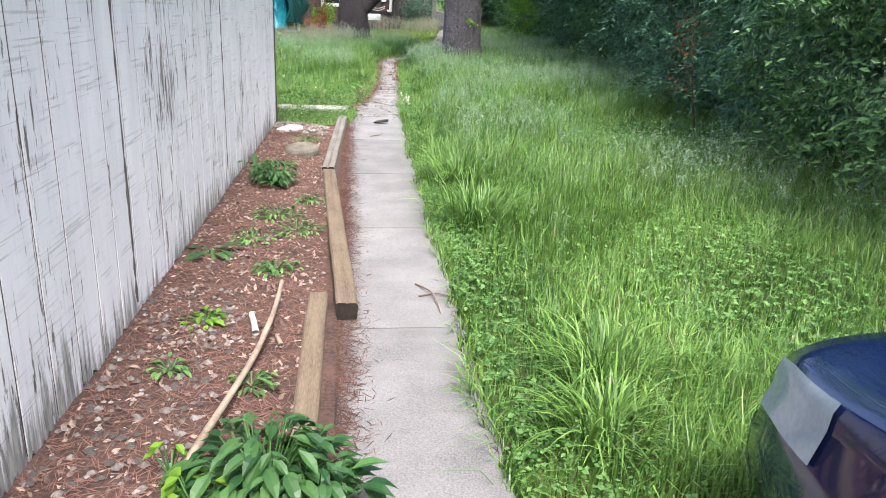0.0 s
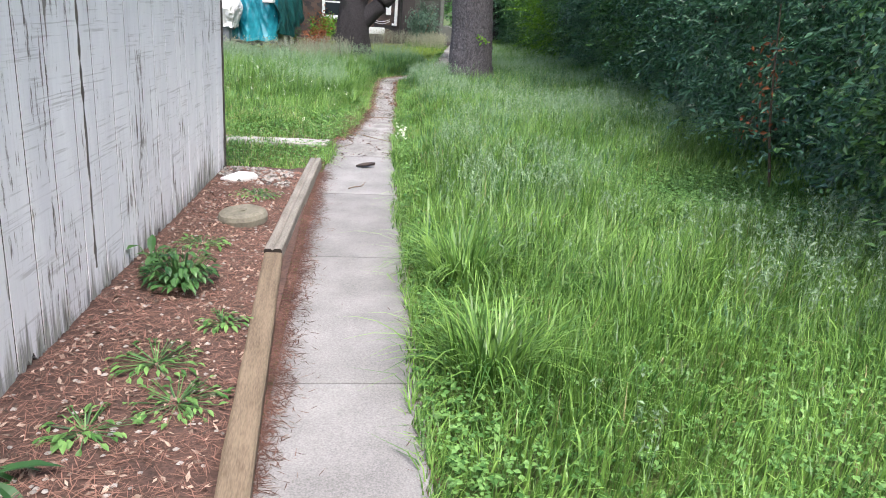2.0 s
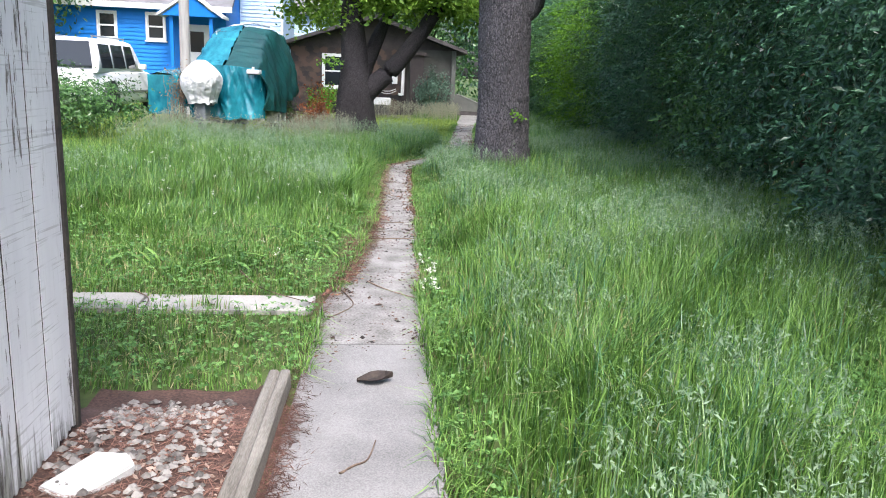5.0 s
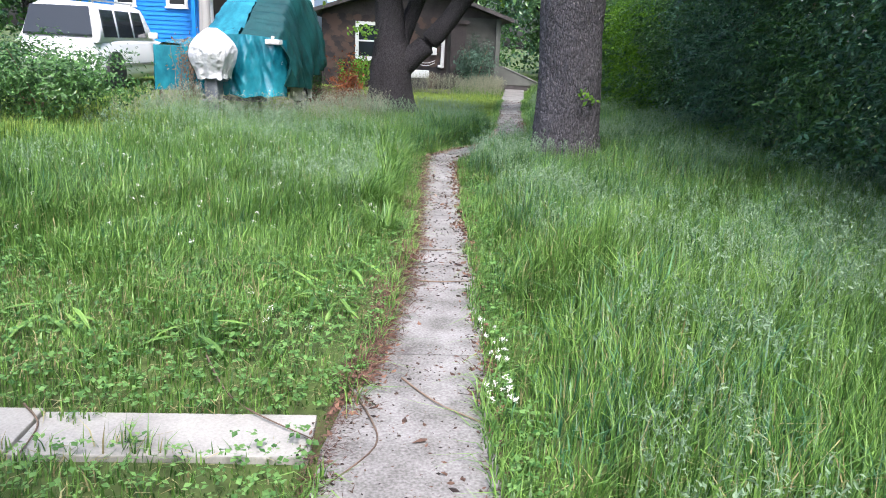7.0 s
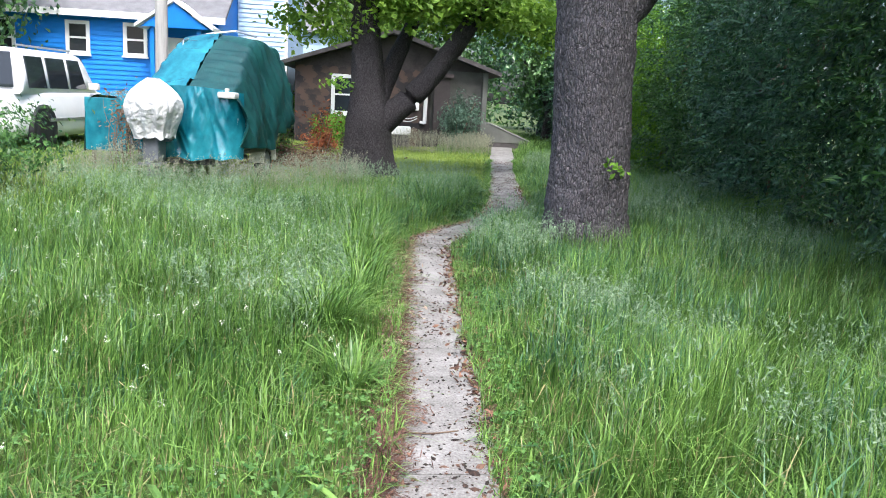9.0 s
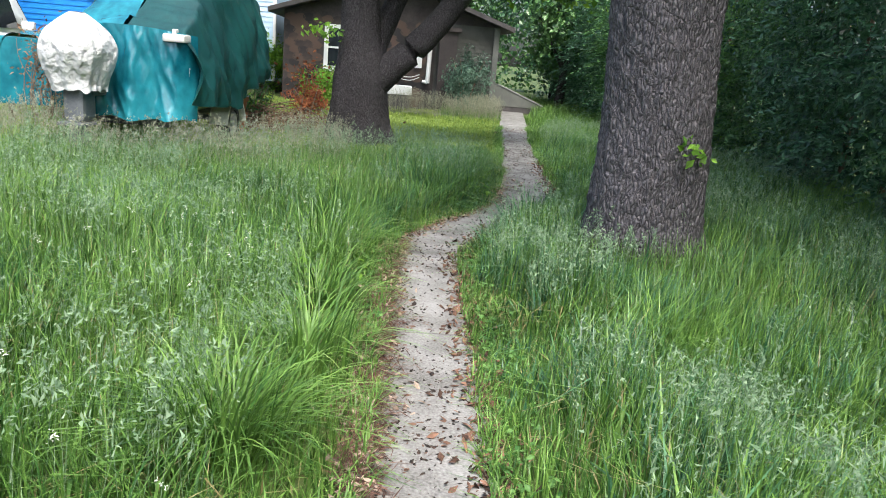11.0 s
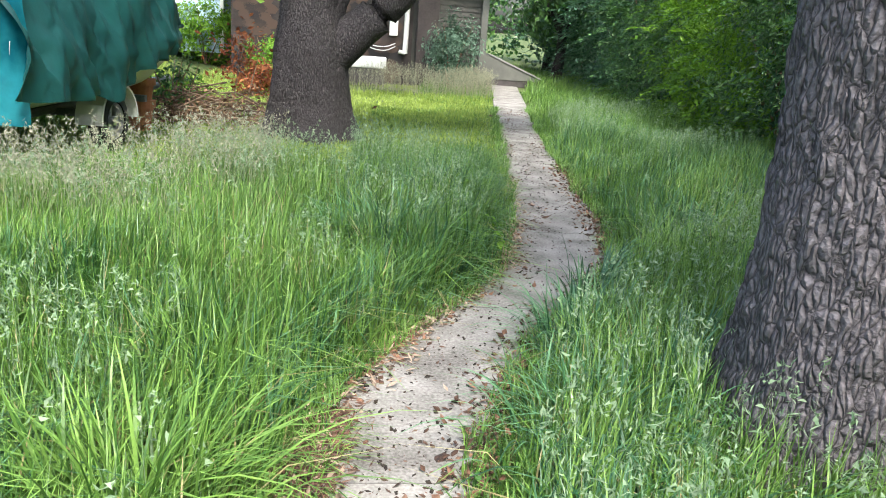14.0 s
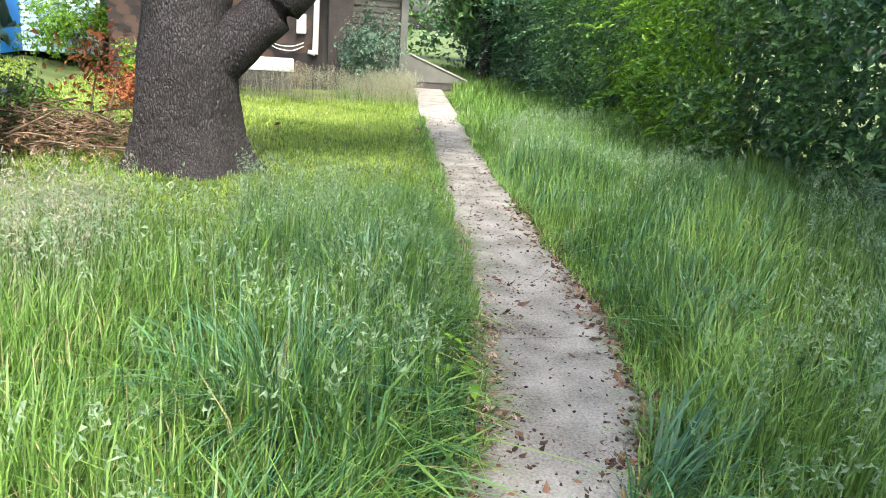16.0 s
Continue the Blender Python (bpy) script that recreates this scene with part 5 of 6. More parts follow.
    # second, smaller covered hull beside it
    sk = thing("covered_dinghy", base @ pose(-1.12, 0.15, 0, 0, 0, 12) @ Matrix.Diagonal((0.72, 1, 1, 1)), "small dinghy under a teal tarpaulin beside the boat", "boat")
    v, q = [], []
    for i in range(26):
        f = i / 25
        y = 2.3 * f
        w = 0.5 * (1 - 0.7 * S((f - 0.5) / 0.5))
        for j in range(17):
            s = j / 16 * 2 - 1
            x = w * np.sign(s) * abs(s) ** 0.55
            z = 1.42 - 0.75 * abs(s) ** 3.2 + 0.10 * f + 0.05 * noise.noise(Vector((x * 4, y * 3, 2)))
            v.append((x + 0.05 * noise.noise(Vector((y * 4, z * 3, 1))), y, z if abs(s) < 0.99 else 0.48))
    for i in range(25):
        for j in range(16):
            a = i * 17 + j
            q.append((a, a + 1, a + 18, a + 17))
    tagged(arrays("tarp", v, q, [tuple(range(0, 3))], M_TARP, sk, True), "teal tarpaulin")
    bm = boxb(-0.46, 0.46, 0.02, 0.05, 0.5, 1.38, bevel=0.01)
    part("tarp_end", bm, M_TARP, sk)
    bm = bmesh.new()
    for px, py in ((-0.35, 0.2), (0.35, 0.2), (-0.2, 1.8), (0.2, 1.8)):
        add_box(bm, px - 0.04, px + 0.04, py - 0.04, py + 0.04, 0, 0.6)
    part("trestle", bm, M_TWIG, sk)


make_boat()

dv = thing("dead_vines", pose(-3.62, 24.15, float(gz(-3.6, 24.1))), "tangle of brown dead vines beside the outboard motor", "vines")
for k in range(14):
    a, b = rng.uniform(-0.14, 0.14), rng.uniform(-0.12, 0.12)
    limb("vine", [(a, b, 0.0), (a + rng.normal(0, 0.1), b + rng.normal(0, 0.08), 0.6), (a + rng.normal(0, 0.1), b + rng.normal(0, 0.08), 1.0), (a + rng.normal(0, 0.14), b, rng.uniform(1.1, 1.4))], 0.008, 0.003, M_TWIG, dv, 9, 5)
p = rng.normal(0, 1, (500, 3)) * np.array((0.13, 0.1, 0.24)) + np.array((0.0, -0.02, 0.98))
leaf_cloud("dead_foliage", p, np.tile((0.0, -0.6, 0.5), (500, 1)), 0.06, L_DEAD, dv, 0.4, 0.8)


# ---- blue house beyond the drive ----
def sash_window(parent, x, z0, w, h, y, trim=0.11):
    """A sash window in a wall that faces -y."""
    fr = bmesh.new()
    for a in ((x - w / 2 - trim, x - w / 2, z0 - trim, z0 + h + trim), (x + w / 2, x + w / 2 + trim, z0 - trim, z0 + h + trim), (x - w / 2, x + w / 2, z0 + h, z0 + h + trim), (x - w / 2, x + w / 2, z0 - trim, z0)):
        add_box(fr, a[0], a[1], y - 0.05, y + 0.05, a[2], a[3])
    add_box(fr, x - w / 2, x + w / 2, y - 0.02, y + 0.04, z0 + h / 2 - 0.03, z0 + h / 2 + 0.03)
    win = part("window", fr, M_WHITE, parent, "white framed sash window")
    for a, b in ((0, h / 2 - 0.03), (h / 2 + 0.03, h)):
        part("pane", boxb(x - w / 2, x + w / 2, y + 0.005, y + 0.025, z0 + a, z0 + b), M_GLASS, win)
    part("sill", boxb(x - w / 2 - trim - 0.04, x + w / 2 + trim + 0.04, y - 0.10, y - 0.052, z0 - trim - 0.04, z0 - trim + 0.01), M_WHITE, win)


def lap_siding(bm, x0, x1, z0, z1, y, step=0.16, holes=()):
    """Overlapping level boards, each tilted out at its foot, left open at the windows."""
    z = z0
    while z < z1:
        zt = min(z + step, z1)
        cuts = sorted((h[0], h[1]) for h in holes if h[2] < zt and h[3] > z)
        a = x0
        for c0, c1 in cuts + [(x1, x1)]:
            if c0 > a:
                vs = [bm.verts.new(p) for p in ((a, y - 0.025, z), (c0, y - 0.025, z), (c0, y, zt), (a, y, zt))]
                bm.faces.new(vs)
                vs = [bm.verts.new(p) for p in ((a, y - 0.025, z), (a, y + 0.01, z), (c0, y + 0.01, z), (c0, y - 0.025, z))]
                bm.faces.new(vs)
            a = max(a, c1)
        z = zt
    return bm


def make_blue_house():
    g = float(gz(-9, 37))
    h = thing("blue_house", Matrix.Translation((-9, 37, g)), "bright blue clapboard house with white windows and grey roof", "house")
    EV = 3.3
    wins = [(-2.32, 1.95, 0.62, 1.05), (-0.02, 2.18, 0.52, 0.82), (1.74, 2.2, 0.52, 0.82)]
    holes = [(x - w / 2 - 0.1, x + w / 2 + 0.1, z, z + hh) for x, z, w, hh in wins]
    part("wall", lap_siding(bmesh.new(), -3.35, 4.3, 0.3, EV, 0.0, 0.15, holes), M_BLUE, h, "bright blue clapboards")
    part("wall_core", boxb(-3.35, 4.3, 0.06, 0.3, 0.0, EV), M_BLUE, h)
    part("foundation", boxb(-3.35, 4.3, -0.02, 0.055, 0.0, 0.3), M_GREYWALL, h)
    for x, z, w, hh in wins:
        sash_window(h, x, z, w, hh, 0.0)
    part("side_wall", boxb(4.06, 4.3, 0.31, 7.0, 0.0, EV), M_BLUE, h)
    part("far_wall", boxb(-3.35, 4.3, 7.0, 7.2, 0.0, EV), M_BLUE, h)
    part("left_wall", boxb(-3.35, -3.15, 0.31, 7.0, 0.0, EV), M_BLUE, h)
    bm = bmesh.new()
    for a, b in ((-0.35, 3.6), (7.55, 3.6)):
        f = bm.faces.new([bm.verts.new(p) for p in ((-3.65, a, EV), (4.6, a, EV), (4.6, b, EV + 2.5), (-3.65, b, EV + 2.5))])
        r = bmesh.ops.extrude_face_region(bm, geom=[f])
        bmesh.ops.translate(bm, vec=(0, 0, 0.12), verts=[e for e in r["geom"] if isinstance(e, bmesh.types.BMVert)])
    bmesh.ops.recalc_face_normals(bm, faces=bm.faces)
    part("roof", bm, M_ROOF, h, "pale grey shingle roof")
    part("fascia", boxb(-3.65, 4.6, -0.40, -0.352, EV - 0.08, EV + 0.12), M_WHITE, h)
    for xg in (-3.3, 4.2):
        bm = bmesh.new()
        f = bm.faces.new([bm.verts.new(p) for p in ((xg, 0.05, EV), (xg, 7.15, EV), (xg, 3.6, EV + 2.45))])
        r = bmesh.ops.extrude_face_region(bm, geom=[f])
        bmesh.ops.translate(bm, vec=(0.08, 0, 0), verts=[e for e in r["geom"] if isinstance(e, bmesh.types.BMVert)])
        bmesh.ops.recalc_face_normals(bm, faces=bm.faces)
        part("gable", bm, M_BLUE, h)
    # entrance with a small gabled hood
    d = part("door", boxb(2.75, 3.75, -0.09, -0.03, 0.5, 2.75, bevel=0.01), M_WHITE, h, "white door with a dark glazed top")
    part("door_pane", boxb(3.0, 3.5, -0.11, -0.092, 1.75, 2.5), M_GLASS, d)
    part("step", boxb(2.5, 4.0, -1.2, -0.03, 0.0, 0.45, bevel=0.02), M_CONC2, h)
    for x in (2.55, 3.95):
        part("porch_post", boxb(x - 0.06, x + 0.06, -1.1, -0.98, 0.45, 2.95), M_BLUE, h)
    bm = bmesh.new()
    for s in (-1, 1):
        f = bm.faces.new([bm.verts.new(p) for p in ((3.25 + s * 1.15, -1.3, 2.95), (3.25, -1.3, 3.75), (3.25, 0.1, 3.75), (3.25 + s * 1.15, 0.1, 2.95))])
        r = bmesh.ops.extrude_face_region(bm, geom=[f])
        bmesh.ops.translate(bm, vec=(0, 0, 0.1), verts=[e for e in r["geom"] if isinstance(e, bmesh.types.BMVert)])
    bmesh.ops.recalc_face_normals(bm, faces=bm.faces)
    hood = part("porch_hood", bm, M_WHITE, h)
    bm = bmesh.new()
    bm.faces.new([bm.verts.new(p) for p in ((2.25, -1.22, 2.98), (4.25, -1.22, 2.98), (3.25, -1.22, 3.72))])
    bm.faces.new([bm.verts.new(p) for p in ((2.25, -1.16, 2.98), (3.25, -1.16, 3.72), (4.25, -1.16, 2.98))])
    part("porch_gable", bm, M_BLUE, hood)
    # taller pale blue neighbour
    n = thing("pale_house", Matrix.Translation((-4.7, 40.6, g)), "tall pale blue sided house behind the blue one", "house")
    part("wall", lap_siding(bmesh.new(), 0.0, 1.7, 0.0, 6.2, 0.0, 0.16), M_PALEBLUE, n)
    part("wall_core", boxb(0.0, 1.7, 0.05, 7.0, 0.0, 6.2), M_PALEBLUE, n)
    part("corner_trim", boxb(1.70, 1.80, -0.05, 0.05, 0.0, 6.2), M_WHITE, n)
    bm = bmesh.new()
    f = bm.faces.new([bm.verts.new(p) for p in ((-0.3, -0.3, 6.2), (2.1, -0.3, 6.2), (2.1, 7.3, 7.8), (-0.3, 7.3, 7.8))])
    r = bmesh.ops.extrude_face_region(bm, geom=[f])
    bmesh.ops.translate(bm, vec=(0, 0, 0.12), verts=[e for e in r["geom"] if isinstance(e, bmesh.types.BMVert)])
    part("roof", bm, M_ROOF, n)


make_blue_house()

pole = thing("utility_pole", Matrix.Translation((-5.3, 32.6, float(gz(-5.3, 32.6)))), "weathered grey wooden utility pole on the lawn", "utility pole")
v, q = tube([(0, 0, -0.1), (0.02, 0, 3), (0.03, 0, 6), (0.05, 0, 9)], [0.17, 0.16, 0.15, 0.14], 20, 0.05, 4)
arrays("shaft", v, q, [], M_POLE, pole, True)
bm = boxb(-1.1, 1.1, -0.18, -0.08, 8.2, 8.32)
part("crossarm", bm, M_POLE, pole)


# ---- brown house at the end of the walk ----
def make_brown_house():
    h = thing("brown_house", Matrix.Translation((0, 39, 0)), "brown single-storey house clad in shingles and stone pieces", "house")
    x0, x1, EV = -2.45, 4.35, 2.75
    holes = [(-1.05, -0.30, 1.15, 2.30)]
    bm = bmesh.new()
    for a in ((x0, -1.05, 0, EV), (-0.30, x1, 0, EV), (-1.05, -0.30, 0, 1.15), (-1.05, -0.30, 2.30, EV)):
        add_box(bm, a[0], a[1], 0.0, 0.25, a[2], a[3])
    wall = part("wall", bm, M_HOUSE, h, "brown shingle wall")
    # irregular stone-coloured shingles on the left half
    random.seed(9)
    shapes = []
    for k in range(5):
        bm = bmesh.new()
        m = 7
        f = bm.faces.new([bm.verts.new((0.19 * (0.8 + 0.35 * random.random()) * math.cos(2 * math.pi * i / m), -0.02, 0.14 * (0.8 + 0.35 * random.random()) * math.sin(2 * math.pi * i / m))) for i in range(m)][::-1])
        r = bmesh.ops.extrude_face_region(bm, geom=[f])
        bmesh.ops.translate(bm, vec=(0, 0.02, 0), verts=[e for e in r["geom"] if isinstance(e, bmesh.types.BMVert)])
        bmesh.ops.recalc_face_normals(bm, faces=bm.faces)
        me = bpy.data.meshes.new("cladding_stone")
        bm.to_mesh(me); bm.free()
        me.materials.append(M_STONEV)
        shapes.append(me)
    for r in range(13):
        for c in range(16):
            x = x0 + 0.18 + c * 0.29 + (0.14 if r % 2 else 0) + random.uniform(-0.03, 0.03)
            z = 0.16 + r * 0.20 + random.uniform(-0.02, 0.02)
            if x > 2.0 or (-1.35 < x < 0.0 and 0.95 < z < 2.5):
                continue
            ob = new("cladding_stone", shapes[random.randrange(5)])
            ob.parent = wall
            ob.location = (x, -0.003, z)
    sash_window(h, -0.675, 1.15, 0.75, 1.15, 0.03, 0.13)
    bm = bmesh.new()
    for a, b, c, d in ((x1 - 0.25, x1, 0.25, 8), (x0, x0 + 0.25, 0.25, 8)):
        add_box(bm, a, b, c, d, 0, EV)
    add_box(bm, x0, x1, 8, 8.25, 0, EV)
    part("side_walls", bm, M_GREYWALL, h)
    # grey siding over the right half and a projecting dark bay
    part("siding", lap_siding(bmesh.new(), 2.35, 4.3, 0.1, EV, -0.005, 0.14), M_GREYWALL, h, "grey lapped siding")
    bm = bmesh.new()
    add_box(bm, 2.45, 3.0, -0.5, -0.04, 0.0, 2.5)
    add_box(bm, 2.35, 3.1, -0.6, -0.04, 2.5, 2.62)
    part("chimney_bay", bm, M_HOUSE, h, "dark brown projecting bay")
    part("downpipe", cyl(cyl(bmesh.new(), (2.17, -0.09, 0.85), (2.2, -0.09, 2.7), 0.07, 0.07, 10), (2.0, -0.09, 0.9), (2.17, -0.09, 0.86), 0.05, 0.05, 8), M_WHITE, h, "white downpipe")
    part("meter_box", boxb(1.72, 1.95, -0.16, -0.03, 1.3, 1.75, bevel=0.03), M_WHITE, h, "pale grey electric meter")
    for k in range(2):
        pts = smooth_line([(0.9, -0.1, 1.35 - 0.1 * k), (1.2, -0.12, 1.05 - 0.08 * k), (1.6, -0.12, 1.0 - 0.1 * k), (1.9, -0.1, 1.1 - 0.08 * k)], 14)
        v, q = tube(pts, [0.013] * 14, 6)
        arrays("cable", v, q, [], M_WHITE, h, True)
    part("corner_post", boxb(4.2, 4.38, -0.14, -0.04, 0.1, EV, bevel=0.01), M_CELLAR, h, "pale grey corner board")
    # gable roof, ridge running away from the walk
    bm = bmesh.new()
    for a, b in ((x0 - 0.45, 0.95), (x1 + 0.45, 0.95)):
        f = bm.faces.new([bm.verts.new(p) for p in ((a, -0.5, EV - 0.12), (b, -0.5, EV + 1.15), (b, 8.6, EV + 1.15), (a, 8.6, EV - 0.12))])
        r = bmesh.ops.extrude_face_region(bm, geom=[f])
        bmesh.ops.translate(bm, vec=(0, 0, 0.14), verts=[e for e in r["geom"] if isinstance(e, bmesh.types.BMVert)])
    bmesh.ops.recalc_face_normals(bm, faces=bm.faces)
    part("roof", bm, M_DARKROOF, h, "dark shingle roof")
    bm = bmesh.new()
    bm.faces.new([bm.verts.new(p) for p in ((x0, 0.02, EV), (x1, 0.02, EV), (0.95, 0.02, EV + 1.12))])
    bm.faces.new([bm.verts.new(p) for p in ((x0, 0.2, EV), (0.95, 0.2, EV + 1.12), (x1, 0.2, EV))])
    part("gable", bm, M_HOUSE, h)
    # sloping cellar hatch beside the path
    c = thing("cellar_hatch", Matrix.Translation((4.42, 41.0, 0)), "sloping grey-green metal cellar hatch against the house", "cellar hatch")
    bm = bmesh.new()
    pr = [(0, 0.2), (0, 0.9), (0.45, 0.9), (2.05, 0.28), (2.05, 0.2)]
    f = bm.faces.new([bm.verts.new((x, 0, z)) for x, z in pr])
    r = bmesh.ops.extrude_face_region(bm, geom=[f])
    bmesh.ops.translate(bm, vec=(0, 1.4, 0), verts=[e for e in r["geom"] if isinstance(e, bmesh.types.BMVert)])
    bmesh.ops.recalc_face_normals(bm, faces=bm.faces)
    part("side_panel", bm, M_CELLAR, c)
    m = Matrix.Translation((0.45, 0, 0.905)) @ Matrix.Rotation(math.atan2(0.62, 1.60), 4, "Y")
    for a in (0.0, 0.71):
        part("door_leaf", boxb(0, 1.74, a - 0.03, a + 0.67, 0.0, 0.04, bevel=0.006, m=m), M_GALV, c, "pale door leaf")
    part("kerb", boxb(-0.02, 2.1, 0.02, 1.46, 0.0, 0.2, bevel=0.01), M_DARKROOF, c, "dark foundation")
    # white condenser box on the grass
    a = thing("condenser_unit", Matrix.Translation((0.95, 38.0, 0)), "white metal condenser box beside the house wall", "condenser")
    part("casing", boxb(-0.5, 0.7, 0.0, 0.55, 0.46, 0.74, bevel=0.03), M_WHITE, a)
    part("base", boxb(-0.46, 0.66, 0.03, 0.52, 0.0, 0.46), M_DARKROOF, a, "dark base")


make_brown_house()

fh = thing("far_house", Matrix.Translation((-5.0, 56, 0)), "distant pale blue house with a white window", "house")
part("wall", lap_siding(bmesh.new(), -4, 4, 0.0, 5.0, 0.0, 0.2), M_PALEBLUE, fh)
part("wall_core", boxb(-4, 4, 0.06, 6, 0, 5), M_PALEBLUE, fh)
sash_window(fh, 1.2, 1.6, 1.0, 1.4, 0.0)
bm = bmesh.new()
for a, b in ((-0.4, 3.0), (6.4, 3.0)):
    f = bm.faces.new([bm.verts.new(p) for p in ((-4.4, a, 5.0), (4.4, a, 5.0), (4.4, b, 7.0), (-4.4, b, 7.0))])
    r = bmesh.ops.extrude_face_region(bm, geom=[f])
    bmesh.ops.translate(bm, vec=(0, 0, 0.12), verts=[e for e in r["geom"] if isinstance(e, bmesh.types.BMVert)])
bmesh.ops.recalc_face_normals(bm, faces=bm.faces)
part("roof", bm, M_ROOF, fh)


# ---- garden bushes ----
def bush(x, y, r, h, n, size, material, label, z=None, asp=0.5, name="bush", stems=6, clumps=40, lean=(0, 0)):
    z = float(gz(x, y)) if z is None else z
    ob = thing(name, Matrix.Translation((x, y, z)), label, "bush")
    for k in range(stems):
        a = rng.uniform(0, 6.28)
        limb("stem", [(0.05 * math.cos(a), 0.05 * math.sin(a), -0.03), (r * 0.3 * math.cos(a), r * 0.3 * math.sin(a), h * 0.45), (r * 0.7 * math.cos(a), r * 0.7 * math.sin(a), h * 0.85)], 0.02, 0.006, M_TWIG, ob, 6, 6)
    p, u = clump_points(n, (lean[0], lean[1], h * 0.52), (r, r, h * 0.5), clumps, (r * 0.14, r * 0.14, h * 0.08), 0.35)
    p[:, 2] = np.abs(p[:, 2])
    leaf_cloud("crown", p, u + np.array((0, 0, 0.4)), size, material, ob, asp, 0.5)
    return ob


bush(-5.35, 21.6, 1.45, 1.25, 9000, 0.075, L_MID, "round clipped green bush at the edge of the lawn", clumps=70)
bush(-6.9, 19.4, 1.2, 1.9, 5000, 0.085, L_MID, "leafy green bush at the edge of the lawn", clumps=60)
bush(-4.9, 17.8, 0.5, 0.8, 1500, 0.06, L_MID, "small ragged green bush in the grass")
bush(-0.95, 34.6, 0.55, 1.35, 2600, 0.09, L_LIME, "bright green bush before the brown house")
bush(-1.15, 33.6, 0.5, 0.72, 1300, 0.08, L_RUST, "dead rust-brown bush before the brown house")
bush(3.35, 38.0, 0.75, 2.0, 3600, 0.09, L_SPRUCE, "grey-green shrub against the brown house", clumps=50)
bush(-2.2, 31.5, 0.5, 0.5, 900, 0.09, L_LIME, "yellow-green weeds and saplings behind the boat")
bush(-3.4, 40.5, 1.5, 1.9, 4500, 0.12, L_LIME, "yellow-green bush beside the brown house", clumps=50)
bush(-5.2, 42.5, 1.6, 1.6, 4000, 0.12, L_LIME, "light green clipped hedge bush beyond the lawn", clumps=50)
bush(-1.9, 29.7, 0.45, 1.0, 700, 0.08, L_MID, "thin leafy weed behind the boat trailer")


def backdrop_tree(x, y, h, r, n, material, label, base=1.6):
    t = thing("garden_tree", Matrix.Translation((x, y, 0)), label, "tree")
    limb("trunk", [(0, 0, -0.1), (0.1, 0, h * 0.3), (0.0, 0.1, h * 0.7)], 0.22, 0.08, M_BARK2, t, 10, 12)
    for k in range(4):
        a = rng.uniform(0, 6.28)
        limb("limb", [(0.05, 0, h * 0.3), (r * 0.4 * math.cos(a), r * 0.4 * math.sin(a), h * 0.5), (r * 0.8 * math.cos(a), r * 0.8 * math.sin(a), h * 0.7)], 0.09, 0.03, M_BARK2, t, 8, 8)
    p, u = clump_points(n, (0, 0, base + (h - base) / 2), (r, r, (h - base) / 2), 80, (r * 0.13, r * 0.13, h * 0.05), 0.4)
    leaf_cloud("crown", p, u + np.array((0, 0, 0.4)), 0.2, material, t, 0.7, 0.5)


backdrop_tree(0.4, 50, 10, 3.2, 9000, L_MAPLE, "leafy green tree behind the brown house", 3.4)
backdrop_tree(4.2, 51, 9.5, 3.4, 8000, L_MID, "leafy tree behind the brown house")
backdrop_tree(8.6, 49, 9, 3.0, 8000, L_DARK, "dark leafy tree behind the house corner", 0.8)
backdrop_tree(7.6, 43.5, 5.5, 1.7, 5000, L_MID, "small leafy tree beside the cellar hatch", 1.2)
backdrop_tree(-11.6, 35.2, 8, 2.3, 6500, L_MID, "leafy green tree beyond the drive", 0.8)


def brush_pile():
    ob = thing("brush_pile", Matrix.Translation((-1.25, 29.4, 0)), "heap of dead branches and brown leaves", "brush pile")
    for k in range(95):
        a = rng.uniform(-1.1, 1.1) + (math.pi if rng.random() < 0.5 else 0)
        L = rng.uniform(0.5, 1.3)
        c = np.array((rng.normal(0, 0.5), rng.normal(0, 0.4), rng.uniform(0.05, 0.42)))
        d = np.array((math.cos(a), math.sin(a) * 0.8, rng.normal(0, 0.22))) * L / 2
        p0, p1 = c - d, c + d
        p0[2], p1[2] = max(p0[2], 0.02), max(p1[2], 0.02)
        limb("branch", [p0, c + rng.normal(0, 0.06, 3), p1], rng.uniform(0.006, 0.017), 0.003, M_TWIG if rng.random() < 0.9 else M_STICK, ob, 7, 6)
    for dx, dy, h in ((0.35, 0.2, 1.25), (0.55, 0.1, 0.95), (-0.3, 0.0, 0.8)):
        limb("branch", [(dx - 0.1, dy, 0.02), (dx, dy, h * 0.5), (dx + 0.12, dy + 0.05, h)], 0.016, 0.005, M_TWIG, ob, 8, 6)
    p = rng.normal(0, 1, (1500, 3)) * np.array((0.7, 0.5, 0.16)) + np.array((-0.1, 0, 0.16))
    p[:, 2] = np.abs(p[:, 2])
    leaf_cloud("dead_foliage", p, np.tile((0.0, -0.3, 0.8), (1500, 1)), 0.08, L_DEAD, ob, 0.5, 0.7)
    p = rng.normal(0, 1, (260, 3)) * np.array((0.22, 0.2, 0.22)) + np.array((0.42, 0.3, 0.95))
    leaf_cloud("dead_foliage", p, np.tile((0.0, -0.3, 0.8), (260, 1)), 0.09, L_RUST, ob, 0.5, 0.7)


brush_pile()

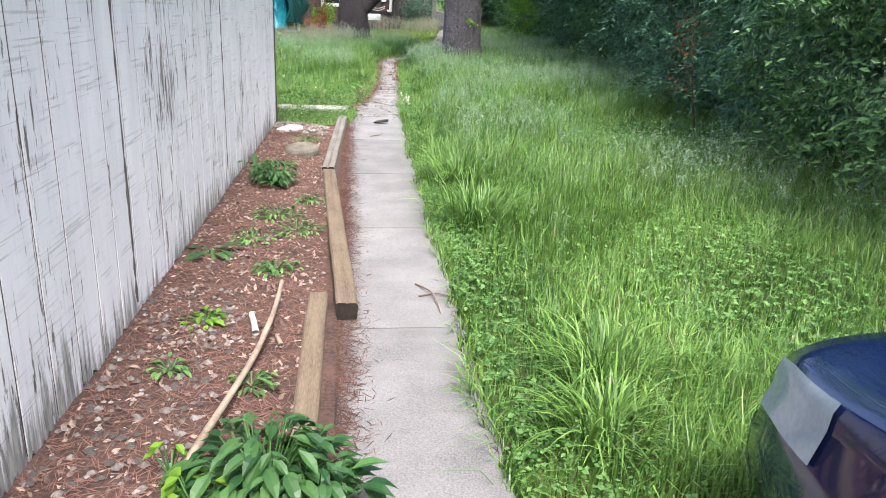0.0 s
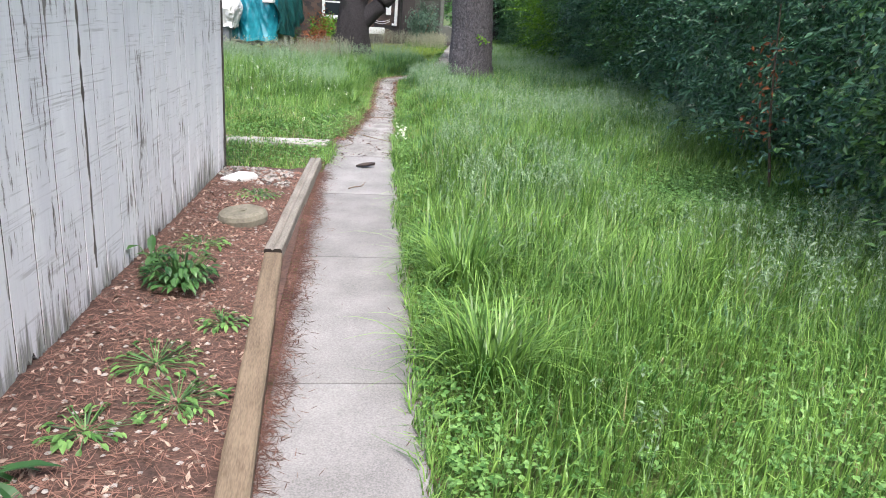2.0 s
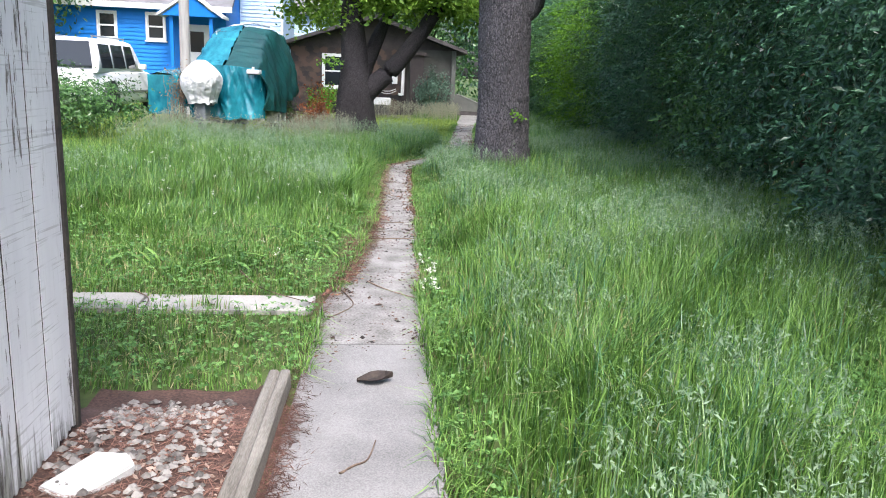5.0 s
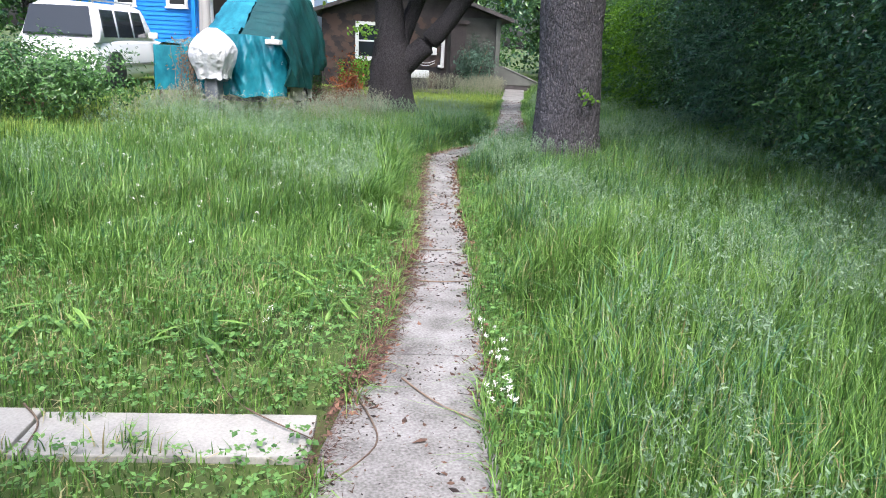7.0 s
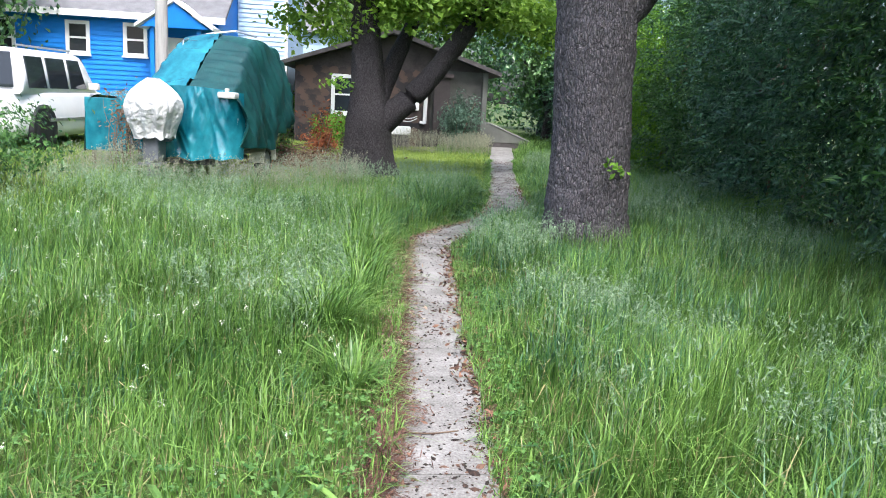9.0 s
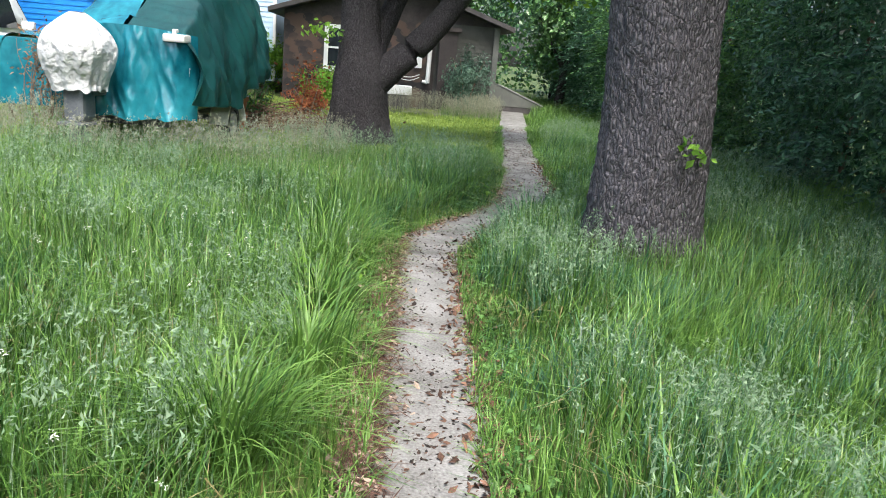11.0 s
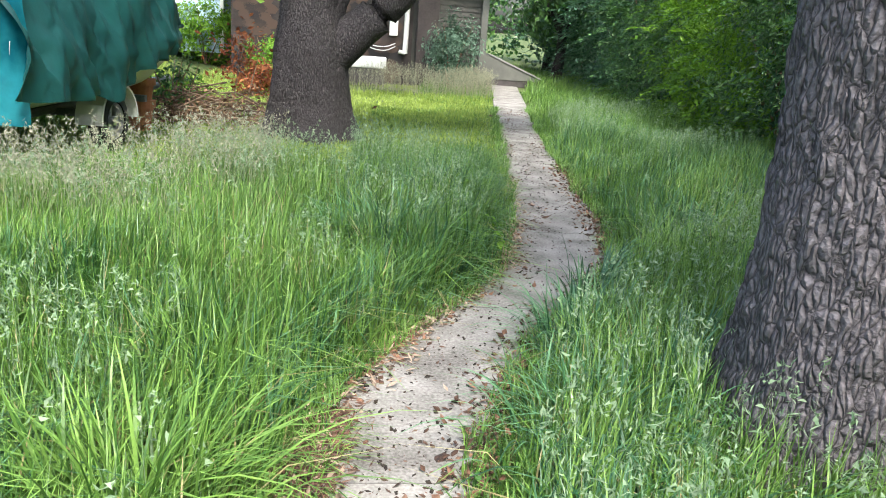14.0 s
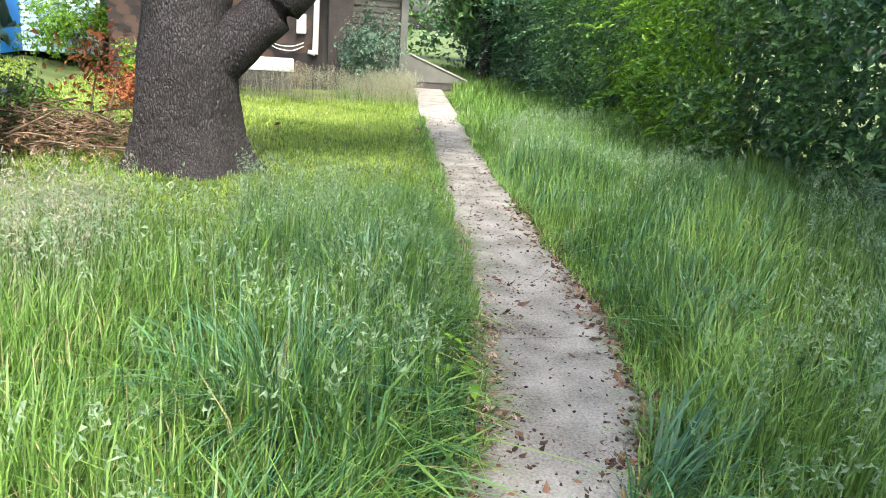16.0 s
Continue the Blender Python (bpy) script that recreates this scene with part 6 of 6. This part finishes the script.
pot = thing("flower_pot", Matrix.Translation((-1.95, 28.2, 0)), "stacked terracotta flower pots in the weeds", "flower pot")
bm = bmesh.new()
cyl(bm, (0, 0, 0), (0, 0, 0.34), 0.12, 0.18, 20)
cyl(bm, (0, 0, 0.30), (0, 0, 0.40), 0.20, 0.20, 20)
part("bowl", bm, M_TERRA, pot, smooth=False)
bm = bmesh.new()
cyl(bm, (0.02, 0, 0.40), (0.02, 0, 0.64), 0.13, 0.17, 20)
cyl(bm, (0.02, 0, 0.60), (0.02, 0, 0.68), 0.19, 0.19, 20)
part("upper_bowl", bm, M_TERRA, pot)


# ---- weeds in the bed ----
def broad_weed(x, y, n, size, spread, height, material, label, asp=0.45, name="weed"):
    """A rosette or bunch of broad leaves, each a folded blade of six facets on a stalk."""
    if path_left(y) - 0.3 < x < path_right(y) + 0.3 and y > 10:
        x = float(path_right(y)) + 0.38 if x > (path_left(y) + path_right(y)) / 2 else float(path_left(y)) - 0.38
    z = float(bed_z(np.array(x), np.array(y))) if y < 10.2 and x < -0.05 else 0.0
    ob = thing(name, Matrix.Translation((x, y, z)), label, "weed")
    V, Q = [], []
    SV, SQ = [], []
    for k in range(n):
        a = rng.uniform(0, 6.28)
        rr = spread * math.sqrt(rng.uniform(0.02, 1))
        hh = height * rng.uniform(0.35, 1.0) * (1 - 0.45 * (rr / spread) ** 2)
        c = np.array((rr * math.cos(a), rr * math.sin(a), hh))
        out = np.array((math.cos(a + rng.normal(0, 0.5)), math.sin(a + rng.normal(0, 0.5)), rng.normal(-0.35, 0.25)))
        out /= np.linalg.norm(out)
        side = np.cross(out, (0, 0, 1.0))
        side /= np.linalg.norm(side)
        up = np.cross(side, out)
        L = size * rng.uniform(0.6, 1.25)
        W = L * asp / 2
        b = len(V)
        for t, w, dz in ((0, 0.08, 0), (0.3, 0.9, 0.03), (0.6, 0.85, 0.02), (1.0, 0.03, -0.10)):
            m = c + out * L * t + up * L * dz
            V += [m - side * W * w + up * W * 0.35 * w, m, m + side * W * w + up * W * 0.35 * w]
        for i in range(3):
            for j in range(2):
                q0 = b + i * 3 + j
                Q.append((q0, q0 + 1, q0 + 4, q0 + 3))
        s = len(SV)
        for p, r in ((np.array((0.1 * rr * math.cos(a), 0.1 * rr * math.sin(a), 0)), 0.004), (c, 0.0025)):
            SV += [p + (r, 0, 0), p + (-r * 0.5, r, 0), p + (-r * 0.5, -r, 0)]
        SQ += [(s, s + 1, s + 4, s + 3), (s + 1, s + 2, s + 5, s + 4), (s + 2, s, s + 3, s + 5)]
    arrays("foliage", V, Q, [], material, ob)
    arrays("stalk", SV, SQ, [], L_MID, ob)
    return ob


broad_weed(-0.27, 2.22, 210, 0.105, 0.25, 0.27, L_WEED, "leafy dark green weed with pointed leaves beside the path", 0.42)
broad_weed(-0.10, 2.12, 110, 0.10, 0.18, 0.20, L_WEED, "leafy dark green weed leaning over the path", 0.42)
broad_weed(-0.45, 2.06, 26, 0.085, 0.10, 0.22, L_LIME, "small light green round-leaved seedling", 0.8)
broad_weed(-0.60, 2.32, 8, 0.06, 0.09, 0.14, L_LIME, "sprig of light green leaves", 0.7)
broad_weed(-0.60, 6.45, 170, 0.06, 0.19, 0.24, L_WEED, "bushy dark green weed growing beside the shed", 0.5)
broad_weed(-0.78, 6.70, 10, 0.11, 0.10, 0.24, L_WEED, "tall-leaved weed against the shed wall", 0.4)
broad_weed(-0.84, 4.58, 16, 0.17, 0.10, 0.08, L_WEED, "dandelion rosette with long jagged leaves", 0.25)
broad_weed(-0.70, 3.57, 26, 0.06, 0.10, 0.05, L_LIME, "low clump of clover in the mulch", 0.8)
for wx, wy, wn, sp in ((-0.42, 4.35, 60, 0.14), (-0.62, 4.95, 50, 0.16), (-0.35, 5.2, 70, 0.2), (-0.5, 5.5, 60, 0.2), (-0.4, 2.95, 40, 0.10), (-0.62, 7.2, 50, 0.16), (-0.45, 8.6, 70, 0.2), (-0.75, 3.05, 24, 0.08), (-0.3, 6.0, 40, 0.14)):
    broad_weed(wx, wy, wn, 0.045, sp, 0.05, G_CLOVER, "low straggling green weed in the mulch", 0.5)
for wx, wy in ((-0.9, 14.2), (-0.35, 14.0), (0.05, 14.35), (-1.6, 13.2), (-0.7, 12.9), (0.15, 13.5)):
    broad_weed(wx, wy, 18, 0.26, 0.14, 0.16, G_TALL, "clump of broad strap-leaved dandelion in the grass", 0.13)
for wx, wy, wn in ((1.9, 24.2, 60), (2.25, 23.2, 40), (3.35, 22.6, 70), (3.6, 21.6, 90), (3.45, 23.6, 50), (1.55, 23.0, 40), (4.1, 22.9, 60), (0.75, 19.0, 40)):
    broad_weed(wx + 0.2, wy, wn, 0.07, 0.28, 0.38, L_WEED if wx > 3 else L_LIME, "leafy broad-leaved weed in the long grass", 0.6)


# ---- grass ----
def on_walk(x, y, pad=0.0):
    jag = 0.075 * wob(x, y, 7.0, 1.0) + 0.02 * wob(x, y, 23.0, 2.0)
    return (x > path_left(y) - pad + jag) & (x < path_right(y) + pad - jag) & (y < 42)


def free(x, y):
    """Where grass may root."""
    bed = (y < 10.25) & (x < 0.08)
    side = (x < 0.1) & (y > 11.70 + 0.14 * wob(x, y, 4)) & (y < 11.97 + 0.10 * wob(x, y, 5, 2)) & (x > -7.4)
    t1 = (x - 2.95) ** 2 + (y - 20.25) ** 2 < 0.52 ** 2
    t2 = (x - 0.28) ** 2 + (y - 28.6) ** 2 < 0.6 ** 2
    car = (x > 0.9) & (x < 2.8) & (y < 2.1)
    house = (y > 38.8) & (x > -2.7) & (x < 6)
    return ~(on_walk(x, y) | bed | side | t1 | t2 | car | house)


def tall(x, y):
    """Height of the sward."""
    right = x > (path_left(y) + path_right(y)) / 2
    d = np.where(right, x - path_right(y), path_left(y) - x)
    edge = 0.25 + 0.75 * S(d / np.where(y > 19, 0.35, 0.8))
    hr = 0.40 + 0.12 * wob(x, y, 0.9) + 0.07 * wob(x, y, 2.6, 3)
    clover = np.exp(-(((x - 2.6) / 1.5) ** 2 + ((y - 4.3) / 2.2) ** 2)) + 0.9 * np.exp(-(((x - 4.0) / 1.3) ** 2 + ((y - 9.6) / 1.6) ** 2))
    hr = hr * (1 - 0.72 * np.clip(clover, 0, 1))
    hl = 0.16 + 0.26 * S((y - 13.2) / 4) + 0.10 * wob(x, y, 0.8, 5) + 0.06 * wob(x, y, 2.4, 1)
    hl = np.where(y < 11.6, 0.10, hl)
    h = np.where(right, hr, hl) * edge
    lawn = S((y - np.where(x < 0.9, 24.6, 26.0) - 0.4 * wob(x, y, 1.2)) / 1.2) * S((x + 3.5) / 1.0) * (~right)
    h = h * (1 - lawn * 0.84)
    mown = S((y - 19) / 2) * S((-3.4 - x) / 0.7) * (~right)
    h = h * (1 - 0.72 * mown)
    fringe = np.exp(-((y - 37.0) / 0.8) ** 2) * (~right) * (x > -0.5)
    return np.clip(h + 0.35 * fringe, 0.04, 0.8)


def blades(name, x, y, h, width, bend, material, label):
    """Grass blades, each a bent tapering strip of three facets."""
    n = len(x)
    a = 2.2 * wob(x, y, 1.7, 7.0) + 1.5 * wob(x, y, 4.3, 3.0) + rng.normal(0, 1.3, n)
    lean = h * (np.abs(rng.normal(0, bend, n)) + 0.45 * np.clip(wob(x, y, 2.1, 9.0), 0, 1))
    dx, dy = np.cos(a), np.sin(a)
    w = width * rng.uniform(0.6, 1.3, n)
    sx, sy = -dy * w / 2, dx * w / 2
    z = gz(x, y) - 0.02
    v = np.empty((n, 5, 3))
    v[:, 0] = np.stack([x + sx, y + sy, z], 1)
    v[:, 1] = np.stack([x - sx, y - sy, z], 1)
    mx, my, mz = x + dx * lean * 0.33, y + dy * lean * 0.33, z + h * 0.58
    v[:, 2] = np.stack([mx - sx * 0.85, my - sy * 0.85, mz], 1)
    v[:, 3] = np.stack([mx + sx * 0.85, my + sy * 0.85, mz], 1)
    v[:, 4] = np.stack([x + dx * lean, y + dy * lean, z + h * np.clip(1.04 - 0.35 * (lean / h) ** 2, 0.45, 1.1)], 1)
    o = np.arange(n)[:, None] * 5
    return tagged(arrays(name, v.reshape(-1, 3), o + np.array((0, 1, 2, 3)), o + np.array((3, 2, 4)), material), label, "grass", kind="stuff")


def arched(name, x, y, cx, cy, h, width, material, label):
    """Long blades of a tussock that rise and then arch outwards, six facets each."""
    n, m = len(x), 6
    a = np.arctan2(y - cy, x - cx) + rng.normal(0, 0.5, n)
    reach = h * rng.uniform(0.3, 1.6, n)
    w = width * rng.uniform(0.6, 1.3, n)
    sx, sy, z0 = -np.sin(a), np.cos(a), gz(x, y) - 0.02
    v = np.empty((n, m + 1, 2, 3))
    for i in range(m + 1):
        t = i / m
        d, z = reach * t ** 1.7, z0 + h * (1.55 * t - 0.75 * t ** 2.6 * np.clip(reach / h, 0.2, 1.2))
        ww = w * (1 - t ** 2.2) * 0.5 + 0.0004
        for k, s in enumerate((-1, 1)):
            v[:, i, k] = np.stack([x + np.cos(a) * d + s * sx * ww, y + np.sin(a) * d + s * sy * ww, z], 1)
    o = np.arange(n)[:, None] * (m + 1) * 2
    q = np.concatenate([o + np.array((2 * i, 2 * i + 1, 2 * i + 3, 2 * i + 2)) for i in range(m)], 0)
    return tagged(arrays(name, v.reshape(-1, 3), q, [], material), label, "grass", kind="stuff")


def pick(n, x0, x1, y0, y1):
    x, y = rng.uniform(x0, x1, n), rng.uniform(y0, y1, n)
    k = free(x, y) & (x < hedge_x(y) + 0.8) & ((x > shed_x(y)) | (y > 9.9))
    return x[k], y[k]


def sow(name, n, box, width, bend, material, label, hk=1.0, hmin=0.0, only=None):
    x, y = pick(n, *box)
    h = tall(x, y)
    k = h > hmin
    if only is not None:
        k &= only(x, y)
    x, y, h = x[k], y[k], h[k]
    blades(name, x, y, h * hk * rng.uniform(0.45, 1.15, len(h)), width, bend, material, label)


def blue_zone(x, y):
    return (wob(x, y, 1.1, 4.0) + 0.5 * wob(x, y, 3.0, 2.0) + np.where((x > 1.6) & (y > 19), 0.35, 0) > 0.25)


LB = "long green grass beside the path"
sow("grass_near", 75000, (0.4, 6.0, 0.3, 7.5), 0.0065, 0.55, G_TALL, LB)
sow("grass_right", 95000, (0.4, 6.6, 7.5, 18.5), 0.0075, 0.5, G_TALL, LB)
sow("grass_right_far", 70000, (1.2, 8.5, 18.5, 33), 0.008, 0.5, G_TALL, LB)
sow("grass_left", 70000, (-4.5, 1.0, 10, 19.5), 0.0075, 0.55, G_TALL, "long green lawn grass with seed heads")
sow("grass_left_far", 85000, (-3.8, 3.4, 19.5, 28.5), 0.008, 0.5, G_TALL, "long green lawn grass with seed heads")
sow("grass_edge", 26000, (-7.5, -3.2, 10, 30), 0.012, 0.5, G_TALL, "grass at the edge of the lawn")
sow("grass_drive", 34000, (-12, -3.2, 19, 36), 0.014, 0.5, G_LAWN, "short bright grass on the drive")
sow("lawn", 90000, (-5, 5.0, 24.6, 39), 0.013, 0.8, G_LAWN, "short yellow-green lawn before the house, sunlight put into its colour", 1.2, 0.0, lambda x, y: (x < path_left(y)) & (tall(x, y) < 0.16))
sow("grass_behind", 26000, (2.5, 9.0, 33, 50), 0.016, 0.5, G_TALL, LB)
sow("blue_grass_right", 60000, (0.6, 6.8, 6, 30), 0.009, 0.7, G_BLUE, "lush blue-green grass beside the path", 0.95, 0.1, blue_zone)
sow("blue_grass_left", 40000, (-3.5, 2.6, 15, 28), 0.009, 0.7, G_BLUE, "lush blue-green grass beside the path", 0.95, 0.1, blue_zone)

# wide-leaved clumps, and pale dry stems lying through the sward
def coarse(x, y):
    return wob(x, y, 2.4, 8.0) + 0.6 * wob(x, y, 5.5, 1.0) > 0.25


def straw_zone(x, y):
    dry = (x < 0.3) & (y > 10.2) & (y < 14.2)
    return dry | (rng.random(len(x)) < 0.35)


sow("coarse_grass_near", 26000, (0.5, 6.0, 1.5, 12), 0.011, 0.6, G_TALL, "coarse wide-bladed grass in clumps", 1.0, 0.1, coarse)
sow("coarse_grass_right", 24000, (0.8, 7.0, 12, 30), 0.015, 0.8, G_BLUE, "coarse wide-bladed grass in clumps", 1.05, 0.1, coarse)
sow("coarse_grass_left", 30000, (-4.0, 2.4, 12.5, 28), 0.015, 0.8, G_TALL, "coarse wide-bladed grass in clumps", 1.05, 0.1, coarse)
sow("dry_stems_right", 12000, (0.7, 6.6, 2, 26), 0.006, 1.0, G_STRAW, "pale dry grass stems through the green", 0.95, 0.0, straw_zone)
sow("dry_stems_left", 26000, (-4.0, 2.2, 10.3, 27), 0.007, 1.1, G_STRAW, "pale dry grass stems through the green", 0.9, 0.0, straw_zone)

# low blades that hang over the edges of the walk
yy = np.concatenate([rng.uniform(1.5, 34, 16000), rng.uniform(10.4, 34, 9000)])
sd = np.concatenate([np.ones(16000), -np.ones(9000)])
xx = np.where(sd > 0, path_right(yy), path_left(yy)) + sd * (np.abs(rng.normal(0, 0.07, 25000)) - 0.045 - 0.05 * np.clip(wob(yy, yy * 0.3, 3.0), -0.4, 1))
ok = (yy > 2.2) & ~((sd < 0) & (yy > 11.5) & (yy < 12.1))
blades("edge_grass", xx[ok], yy[ok], rng.uniform(0.04, 0.17, int(ok.sum())), 0.007, 1.0, G_TALL, "short weeds creeping over the path edges")

# arching tussocks beside the walk
for tx, ty, tn, th, tw in ((0.04, 16.75, 480, 0.46, 0.24), (0.3, 17.6, 260, 0.5, 0.22), (0.3, 18.5, 200, 0.45, 0.2), (1.15, 22.7, 380, 0.55, 0.32), (1.7, 24.2, 320, 0.5, 0.3), (2.15, 21.2, 420, 0.42, 0.35), (2.4, 22.1, 420, 0.45, 0.35), (1.9, 20.2, 320, 0.4, 0.3), (2.35, 20.6, 320, 0.42, 0.3), (1.05, 2.6, 260, 0.3, 0.18), (1.2, 3.1, 260, 0.32, 0.2), (1.0, 5.6, 300, 0.42, 0.22), (1.05, 6.9, 300, 0.45, 0.25), (0.25, 19.7, 260, 0.55, 0.25), (0.3, 15.6, 160, 0.35, 0.16)):
    x, y = tx + rng.normal(0, tw * 0.55, tn), ty + rng.normal(0, tw * 0.55, tn)
    ok = free(x, y)
    x, y = x[ok], y[ok]
    ob = arched("grass_tussock", x, y, tx, ty, th * rng.uniform(0.4, 0.95, len(x)), 0.011, G_BLUE if ty > 19.9 else G_TALL, "arching tussock of long grass beside the path")
    tagged(ob, category="grass tussock")


def seed_heads(name, n, box, hmin, extra, material, spike, only=None):
    """Thin stalks that end in loose panicles of small spikelets."""
    x, y = pick(n, *box)
    h = tall(x, y)
    k = (h > hmin) & (wob(x, y, 1.0, 6.0) + 0.4 * wob(x, y, 3.3, 2.0) + rng.normal(0, 0.25, len(x)) > 0.1)
    if only is not None:
        k &= only(x, y)
    x, y, h = x[k], y[k], h[k]
    n = len(x)
    h = h * rng.uniform(0.9, 1.2, n) + extra * rng.uniform(0.3, 1.0, n)
    a = rng.uniform(0, 6.28, n)
    lean = h * np.abs(rng.normal(0.12, 0.14, n))
    z = gz(x, y) - 0.02
    top = np.stack([x + np.cos(a) * lean, y + np.sin(a) * lean, z + h], 1)
    root = np.stack([x, y, z], 1)
    w = 0.0016
    v1 = np.stack([root + (w, 0, 0), root - (w, 0, 0), top], 1).reshape(-1, 3)
    m = 18
    t = rng.uniform(0.0, 1.0, (n, m, 1))
    L = spike * rng.uniform(0.7, 1.3, (n, 1, 1))
    axis = np.stack([np.cos(a) * 0.5, np.sin(a) * 0.5, np.full(n, 0.9)], 1)[:, None]
    off = rng.normal(0, 1, (n, m, 3)) * (0.20 * L * (1.05 - t))
    c = top[:, None] - axis * L * (1 - t) + off
    d = rng.normal(0, 1, (n, m, 3)) * 0.0082
    e = rng.normal(0, 1, (n, m, 3)) * 0.0055
    d[..., 2] += 0.006
    v2 = np.stack([c - d, c + e, c + d], 2).reshape(-1, 3)
    v = np.concatenate([v1, v2])
    tri = np.arange(len(v)).reshape(-1, 3)
    tagged(arrays(name, v, [], tri, material), "pale feathery grass seed heads above the sward", "seed heads", kind="stuff")


seed_heads("seed_heads_right", 9000, (1.0, 6.2, 4.0, 20), 0.26, 0.16, G_SEED, 0.13)
seed_heads("seed_heads_left", 8500, (-3.6, 2.4, 16, 27), 0.26, 0.20, G_SEED, 0.13)
seed_heads("seed_heads_far", 5000, (2.5, 7.2, 20, 32), 0.26, 0.14, G_SEED, 0.12)
seed_heads("seed_heads_boat", 3400, (-4.6, 0.2, 22.4, 25.6), 0.1, 0.34, G_SEEDP, 0.17)
seed_heads("seed_heads_house", 6000, (-0.5, 4.3, 35.8, 38.3), 0.15, 0.35, G_SEEDP, 0.17)


def clover_patch(name, n, box, only, size=0.028):
    """Low three-part leaves on the ground."""
    x, y = pick(n, *box)
    k = only(x, y)
    x, y = x[k], y[k]
    z = gz(x, y) + rng.uniform(0.02, 0.11, len(x))
    p = np.repeat(np.stack([x, y, z], 1), 3, 0)
    an = np.repeat(rng.uniform(0, 6.28, len(x)), 3) + np.tile((0, 2.09, 4.19), len(x))
    p += np.stack([np.cos(an), np.sin(an), np.zeros(len(an))], 1) * size * 0.6
    tagged(leaf_cloud(name, p, np.tile((0.0, 0.0, 1.0), (len(p), 1)), size, G_CLOVER, None, 0.85, 0.28, 0.0), "low clover and ground weeds among the grass", "clover", kind="stuff")


clover_patch("clover_near", 12000, (0.6, 5.2, 1.5, 8), lambda x, y: tall(x, y) < 0.33, 0.026)
clover_patch("clover_edge", 3000, (0.6, 1.6, 2.5, 20), lambda x, y: x - path_right(y) < 0.28, 0.028)
clover_patch("clover_left", 5000, (-3.5, 0.6, 10, 16), lambda x, y: tall(x, y) < 0.24, 0.028)
clover_patch("clover_far", 9000, (2.6, 5.6, 7.5, 12), lambda x, y: tall(x, y) < 0.3, 0.034)

x, y = rng.uniform(0.86, 1.0, 26), rng.uniform(11.9, 13.2, 26)
x = path_right(y) + rng.uniform(-0.02, 0.13, 26)
p = np.repeat(np.stack([x, y, rng.uniform(0.05, 0.10, 26)], 1), 14, 0) + rng.normal(0, 0.008, (26 * 14, 3))
tagged(leaf_cloud("clover_flowers", p, np.tile((0, 0, 1.0), (len(p), 1)), 0.016, M_PETAL, None, 0.5, 0.6), "small white clover blossoms at the path edge", "flowers", kind="stuff")
x, y = pick(120, -3.4, 0.3, 12.5, 20)
p = np.repeat(np.stack([x, y, gz(x, y) + tall(x, y) * 0.8], 1), 12, 0) + rng.normal(0, 0.011, (len(x) * 12, 3))
tagged(leaf_cloud("dandelion_clocks", p, np.tile((0, 0, 1.0), (len(p), 1)), 0.014, M_PETAL, None, 0.4, 0.8), "white dandelion clocks in the grass", "flowers", kind="stuff")
